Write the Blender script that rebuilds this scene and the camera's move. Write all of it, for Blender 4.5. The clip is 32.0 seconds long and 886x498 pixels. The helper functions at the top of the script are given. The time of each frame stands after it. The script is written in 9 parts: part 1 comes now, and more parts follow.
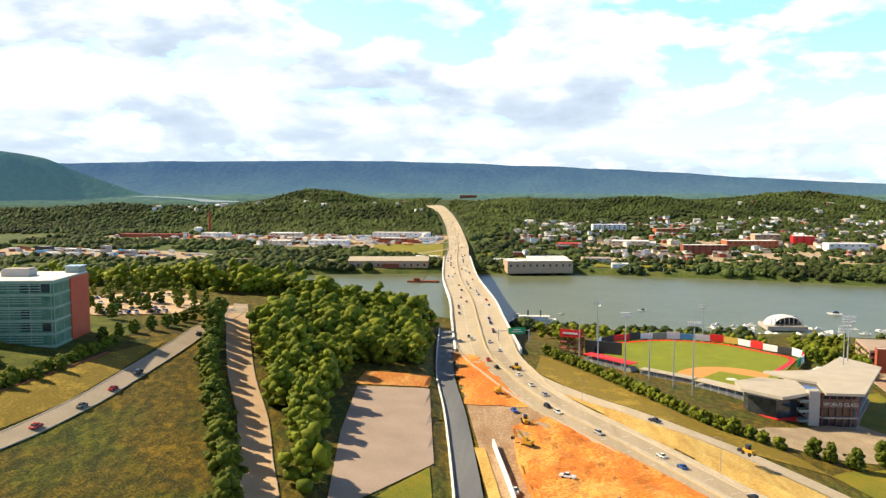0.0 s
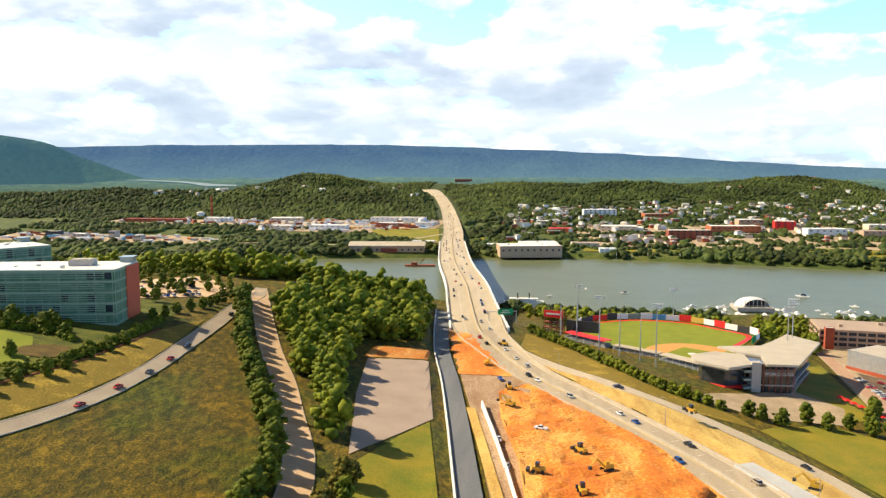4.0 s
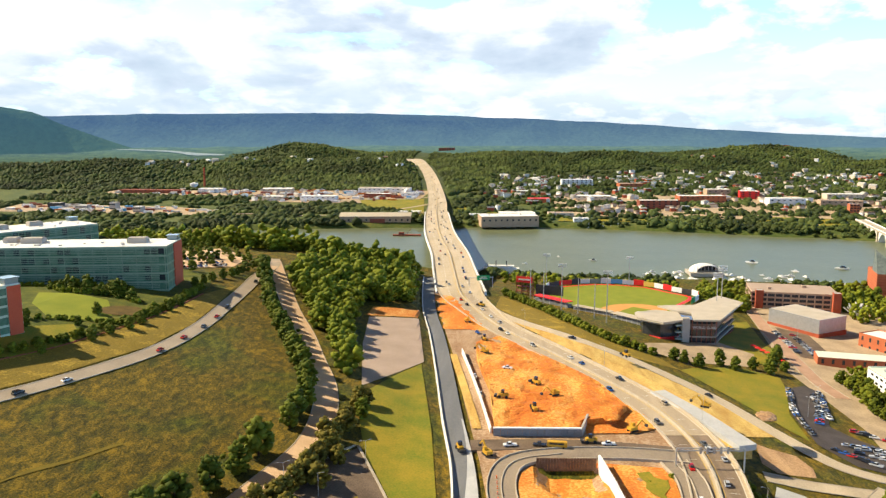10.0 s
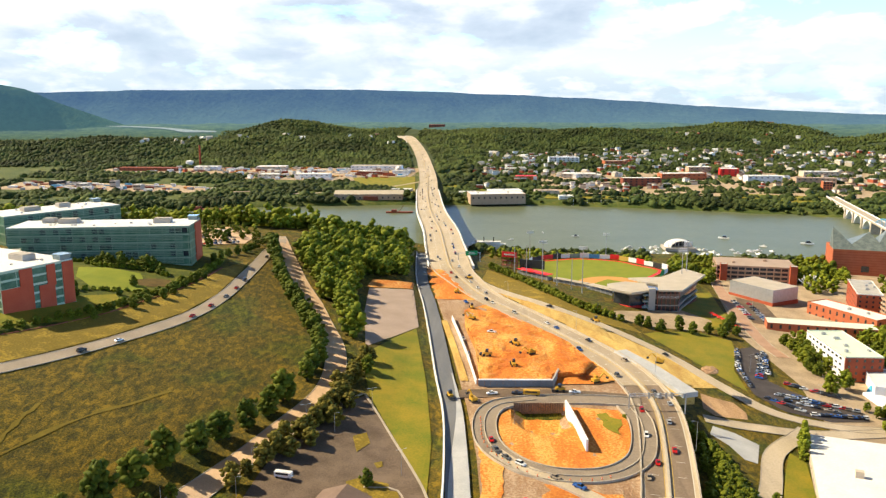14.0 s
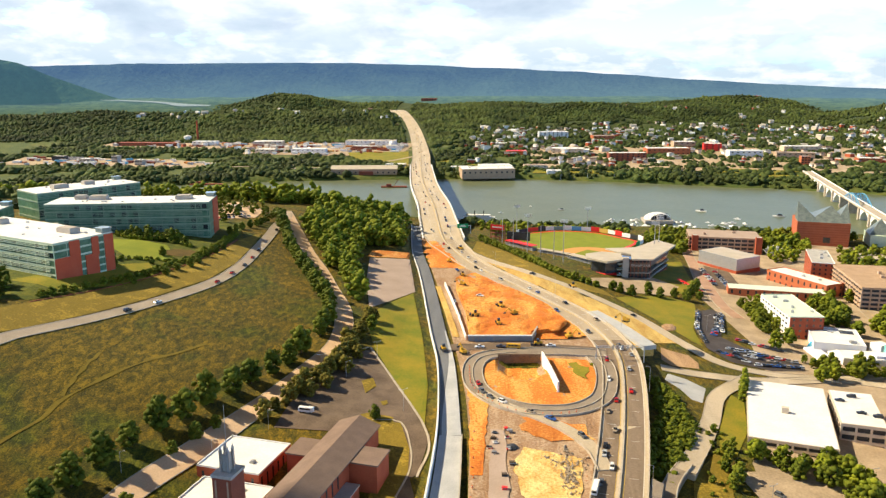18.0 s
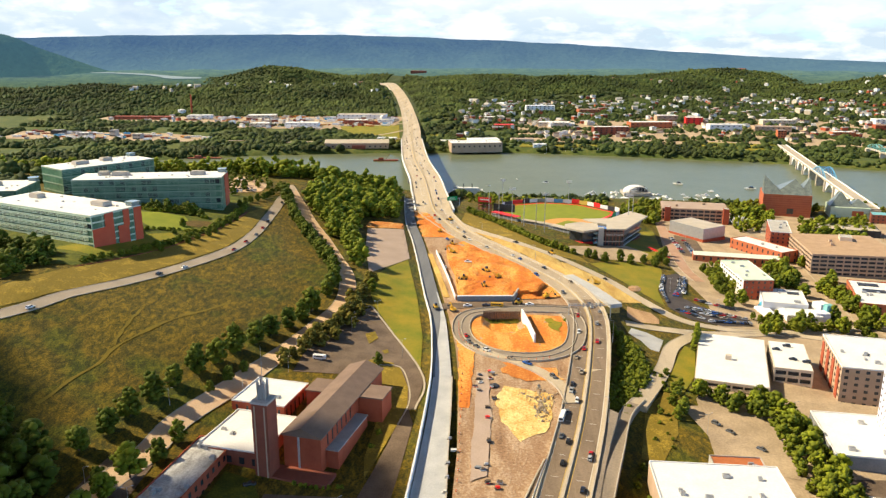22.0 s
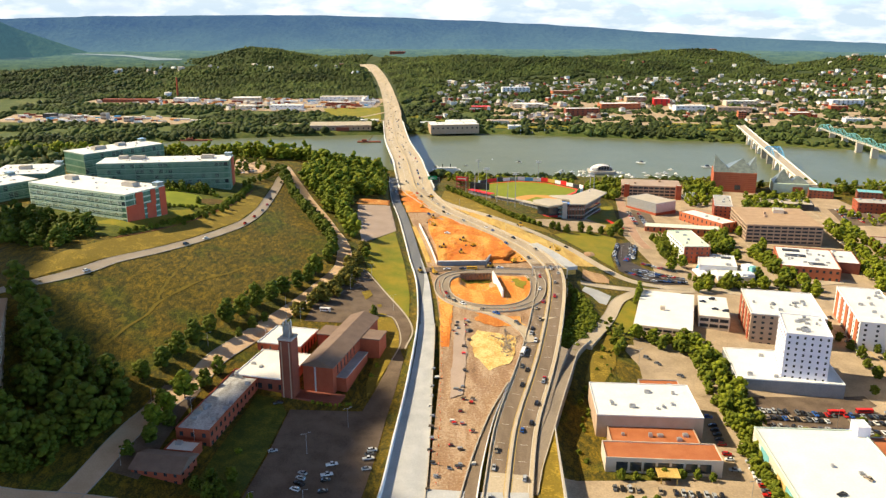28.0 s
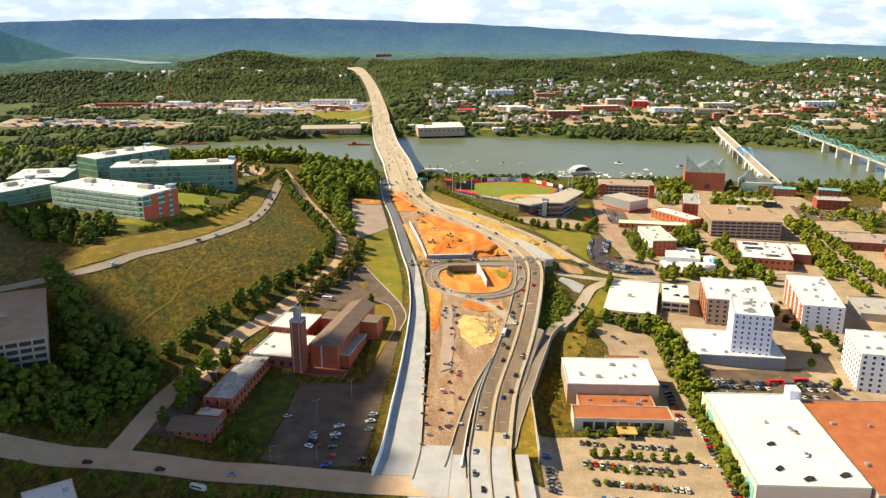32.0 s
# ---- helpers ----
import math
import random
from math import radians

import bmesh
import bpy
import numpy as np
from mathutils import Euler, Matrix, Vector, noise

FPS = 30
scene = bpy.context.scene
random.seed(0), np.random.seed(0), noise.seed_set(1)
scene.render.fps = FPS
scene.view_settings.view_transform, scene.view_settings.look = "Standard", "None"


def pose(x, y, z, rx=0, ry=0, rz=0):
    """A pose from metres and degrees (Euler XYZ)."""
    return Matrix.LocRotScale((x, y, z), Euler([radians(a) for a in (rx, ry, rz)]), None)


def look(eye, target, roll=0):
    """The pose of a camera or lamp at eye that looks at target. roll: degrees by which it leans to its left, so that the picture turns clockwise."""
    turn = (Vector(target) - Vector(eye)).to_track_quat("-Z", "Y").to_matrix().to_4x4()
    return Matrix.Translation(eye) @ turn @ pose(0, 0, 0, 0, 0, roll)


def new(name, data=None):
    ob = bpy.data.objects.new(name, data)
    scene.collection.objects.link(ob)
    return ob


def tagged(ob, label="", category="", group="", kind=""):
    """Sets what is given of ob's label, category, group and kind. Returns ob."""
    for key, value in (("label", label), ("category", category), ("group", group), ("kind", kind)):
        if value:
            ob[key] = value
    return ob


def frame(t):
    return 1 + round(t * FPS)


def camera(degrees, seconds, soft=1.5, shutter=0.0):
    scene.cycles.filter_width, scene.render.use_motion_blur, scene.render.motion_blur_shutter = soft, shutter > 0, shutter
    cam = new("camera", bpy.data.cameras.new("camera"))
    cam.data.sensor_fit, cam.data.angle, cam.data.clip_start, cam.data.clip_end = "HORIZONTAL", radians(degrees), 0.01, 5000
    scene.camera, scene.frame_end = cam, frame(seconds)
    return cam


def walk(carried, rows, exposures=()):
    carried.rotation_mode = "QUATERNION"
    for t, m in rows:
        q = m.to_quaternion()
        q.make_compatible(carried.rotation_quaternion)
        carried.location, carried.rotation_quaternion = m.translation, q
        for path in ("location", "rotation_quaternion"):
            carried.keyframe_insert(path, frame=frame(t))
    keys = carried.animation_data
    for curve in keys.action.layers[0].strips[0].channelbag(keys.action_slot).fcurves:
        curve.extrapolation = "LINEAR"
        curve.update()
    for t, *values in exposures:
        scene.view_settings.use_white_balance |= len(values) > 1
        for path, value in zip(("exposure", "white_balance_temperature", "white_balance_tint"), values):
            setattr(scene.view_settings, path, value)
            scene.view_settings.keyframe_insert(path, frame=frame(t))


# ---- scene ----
# The camera: a drone that backs away and climbs.
cam = camera(59.499, 32.0, soft=1.35)
# seconds, x, y, z, tilt, roll, turn
PATH = [
    (0, -20.53, 459.24, 133.53, 85.119, -0.065, 6.280),
    (1, -19.01, 444.62, 136.21, 84.800, -0.003, 6.277),
    (2, -17.75, 430.34, 138.97, 84.473, -0.001, 6.226),
    (3, -16.29, 415.67, 141.75, 84.145, -0.022, 6.102),
    (6, -13.06, 371.72, 149.46, 82.938, 0.002, 5.519),
    (7, -11.78, 357.03, 152.68, 82.497, -0.038, 5.323),
    (8, -10.57, 342.26, 155.77, 82.083, -0.053, 5.124),
    (9, -9.51, 327.75, 158.96, 81.655, -0.041, 4.916),
    (10, -8.37, 313.12, 161.80, 81.243, -0.095, 4.716),
    (11, -7.40, 298.40, 164.80, 80.819, -0.099, 4.485),
    (12, -6.61, 283.91, 167.86, 80.337, -0.080, 4.276),
    (13, -5.57, 270.18, 170.55, 79.864, -0.075, 4.133),
    (14, -4.93, 256.21, 173.11, 79.393, -0.084, 3.979),
    (17, -2.53, 213.05, 181.52, 77.864, -0.071, 3.550),
    (18, -1.96, 198.94, 184.47, 77.363, -0.086, 3.399),
    (19, -1.63, 184.73, 187.77, 76.842, -0.079, 3.237),
    (20, -1.47, 170.33, 191.09, 76.295, -0.027, 2.999),
    (21, -0.99, 155.84, 194.03, 75.773, -0.032, 2.785),
    (22, -0.37, 140.99, 197.09, 75.248, -0.015, 2.585),
    (23, 0.24, 126.20, 200.15, 74.732, -0.003, 2.388),
    (24, 0.74, 111.51, 203.02, 74.208, 0.009, 2.189),
    (25, 0.87, 97.15, 205.85, 73.758, 0.028, 1.897),
    (28, 0.90, 54.42, 214.65, 73.683, -0.056, 1.012),
    (29, 0.68, 40.10, 217.67, 73.672, -0.078, 0.725),
    (30, 0.55, 25.57, 220.56, 73.685, -0.086, 0.430),
    (31, 0.14, 11.19, 223.48, 73.700, -0.100, 0.182),
    (32, 0.00, -3.10, 226.42, 73.724, -0.170, 0.000),
]


def drone_pose(x, y, z, tilt, roll, turn):
    return Matrix.Translation((x, y, z)) @ Euler((0, 0, radians(turn))).to_matrix().to_4x4() @ Euler((radians(tilt), 0, 0)).to_matrix().to_4x4() @ Euler((0, 0, radians(roll))).to_matrix().to_4x4()


walk(cam, [(row[0], drone_pose(*row[1:])) for row in PATH])

# ---- world, sun ----
SUN_FROM = Vector((-0.90, 0.20, 0.80)).normalized()
world = bpy.data.worlds.new("sky")
scene.world = world
world.use_nodes = True
wn, wl = world.node_tree.nodes, world.node_tree.links
wn.clear()
w_out = wn.new("ShaderNodeOutputWorld")
w_bg = wn.new("ShaderNodeBackground")
w_sky = wn.new("ShaderNodeTexSky")
w_sky.sky_type, w_sky.sun_disc = "NISHITA", False
w_sky.sun_elevation = math.asin(SUN_FROM.z)
w_sky.sun_rotation = math.atan2(SUN_FROM.x, SUN_FROM.y)
SKY_AT = (3.1, 1.7)
w_co = wn.new("ShaderNodeTexCoord")
w_sep = wn.new("ShaderNodeSeparateXYZ")
wl.new(w_co.outputs["Generated"], w_sep.inputs[0])


def wmath(op, a, b=None, c=None):
    n = wn.new("ShaderNodeMath")
    n.operation = op
    for i, v in enumerate((a, b, c)):
        if v is None:
            continue
        if isinstance(v, (int, float)):
            n.inputs[i].default_value = v
        else:
            wl.new(v, n.inputs[i])
    return n.outputs[0]


# clouds by bearing and height over the horizon, heaps wider than tall
w_az = wmath("ARCTAN2", w_sep.outputs[0], w_sep.outputs[1])
w_el = wmath("MAXIMUM", w_sep.outputs[2], -0.05)
w_comb = wn.new("ShaderNodeCombineXYZ")
wl.new(w_az, w_comb.inputs[0])
wl.new(wmath("MULTIPLY", wmath("POWER", wmath("ADD", w_el, 0.06), 0.8), 2.1), w_comb.inputs[1])


def wnoise(scale, detail, shift, distort=0.15):
    m = wn.new("ShaderNodeMapping")
    m.inputs["Location"].default_value = shift
    wl.new(w_comb.outputs[0], m.inputs[0])
    n = wn.new("ShaderNodeTexNoise")
    n.inputs["Scale"].default_value, n.inputs["Detail"].default_value = scale, detail
    n.inputs["Roughness"].default_value = 0.56
    n.inputs["Distortion"].default_value = distort
    wl.new(m.outputs[0], n.inputs[0])
    return n.outputs[0]


def wramp(value, stops):
    r = wn.new("ShaderNodeValToRGB")
    wl.new(value, r.inputs[0])
    r.color_ramp.elements[0].position, r.color_ramp.elements[0].color = stops[0][0], (*stops[0][1], 1)
    r.color_ramp.elements[1].position, r.color_ramp.elements[1].color = stops[-1][0], (*stops[-1][1], 1)
    for p, c in stops[1:-1]:
        r.color_ramp.elements.new(p).color = (*c, 1)
    return r.outputs[0]


# heaped clouds round the horizon, open blue sky overhead
w_clear = wn.new("ShaderNodeMapRange")
w_clear.inputs[1].default_value, w_clear.inputs[2].default_value = 0.19, 0.36
w_clear.inputs[3].default_value, w_clear.inputs[4].default_value = 0.0, 0.22
wl.new(w_sep.outputs[2], w_clear.inputs[0])
w_east = wmath("MULTIPLY", wmath("MAXIMUM", wmath("ADD", w_sep.outputs[0], 0.02), 0.0), 0.22)
w_low = wn.new("ShaderNodeMapRange")
w_low.inputs[1].default_value, w_low.inputs[2].default_value = 0.0, 0.10
w_low.inputs[3].default_value, w_low.inputs[4].default_value = 0.07, 0.0
wl.new(w_sep.outputs[2], w_low.inputs[0])
w_dense = wnoise(6.5, 11, (SKY_AT[0], SKY_AT[1], 0))
w_heap = wmath("ADD", wmath("SUBTRACT", wmath("SUBTRACT", w_dense, w_clear.outputs[0]), w_east), w_low.outputs[0])
w_mask = wramp(w_heap, [(0.40, (0, 0, 0)), (0.45, (0.7, 0.7, 0.7)), (0.49, (1, 1, 1))])
# cloud that stands above leaves its underside grey
w_over = wmath("ADD", wmath("MULTIPLY", wnoise(6.5, 8, (SKY_AT[0] - 0.02, SKY_AT[1] + 0.055, 0)), 0.62), wmath("MULTIPLY", wnoise(2.6, 4, (SKY_AT[0] + 5, SKY_AT[1] + 2, 0)), 0.38))
w_thick = wmath("SUBTRACT", wmath("SUBTRACT", w_over, wmath("MULTIPLY", w_low.outputs[0], 0.5)), wmath("MULTIPLY", w_east, 0.6))
w_base = wramp(w_thick, [(0.43, (13.0, 13.0, 13.0)), (0.485, (11.0, 11.6, 12.4)), (0.55, (7.6, 8.8, 10.3)), (0.64, (5.6, 6.9, 8.6))])
w_pale = wn.new("ShaderNodeMix")
w_pale.data_type = "RGBA"
w_fade = wn.new("ShaderNodeMapRange")
w_fade.inputs[1].default_value, w_fade.inputs[2].default_value = 0.015, 0.11
w_fade.inputs[3].default_value, w_fade.inputs[4].default_value = 1.0, 0.0
wl.new(w_sep.outputs[2], w_fade.inputs[0])
w_puff = wramp(wnoise(15, 9, (SKY_AT[0] + 2, SKY_AT[1], 4)), [(0.45, (0.95, 0.95, 0.95)), (0.66, (0.0, 0.0, 0.0))])
wl.new(wmath("MULTIPLY", w_fade.outputs[0], w_puff), w_pale.inputs["Factor"])
wl.new(w_base, w_pale.inputs[6])
w_pale.inputs[7].default_value = (6.9, 8.5, 9.8, 1)
w_mix = wn.new("ShaderNodeMix")
w_mix.data_type = "RGBA"
w_blue = wn.new("ShaderNodeMix")
w_blue.data_type, w_blue.blend_type = "RGBA", "MULTIPLY"
w_blue.inputs["Factor"].default_value = 1.0
w_tint = wn.new("ShaderNodeMapRange")
w_tint.data_type = "FLOAT_VECTOR"
w_tint.inputs[7].default_value, w_tint.inputs[8].default_value = (0.22,) * 3, (0.5,) * 3
w_tint.inputs[9].default_value, w_tint.inputs[10].default_value = (2.3, 3.4, 4.8), (0.66, 0.46, 0.30)
w_up = wn.new("ShaderNodeCombineXYZ")
for i in range(3):
    wl.new(w_sep.outputs[2], w_up.inputs[i])
wl.new(w_up.outputs[0], w_tint.inputs[6])
wl.new(w_tint.outputs[1], w_blue.inputs[7])
wl.new(w_sky.outputs[0], w_blue.inputs[6])
wl.new(w_mask, w_mix.inputs["Factor"])
wl.new(w_blue.outputs[2], w_mix.inputs[6])
wl.new(w_pale.outputs[2], w_mix.inputs[7])
wl.new(w_mix.outputs[2], w_bg.inputs[0])
w_bg.inputs[1].default_value = 0.062
wl.new(w_bg.outputs[0], w_out.inputs[0])

sun = new("sun", bpy.data.lights.new("sun", "SUN"))
sun.data.energy, sun.data.angle, sun.data.color = 5.0, radians(0.53), (1.0, 0.86, 0.60)
sun.matrix_world = look(SUN_FROM * 900, (0, 0, 0))
scene.view_settings.exposure = 0.66


# ---- materials ----
def mat(name, a, b=None, size=4.0, fine=0.6, rough=0.85, bump=0.0, metal=0.0, rnd=0.0, mid=None, contrast=0.25, spec=0.3, emit=None, streak=None):
    """Two colours (or three) mixed by noise of two sizes, in metres."""
    m = bpy.data.materials.new(name)
    m.use_nodes = True
    n, l = m.node_tree.nodes, m.node_tree.links
    p = n["Principled BSDF"]
    p.inputs["Roughness"].default_value, p.inputs["Metallic"].default_value = rough, metal
    p.inputs["Specular IOR Level"].default_value = spec
    b = b or tuple(c * 0.8 for c in a)
    geo = n.new("ShaderNodeNewGeometry")
    t1, t2 = n.new("ShaderNodeTexNoise"), n.new("ShaderNodeTexNoise")
    t1.inputs["Scale"].default_value, t1.inputs["Detail"].default_value = 1 / size, 5
    t2.inputs["Scale"].default_value, t2.inputs["Detail"].default_value = 1 / fine, 4
    for t in (t1, t2):
        l.new(geo.outputs["Position"], t.inputs[0])
    if streak:
        mp = n.new("ShaderNodeMapping")
        mp.inputs["Rotation"].default_value = (0, 0, radians(streak[0]))
        mp.inputs["Scale"].default_value = (1, streak[1], 1)
        l.new(geo.outputs["Position"], mp.inputs[0])
        l.new(mp.outputs[0], t1.inputs[0])
        t1.inputs["Distortion"].default_value = 0.6
    add = n.new("ShaderNodeMath")
    add.operation = "MULTIPLY_ADD"
    add.inputs[1].default_value = 0.54
    l.new(t1.outputs[0], add.inputs[0])
    mul = n.new("ShaderNodeMath")
    mul.operation, mul.inputs[1].default_value = "MULTIPLY", 0.46
    l.new(t2.outputs[0], mul.inputs[0])
    l.new(mul.outputs[0], add.inputs[2])
    r = n.new("ShaderNodeValToRGB")
    e = r.color_ramp.elements
    e[0].position, e[0].color = 0.5 - contrast / 2, (*a, 1)
    e[1].position, e[1].color = 0.5 + contrast / 2, (*b, 1)
    if mid:
        e.new(0.5).color = (*mid, 1)
    l.new(add.outputs[0], r.inputs[0])
    col = r.outputs[0]
    if rnd:
        info = n.new("ShaderNodeObjectInfo")
        hsv = n.new("ShaderNodeHueSaturation")
        mr = n.new("ShaderNodeMapRange")
        mr.inputs[3].default_value, mr.inputs[4].default_value = 1 - rnd, 1 + rnd
        l.new(info.outputs["Random"], mr.inputs[0])
        l.new(mr.outputs[0], hsv.inputs["Value"])
        l.new(col, hsv.inputs["Color"])
        col = hsv.outputs[0]
    l.new(col, p.inputs["Base Color"])
    if bump:
        bn = n.new("ShaderNodeBump")
        bn.inputs["Strength"].default_value, bn.inputs["Distance"].default_value = bump, fine
        l.new(add.outputs[0], bn.inputs["Height"])
        l.new(bn.outputs[0], p.inputs["Normal"])
    if emit:
        p.inputs["Emission Color"].default_value, p.inputs["Emission Strength"].default_value = (*emit[:3], 1), emit[3]
    return m


def earth(name, cols, size, streak):
    """Churned earth: several soils in streaks and patches, with ruts."""
    m = mat(name, cols[0], cols[1], size, 1.1, 0.95, 0.9, streak=streak, contrast=0.4)
    n, l = m.node_tree.nodes, m.node_tree.links
    p = n["Principled BSDF"]
    r = p.inputs["Base Color"].links[0].from_node
    e = r.color_ramp.elements
    e[0].position, e[1].position = 0.30, 0.70
    for k, c in enumerate(cols):
        if k == 0:
            e[0].color = (*c, 1)
        elif k == len(cols) - 1:
            e[len(e) - 1].color = (*c, 1)
        else:
            e.new(0.30 + 0.40 * k / (len(cols) - 1)).color = (*c, 1)
    return m


def meadow(name):
    """Rough summer grass: green and golden patches, tufts, lighter seed heads."""
    m = mat(name, (0.038, 0.036, 0.003), (0.222, 0.146, 0.009), 2.6, 0.7, 0.95, 1.0, mid=(0.098, 0.075, 0.004), contrast=0.22, streak=(35, 0.5))
    n, l = m.node_tree.nodes, m.node_tree.links
    p = n["Principled BSDF"]
    geo, big, r, mix = n.new("ShaderNodeNewGeometry"), n.new("ShaderNodeTexNoise"), n.new("ShaderNodeValToRGB"), n.new("ShaderNodeMix")
    big.inputs["Scale"].default_value, big.inputs["Detail"].default_value, big.inputs["Distortion"].default_value = 1 / 34, 6, 0.8
    l.new(geo.outputs["Position"], big.inputs[0])
    e = r.color_ramp.elements
    e[0].position, e[0].color = 0.36, (0.64, 0.92, 0.55, 1)
    e[1].position, e[1].color = 0.66, (1.22, 1.14, 0.8, 1)
    e.new(0.5).color = (0.95, 0.92, 0.80, 1)
    l.new(big.outputs[0], r.inputs[0])
    mix.data_type, mix.blend_type = "RGBA", "MULTIPLY"
    mix.inputs["Factor"].default_value = 1.0
    l.new(p.inputs["Base Color"].links[0].from_socket, mix.inputs[6])
    l.new(r.outputs[0], mix.inputs[7])
    l.new(mix.outputs[2], p.inputs["Base Color"])
    return m


def foliage(name, a, b, patches=0.0):
    """Leaves: each clump has its own shade of green."""
    m = bpy.data.materials.new(name)
    m.use_nodes = True
    n, l = m.node_tree.nodes, m.node_tree.links
    p = n["Principled BSDF"]
    p.inputs["Roughness"].default_value, p.inputs["Specular IOR Level"].default_value = 0.75, 0.2
    geo, info = n.new("ShaderNodeNewGeometry"), n.new("ShaderNodeObjectInfo")
    mixf = n.new("ShaderNodeMath")
    mixf.operation, mixf.inputs[1].default_value = "MULTIPLY_ADD", 0.6
    l.new(geo.outputs["Random Per Island"], mixf.inputs[0])
    half = n.new("ShaderNodeMath")
    half.operation, half.inputs[1].default_value = "MULTIPLY", 0.4
    l.new(info.outputs["Random"], half.inputs[0])
    l.new(half.outputs[0], mixf.inputs[2])
    r = n.new("ShaderNodeValToRGB")
    r.color_ramp.elements[0].color, r.color_ramp.elements[1].color = (*a, 1), (*b, 1)
    l.new(mixf.outputs[0], r.inputs[0])
    l.new(r.outputs[0], p.inputs["Base Color"])
    col = r.outputs[0]
    if patches:
        pn, pr, hsv = n.new("ShaderNodeTexNoise"), n.new("ShaderNodeMapRange"), n.new("ShaderNodeHueSaturation")
        pn.inputs["Scale"].default_value, pn.inputs["Detail"].default_value = 1 / patches, 5
        l.new(geo.outputs["Position"], pn.inputs[0])
        pr.inputs[1].default_value, pr.inputs[2].default_value = 0.33, 0.67
        pr.inputs[3].default_value, pr.inputs[4].default_value = 0.55, 1.5
        l.new(pn.outputs[0], pr.inputs[0])
        l.new(pr.outputs[0], hsv.inputs["Value"])
        l.new(col, hsv.inputs["Color"])
        col = hsv.outputs[0]
        l.new(col, p.inputs["Base Color"])
    thin, mix = n.new("ShaderNodeBsdfTranslucent"), n.new("ShaderNodeMixShader")
    l.new(col, thin.inputs[0])
    mix.inputs[0].default_value = 0.2
    l.new(p.outputs[0], mix.inputs[1])
    l.new(thin.outputs[0], mix.inputs[2])
    l.new(mix.outputs[0], n["Material Output"].inputs[0])
    return m


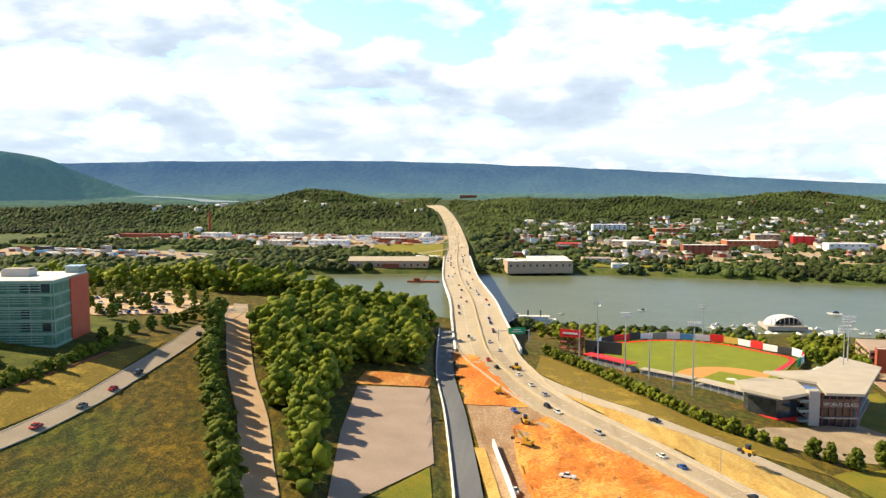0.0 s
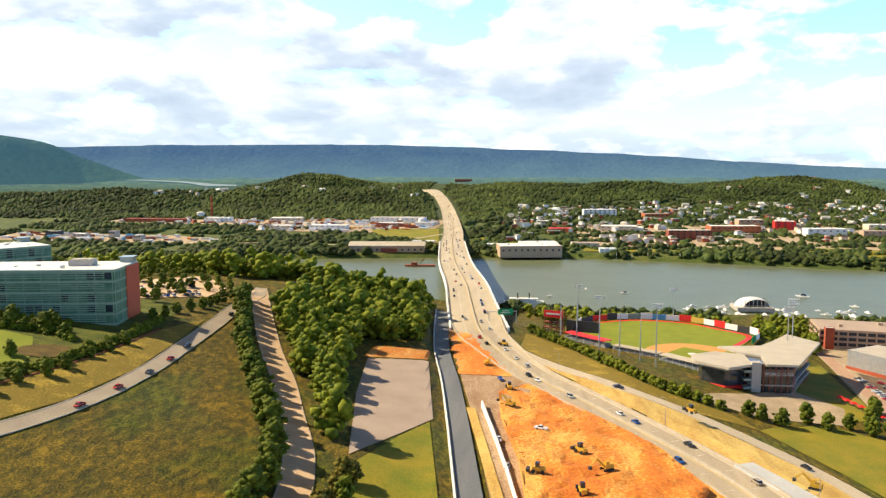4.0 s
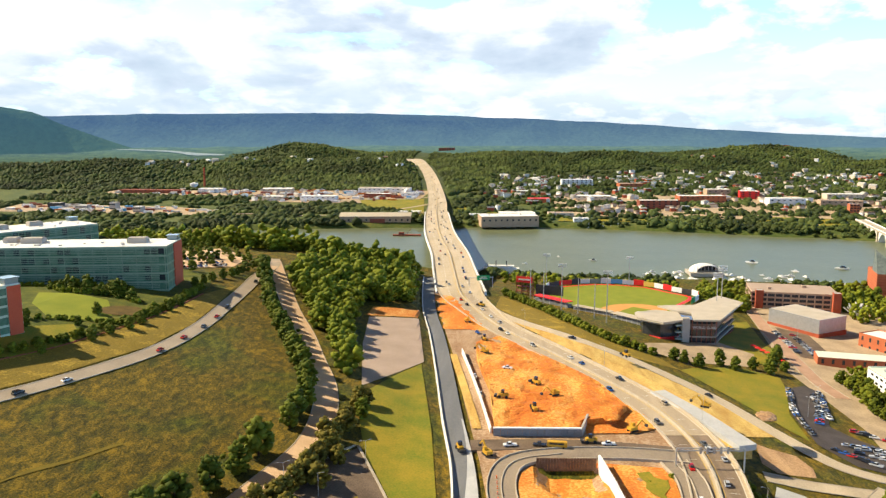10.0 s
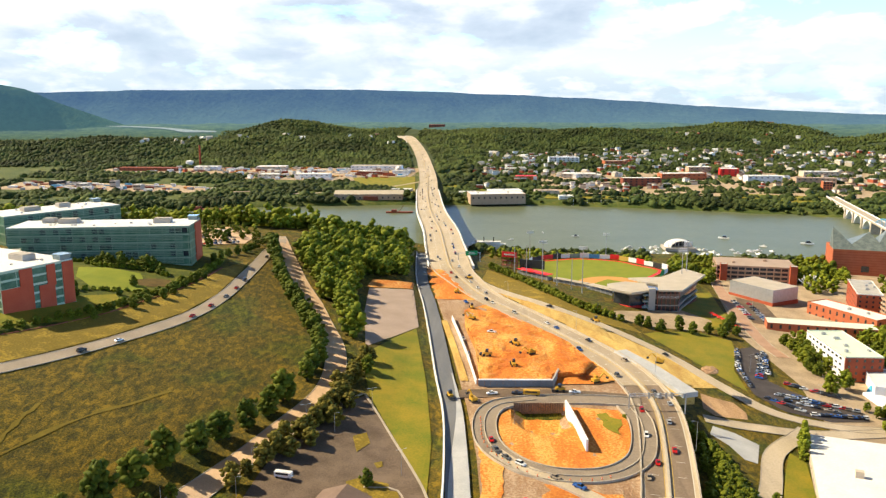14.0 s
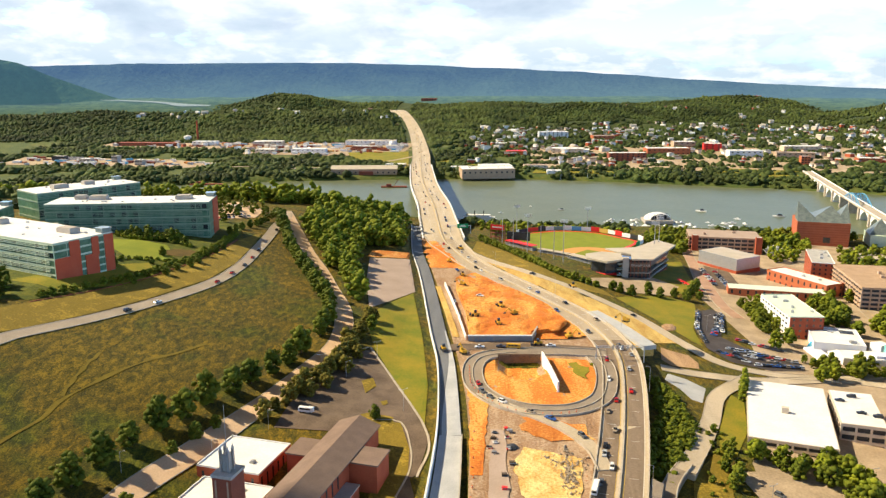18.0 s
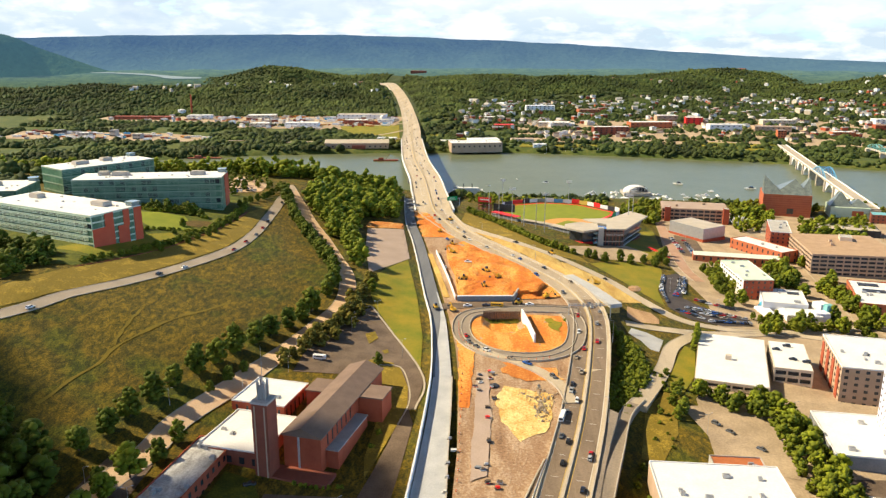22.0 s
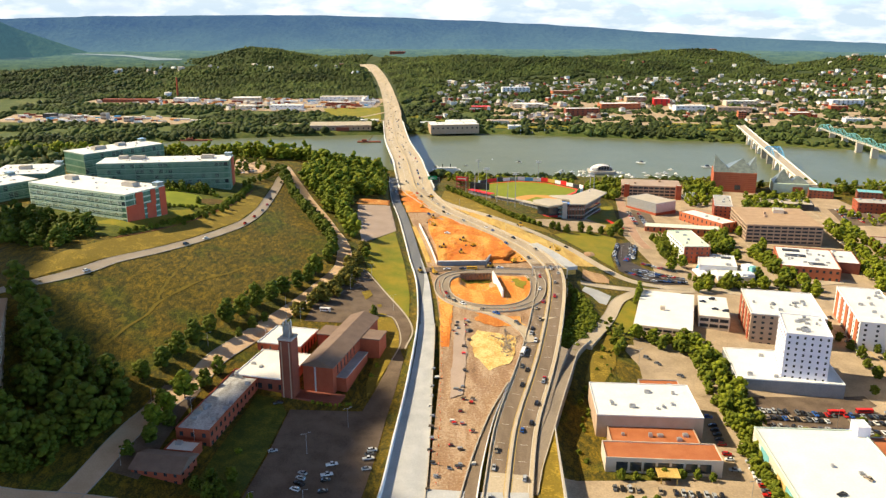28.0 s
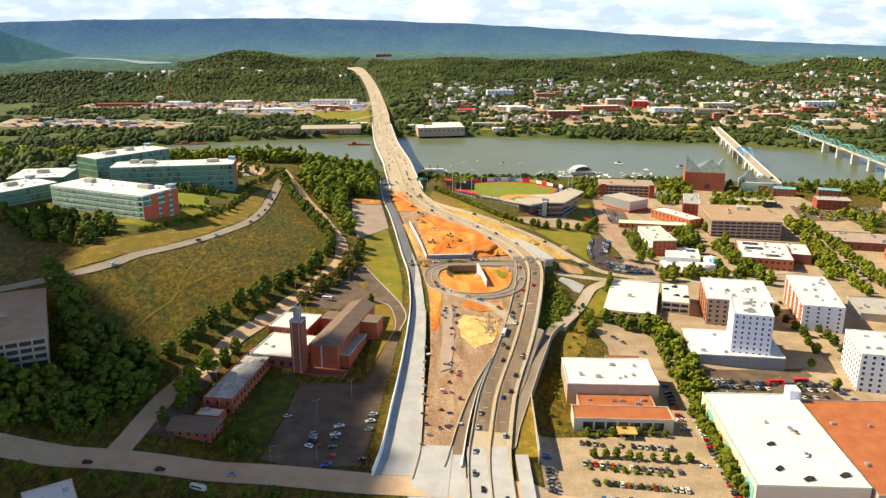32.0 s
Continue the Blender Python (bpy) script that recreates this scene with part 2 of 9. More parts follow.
M = {
    "wild": mat("wild_grass", (0.235, 0.160, 0.016), (0.36, 0.243, 0.027), 9, 1.1, 0.95, 0.8, mid=(0.185, 0.130, 0.013), contrast=0.22),
    "lawn": mat("lawn_grass", (0.135, 0.160, 0.008), (0.29, 0.215, 0.014), 14, 0.8, 0.95, 0.25),
    "campus": mat("campus_grass", (0.045, 0.062, 0.005), (0.15, 0.145, 0.010), 7, 0.9, 0.95, 0.6, mid=(0.078, 0.092, 0.006)),
    "reeds": mat("brown_reeds", (0.07, 0.045, 0.010), (0.15, 0.095, 0.020), 5, 0.7, 0.95, 0.6),
    "fresh_asphalt": mat("fresh_asphalt", (0.050, 0.040, 0.037), (0.092, 0.076, 0.070), 8, 0.5, 0.85, 0.05),
    "field": mat("field_grass", (0.165, 0.200, 0.012), (0.23, 0.25, 0.018), 12, 0.7, 0.95, 0.1),
    "ground": meadow("meadow_ground"),
    "far_ground": mat("far_green_ground", (0.045, 0.070, 0.012), (0.13, 0.135, 0.028), 45, 5, 0.95, 0.3, mid=(0.075, 0.10, 0.018)),
    "city": mat("city_ground", (0.31, 0.232, 0.150), (0.50, 0.375, 0.245), 13, 1.0, 0.9, 0.1),
    "hwy": mat("highway_concrete", (0.40, 0.325, 0.23), (0.56, 0.46, 0.33), 14, 0.8, 0.85, 0.05, mid=(0.48, 0.39, 0.275), streak=(5, 0.15)),
    "hwy_dark": mat("worn_asphalt", (0.20, 0.16, 0.12), (0.30, 0.24, 0.18), 16, 0.8, 0.85, 0.05),
    "new_conc": mat("fresh_concrete", (0.37, 0.37, 0.375), (0.51, 0.505, 0.495), 10, 0.5, 0.75, 0.04),
    "slab_grey": mat("dark_new_slab", (0.115, 0.12, 0.13), (0.19, 0.19, 0.195), 7, 0.6, 0.7, 0.05, streak=(6, 0.1)),
    "grey_conc": mat("grey_concrete", (0.20, 0.21, 0.22), (0.29, 0.29, 0.29), 9, 0.6, 0.8, 0.05),
    "rust": mat("rusty_steel_piles", (0.11, 0.07, 0.045), (0.20, 0.13, 0.08), 2, 0.4, 0.8, 0.2),
    "barrier": mat("barrier_concrete", (0.37, 0.31, 0.235), (0.49, 0.42, 0.33), 4, 0.4, 0.8, 0.05),
    "asphalt": mat("asphalt", (0.095, 0.066, 0.045), (0.190, 0.135, 0.093), 9, 0.5, 0.9, 0.1),
    "lot": mat("pink_gravel", (0.36, 0.27, 0.21), (0.44, 0.33, 0.26), 14, 0.7, 0.95, 0.1),
    "street": mat("street_concrete", (0.53, 0.355, 0.215), (0.66, 0.46, 0.29), 10, 0.6, 0.9, 0.06),
    "hillroad": mat("pale_road", (0.33, 0.265, 0.195), (0.43, 0.345, 0.255), 12, 0.6, 0.9, 0.05),
    "dirt": mat("orange_clay", (0.42, 0.118, 0.018), (0.68, 0.43, 0.14), 13, 1.0, 0.95, 0.8, mid=(0.54, 0.195, 0.036), contrast=0.26, streak=(-28, 0.22)),
    "works": earth("works_ground", ((0.15, 0.092, 0.054), (0.29, 0.165, 0.088), (0.34, 0.215, 0.125), (0.48, 0.345, 0.225), (0.36, 0.130, 0.034)), 8, (3, 0.3)),
    "clay": earth("orange_clay_fill", ((0.34, 0.070, 0.010), (0.55, 0.150, 0.020), (0.60, 0.205, 0.030), (0.72, 0.40, 0.10), (0.46, 0.105, 0.014)), 14, (-32, 0.3)),
    "sand": earth("yellow_sandy_clay", ((0.42, 0.17, 0.04), (0.56, 0.32, 0.085), (0.66, 0.45, 0.16), (0.78, 0.62, 0.26), (0.44, 0.22, 0.08)), 6, (20, 0.6)),
    "dirt_pale": mat("pale_dirt", (0.27, 0.165, 0.09), (0.56, 0.36, 0.19), 9, 0.8, 0.95, 0.8, mid=(0.42, 0.255, 0.13), contrast=0.26, streak=(4, 0.2)),
    "dirt_yellow": mat("yellow_dirt", (0.44, 0.25, 0.06), (0.68, 0.48, 0.15), 6, 0.8, 0.95, 0.6, streak=(-30, 0.25)),
    "infield": mat("infield_clay", (0.55, 0.26, 0.07), (0.60, 0.30, 0.09), 6, 0.5, 0.95),
    "paint": mat("white_road_paint", (0.70, 0.68, 0.62), (0.60, 0.57, 0.50), 2, 0.3, 0.7),
    "paint_y": mat("yellow_road_paint", (0.62, 0.42, 0.08), (0.52, 0.34, 0.06), 2, 0.3, 0.7),
    "brick": mat("red_brick", (0.33, 0.068, 0.030), (0.41, 0.098, 0.045), 5, 0.35, 0.9, 0.15),
    "brick_dark": mat("dark_brick", (0.22, 0.065, 0.04), (0.30, 0.09, 0.05), 5, 0.35, 0.9, 0.15),
    "brick_tan": mat("tan_brick", (0.42, 0.29, 0.19), (0.50, 0.35, 0.24), 5, 0.4, 0.9, 0.1),
    "brick_orange": mat("orange_brick", (0.42, 0.115, 0.05), (0.48, 0.15, 0.065), 5, 0.35, 0.9, 0.1),
    "paver": mat("brick_paving", (0.39, 0.235, 0.155), (0.49, 0.31, 0.21), 6, 0.4, 0.9, 0.1),
    "red": mat("red_panel", (0.52, 0.075, 0.028), (0.58, 0.10, 0.04), 6, 0.5, 0.6),
    "bright_red": mat("bright_red", (0.75, 0.03, 0.025), (0.68, 0.025, 0.02), 3, 0.4, 0.5),
    "white_roof": mat("white_membrane_roof", (0.80, 0.79, 0.76), (0.68, 0.66, 0.62), 11, 1.0, 0.7, 0.03, contrast=0.35),
    "stained_roof": mat("stained_pale_roof", (0.30, 0.28, 0.26), (0.68, 0.66, 0.63), 3.5, 0.8, 0.85, 0.1, contrast=0.3, streak=(-9, 0.4)),
    "grey_roof": mat("grey_gravel_roof", (0.36, 0.34, 0.31), (0.50, 0.47, 0.43), 7, 0.6, 0.9, 0.1),
    "brown_roof": mat("brown_shingle_roof", (0.17, 0.115, 0.085), (0.23, 0.155, 0.115), 5, 0.5, 0.9, 0.1),
    "orange_roof": mat("rust_gravel_roof", (0.36, 0.105, 0.035), (0.46, 0.16, 0.06), 7, 0.6, 0.95, 0.1),
    "tan_roof": mat("tan_gravel_roof", (0.36, 0.235, 0.14), (0.47, 0.32, 0.20), 7, 0.6, 0.95, 0.1),
    "lane": mat("dark_worn_lane", (0.15, 0.108, 0.072), (0.26, 0.19, 0.13), 5, 0.7, 0.85, 0.05, streak=(8, 0.06)),
    "lane_mid": mat("worn_lane", (0.33, 0.262, 0.185), (0.45, 0.36, 0.255), 6, 0.7, 0.85, 0.05, streak=(20, 0.08)),
    "metal_roof": mat("grey_metal_roof", (0.47, 0.40, 0.30), (0.57, 0.49, 0.38), 7, 0.6, 0.6, 0.0, 0.1),
    "green_roof": mat("pale_green_roof", (0.58, 0.66, 0.52), (0.66, 0.72, 0.58), 8, 0.6, 0.6),
    "white_wall": mat("white_stucco", (0.72, 0.70, 0.68), (0.80, 0.78, 0.75), 8, 0.6, 0.85),
    "lilac_wall": mat("cool_white_panel", (0.68, 0.68, 0.76), (0.76, 0.75, 0.82), 8, 0.6, 0.7),
    "concrete": mat("wall_concrete", (0.38, 0.34, 0.29), (0.46, 0.41, 0.35), 6, 0.5, 0.9, 0.08),
    "beige": mat("beige_wall", (0.56, 0.46, 0.35), (0.64, 0.53, 0.41), 7, 0.5, 0.9),
    "steel": mat("galvanised_steel", (0.40, 0.40, 0.40), (0.50, 0.50, 0.50), 2, 0.3, 0.45, 0.0, 0.6),
    "dark": mat("dark_metal_and_shade", (0.03, 0.03, 0.032), (0.05, 0.05, 0.052), 2, 0.3, 0.5),
    "green_glass": mat("teal_glass", (0.045, 0.130, 0.075), (0.145, 0.255, 0.165), 7, 2.2, 0.3, spec=0.3, contrast=0.3),
    "green_panel": mat("pale_teal_panel", (0.46, 0.56, 0.41), (0.57, 0.65, 0.50), 8, 1.0, 0.5, spec=0.2),
    "dim_panel": mat("grey_green_panel", (0.24, 0.315, 0.225), (0.32, 0.40, 0.29), 8, 1.0, 0.5, spec=0.2),
    "glass": mat("dark_window_glass", (0.02, 0.025, 0.03), (0.05, 0.055, 0.06), 6, 2.0, 0.08, spec=0.7),
    "peak_glass": mat("grey_roof_glazing", (0.10, 0.125, 0.12), (0.20, 0.23, 0.21), 5, 1.5, 0.35, spec=0.35),
    "sky_glass": mat("pale_roof_glass", (0.16, 0.22, 0.21), (0.24, 0.30, 0.28), 6, 2.0, 0.15, spec=0.6),
    "sign_green": mat("sign_green", (0.01, 0.30, 0.10), (0.01, 0.26, 0.09), 3, 0.5, 0.4),
    "blue_steel": mat("blue_bridge_paint", (0.10, 0.33, 0.55), (0.14, 0.38, 0.60), 6, 0.6, 0.5),
    "cyan": mat("bright_blue_paint", (0.10, 0.50, 0.75), (0.12, 0.54, 0.78), 4, 0.5, 0.5),
    "teal_steel": mat("teal_bridge_paint", (0.16, 0.42, 0.42), (0.20, 0.46, 0.46), 6, 0.6, 0.5),
    "bark": mat("bark", (0.07, 0.05, 0.035), (0.12, 0.085, 0.06), 1, 0.2, 0.95, 0.4),
    "leaf": foliage("leaves", (0.068, 0.105, 0.005), (0.300, 0.320, 0.018)),
    "leaf_light": foliage("light_leaves", (0.062, 0.095, 0.005), (0.220, 0.232, 0.015)),
    "leaf_olive": foliage("olive_leaves", (0.075, 0.068, 0.008), (0.235, 0.190, 0.026)),
    "path": mat("trodden_path", (0.150, 0.108, 0.008), (0.215, 0.150, 0.012), 4, 0.7, 0.95, 0.2),
    "forest_floor": mat("forest_floor", (0.030, 0.046, 0.012), (0.062, 0.080, 0.020), 40, 6, 1.0),
    "leaf_dark": foliage("dark_leaves", (0.040, 0.066, 0.004), (0.160, 0.180, 0.012)),
    "wood": foliage("woodland_leaves", (0.028, 0.049, 0.012), (0.104, 0.128, 0.028), 110),
    "tyre": mat("tyre_rubber", (0.02, 0.02, 0.02), (0.03, 0.03, 0.03), 1, 0.2, 0.9),
    "carglass": mat("car_glass", (0.02, 0.022, 0.025), (0.03, 0.032, 0.035), 1, 0.3, 0.06, spec=0.7),
    "cat": mat("machine_yellow", (0.60, 0.34, 0.03), (0.52, 0.29, 0.025), 2, 0.4, 0.6),
    "rock": mat("broken_concrete", (0.34, 0.25, 0.16), (0.56, 0.46, 0.33), 1.5, 0.4, 0.95, 0.3, rnd=0.2),
}


# ---- mesh helpers ----
def part(name, bm, material, parent=None, label=""):
    me = bpy.data.meshes.new(name)
    bm.to_mesh(me)
    bm.free()
    me.materials.append(material)
    ob = new(name, me)
    ob.parent = parent
    if label:
        ob["label"] = label
    return ob


def share(name, me, parent, m):
    ob = new(name, me)
    ob.parent = parent
    ob.matrix_local = m
    return ob


def empty(name, m):
    ob = new(name)
    ob.matrix_world = m
    return ob


def boxm(bm, sx, sy, sz, x=0, y=0, z=0, rz=0.0):
    """A box whose base centre lies at x, y, z."""
    mtx = pose(x, y, z + sz / 2, 0, 0, rz) @ Matrix.Diagonal((sx, sy, sz, 1))
    bmesh.ops.create_cube(bm, size=1.0, matrix=mtx)


def cyl(bm, r, h, x=0, y=0, z=0, n=10, r2=None):
    bmesh.ops.create_cone(bm, cap_ends=True, segments=n, radius1=r, radius2=r if r2 is None else r2, depth=h, matrix=Matrix.Translation((x, y, z + h / 2)))


def prism(bm, pts, z0, z1):
    """An upright block over a polygon."""
    lo = [bm.verts.new((x, y, z0)) for x, y in pts]
    hi = [bm.verts.new((x, y, z1)) for x, y in pts]
    k = len(pts)
    for i in range(k):
        bm.faces.new((lo[i], lo[(i + 1) % k], hi[(i + 1) % k], hi[i]))
    bm.faces.new(hi)
    bm.faces.new(lo[::-1])
    bmesh.ops.recalc_face_normals(bm, faces=bm.faces)


def beam(bm, a, b, w):
    """A square bar from a to b."""
    a, b = Vector(a), Vector(b)
    d = b - a
    m = Matrix.Translation((a + b) / 2) @ d.to_track_quat("Z", "Y").to_matrix().to_4x4() @ Matrix.Diagonal((w, w, d.length, 1))
    bmesh.ops.create_cube(bm, size=1.0, matrix=m)


# ---- the lie of the land ----
XN = (-420, -240, -180, -110, -50, 40, 54, 110, 200, 400)
YN = (250, 340, 430, 520, 650, 800, 950, 1100)
ZN = (
    (62, 42, 28, 22, 20, 18, 14, 13, 11, 10),
    (68, 48, 31, 21, 21, 20, 14.6, 14, 11, 10),
    (74, 62, 42, 26, 23, 27, 17, 15, 11, 9),
    (76, 75, 58, 38, 33, 32, 28, 20, 12, 8),
    (78, 76, 65, 48, 37, 34, 31.6, 22, 12, 6),
    (75, 73, 67, 46, 37, 33, 30.8, 22, 13, 6),
    (64, 64, 60, 44, 33, 22, 21.2, 18, 12, 5),
    (26, 26, 24, 18, 10, 5, 4.8, 4, 4, 3),
)
WATER = -4.0


def near_bank(x):
    return float(np.interp(x, (-1400, -800, -200, 0, 200, 460, 900, 1500), (780, 1010, 1160, 1185, 1185, 1150, 1060, 950)))


def far_bank(x):
    return float(np.interp(x, (-1400, -800, -637, -384, -192, 56, 251, 414, 566, 645, 767, 1500), (1150, 1388, 1490, 1575, 1611, 1631, 1590, 1545, 1500, 1450, 1400, 1250)))


def smooth(a, b, v):
    u = min(max((v - a) / (b - a), 0.0), 1.0)
    return u * u * (3 - 2 * u)


def bump_at(x, y, cx, cy, rx, ry, hgt):
    return hgt * math.exp(-(((x - cx) / rx) ** 2) - ((y - cy) / ry) ** 2)


def near_height(x, y):
    i = min(max(int(np.searchsorted(XN, x)) - 1, 0), 8)
    j = min(max(int(np.searchsorted(YN, y)) - 1, 0), 6)
    u = min(max((x - XN[i]) / (XN[i + 1] - XN[i]), 0), 1)
    v = min(max((y - YN[j]) / (YN[j + 1] - YN[j]), 0), 1)
    return (1 - v) * ((1 - u) * ZN[j][i] + u * ZN[j][i + 1]) + v * ((1 - u) * ZN[j + 1][i] + u * ZN[j + 1][i + 1])


def level_field(x, y, z):
    """The ballpark stands on levelled ground."""
    d = math.hypot((x - 86) / 78, (y - 952) / 66)
    return z + (22.4 - z) * smooth(1.15, 0.9, d)


def hw(y):
    """Height of the highway."""
    return float(np.interp(y, (200, 340, 430, 520, 650, 900, 1100, 1600, 1750, 2300, 2600, 2850, 3080, 3200, 3300), (19, 20, 27, 33, 35, 33, 31, 22, 15, 16, 26, 37, 48, 52, 52)))


def far_height(x, y):
    z = 4 + 10 * smooth(1700, 2300, y)
    z += bump_at(x, y, -1300, 2700, 700, 230, 36) + bump_at(x, y, -700, 2700, 400, 210, 34) + bump_at(x, y, -360, 2820, 230, 230, 34)
    z += bump_at(x, y, -915, 3620, 230, 170, 62) + bump_at(x, y, -120, 3350, 200, 300, 44)
    z += bump_at(x, y, 330, 3150, 330, 260, 62) + bump_at(x, y, 820, 3250, 260, 300, 50) + bump_at(x, y, 1420, 3000, 300, 300, 56)
    z += bump_at(x, y, 1080, 3750, 300, 200, 40) + bump_at(x, y, 2100, 3000, 500, 500, 60)
    n = noise.fractal(Vector((x / 320, y / 320, 0.3)), 1.0, 2.0, 4)
    z += n * 20 * smooth(2150, 2800, y) + 34 * smooth(3250, 3800, y)
    # the highway's way through the hills
    d = abs(x - float(np.interp(y, (1640, 1900, 2300, 2600, 2850, 3080, 3210, 3300), (-129, -151, -195, -235, -275, -318, -352, -420))))
    return min(z, z + (hw(y) - 1.5 - z) * smooth(75, 40, d) * smooth(3400, 3290, y))


CUT_Y = (300, 345, 420, 520, 600, 640, 715, 785, 850, 920, 990)
CUT_L = (-36, -31, -27, -25, -30, -37, -47, -57, -68, -77, -84)
CUT_R = (36, 38, 48, 70, 84, 82, 52, 12, -10, -30, -38)


def road_cut(x, y, z):
    """The road works lie in a cutting, level with the highway."""
    if not 300 < y < 1010:
        return z
    a, b = float(np.interp(y, CUT_Y, CUT_L)), float(np.interp(y, CUT_Y, CUT_R))
    k = smooth(a - 4, a + 1, x) * smooth(b + 14, b, x) * smooth(300, 345, y) * smooth(1010, 985, y)
    return min(z, z + (hw(y) - 0.7 - z) * k) - pit(x, y)


def pit(x, y):
    """How deep the ground lies inside the ramp's loop."""
    return 4.2 * smooth(1.0, 0.6, math.hypot((x - 17) / 15, (y - 592) / 24)) * smooth(599, 596.5, y)


def height(x, y):
    nb, fb = near_bank(x), far_bank(x)
    if y <= nb:
        return WATER - 5 + (road_cut(x, y, level_field(x, y, near_height(x, y))) - WATER + 5) * smooth(nb + 4, nb - 45, y)
    if y >= fb:
        return WATER - 5 + (far_height(x, y) - WATER + 5) * smooth(fb - 4, fb + 24, y)
    return WATER - 5


def axis_lines(breaks):
    out = []
    for a, b, step in breaks:
        k = max(1, round((b - a) / step))
        out += [a + (b - a) * i / k for i in range(k)]
    return np.array(out + [breaks[-1][1]])


GX = axis_lines([(-4600, -1600, 150), (-1600, -480, 40), (-480, -116, 8), (-116, 100, 4), (100, 480, 8), (480, 1600, 40), (1600, 4600, 150)])
GY = axis_lines([(-900, 160, 60), (160, 1160, 8), (1160, 1240, 8), (1240, 1560, 32), (1560, 1720, 8), (1720, 4200, 40), (4200, 4700, 60)])
HZ = np.array([[height(float(x), float(y)) for x in GX] for y in GY])


def land(x, y):
    """Height of the ground sheet as it is built."""
    i = min(max(int(np.searchsorted(GX, x, side="right")) - 1, 0), len(GX) - 2)
    j = min(max(int(np.searchsorted(GY, y, side="right")) - 1, 0), len(GY) - 2)
    u, v = (x - GX[i]) / (GX[i + 1] - GX[i]), (y - GY[j]) / (GY[j + 1] - GY[j])
    return float((1 - v) * ((1 - u) * HZ[j, i] + u * HZ[j, i + 1]) + v * ((1 - u) * HZ[j + 1, i] + u * HZ[j + 1, i + 1]))


def build_ground():
    nx, ny = len(GX), len(GY)
    xx, yy = np.meshgrid(GX, GY)
    co = np.stack([xx, yy, HZ], -1).reshape(-1, 3)
    idx = np.arange(nx * ny).reshape(ny, nx)
    faces = np.stack([idx[:-1, :-1], idx[:-1, 1:], idx[1:, 1:], idx[1:, :-1]], -1).reshape(-1, 4)
    me = bpy.data.meshes.new("ground")
    me.from_pydata(co.tolist(), [], faces.tolist())
    me.materials.append(M["ground"])
    me.materials.append(M["far_ground"])
    for p in me.polygons:
        p.use_smooth = True
        p.material_index = int(p.center.y > 1400)
    return tagged(new("ground", me), "grassy ground with bare soil patches reaching the hills", "ground", kind="structure")


build_ground()


def patch(name, pts, material, off=0.25, z=None, label="", kind="structure", category="", cut=8.0):
    """A sheet over a polygon, laid on the ground (or level at z)."""
    bm = bmesh.new()
    bm.faces.new([bm.verts.new((x, y, 0)) for x, y in pts])
    if z is None:
        xs, ys = [p[0] for p in pts], [p[1] for p in pts]
        for lines, ax, lo, hi in ((GX, 0, min(xs), max(xs)), (GY, 1, min(ys), max(ys))):
            for g in lines:
                if lo < g < hi:
                    co, no = (Vector((g, 0, 0)), Vector((1, 0, 0))) if ax == 0 else (Vector((0, g, 0)), Vector((0, 1, 0)))
                    bmesh.ops.bisect_plane(bm, geom=bm.verts[:] + bm.edges[:] + bm.faces[:], plane_co=co, plane_no=no)
    for v in bm.verts:
        v.co.z = land(v.co.x, v.co.y) + off if z is None else z
    bmesh.ops.recalc_face_normals(bm, faces=bm.faces)
    for f in bm.faces:
        if f.normal.z < 0:
            f.normal_flip()
    ob = part(name, bm, material)
    return tagged(ob, label, category or name.split("_")[0], kind=kind)


def densify(pts, step=8.0):
    """A smooth line through the points, cut into short steps."""
    p = [Vector((*q, 0)) if len(q) == 2 else Vector(q) for q in pts]
    p = [p[0] * 2 - p[1], *p, p[-1] * 2 - p[-2]]
    out = []
    for i in range(1, len(p) - 2):
        k = max(2, int((p[i + 1] - p[i]).length / step))
        for s in range(k):
            t = s / k
            a = 2 * p[i] + (p[i + 1] - p[i - 1]) * t + (2 * p[i - 1] - 5 * p[i] + 4 * p[i + 1] - p[i + 2]) * t * t
            out.append((a + (3 * p[i] - p[i - 1] - 3 * p[i + 1] + p[i + 2]) * t**3) / 2)
    return out + [p[-2]]


def sides(line):
    out = []
    for i, q in enumerate(line):
        d = line[min(i + 1, len(line) - 1)] - line[max(i - 1, 0)]
        d.z = 0
        d.normalize()
        out.append(Vector((d.y, -d.x, 0)))
    return out


def ribbon(name, pts, left, right, material, zfn, thick=0.0, step=8.0, parent=None, closed=False):
    """A strip from left to right (metres beside the line); thick: how deep its edges reach down. left, right: numbers or functions of the share of the way."""
    line = densify(pts, step)
    nor = sides(line)
    bm = bmesh.new()
    rows = []
    for i, (q, s) in enumerate(zip(line, nor)):
        u = i / (len(line) - 1)
        a, b = (left(u) if callable(left) else left), (right(u) if callable(right) else right)
        ends = []
        for k in (a, b):
            w = q + s * k
            ends.append(Vector((w.x, w.y, zfn(w.x, w.y))))
        if thick:
            ends = [ends[0] - Vector((0, 0, thick)), *ends, ends[1] - Vector((0, 0, thick))]
        rows.append([bm.verts.new(e) for e in ends])
    for a, b in zip(rows, rows[1:]):
        for k in range(len(a) - 1):
            bm.faces.new((a[k], b[k], b[k + 1], a[k + 1]))
    if thick:
        bm.faces.new(rows[0])
        bm.faces.new(rows[-1][::-1])
    bmesh.ops.recalc_face_normals(bm, faces=bm.faces)
    if not thick:
        for f in bm.faces:
            if f.normal.z < 0:
                f.normal_flip()
    return part(name, bm, material, parent)


def on_land(off):
    return lambda x, y: land(x, y) + off


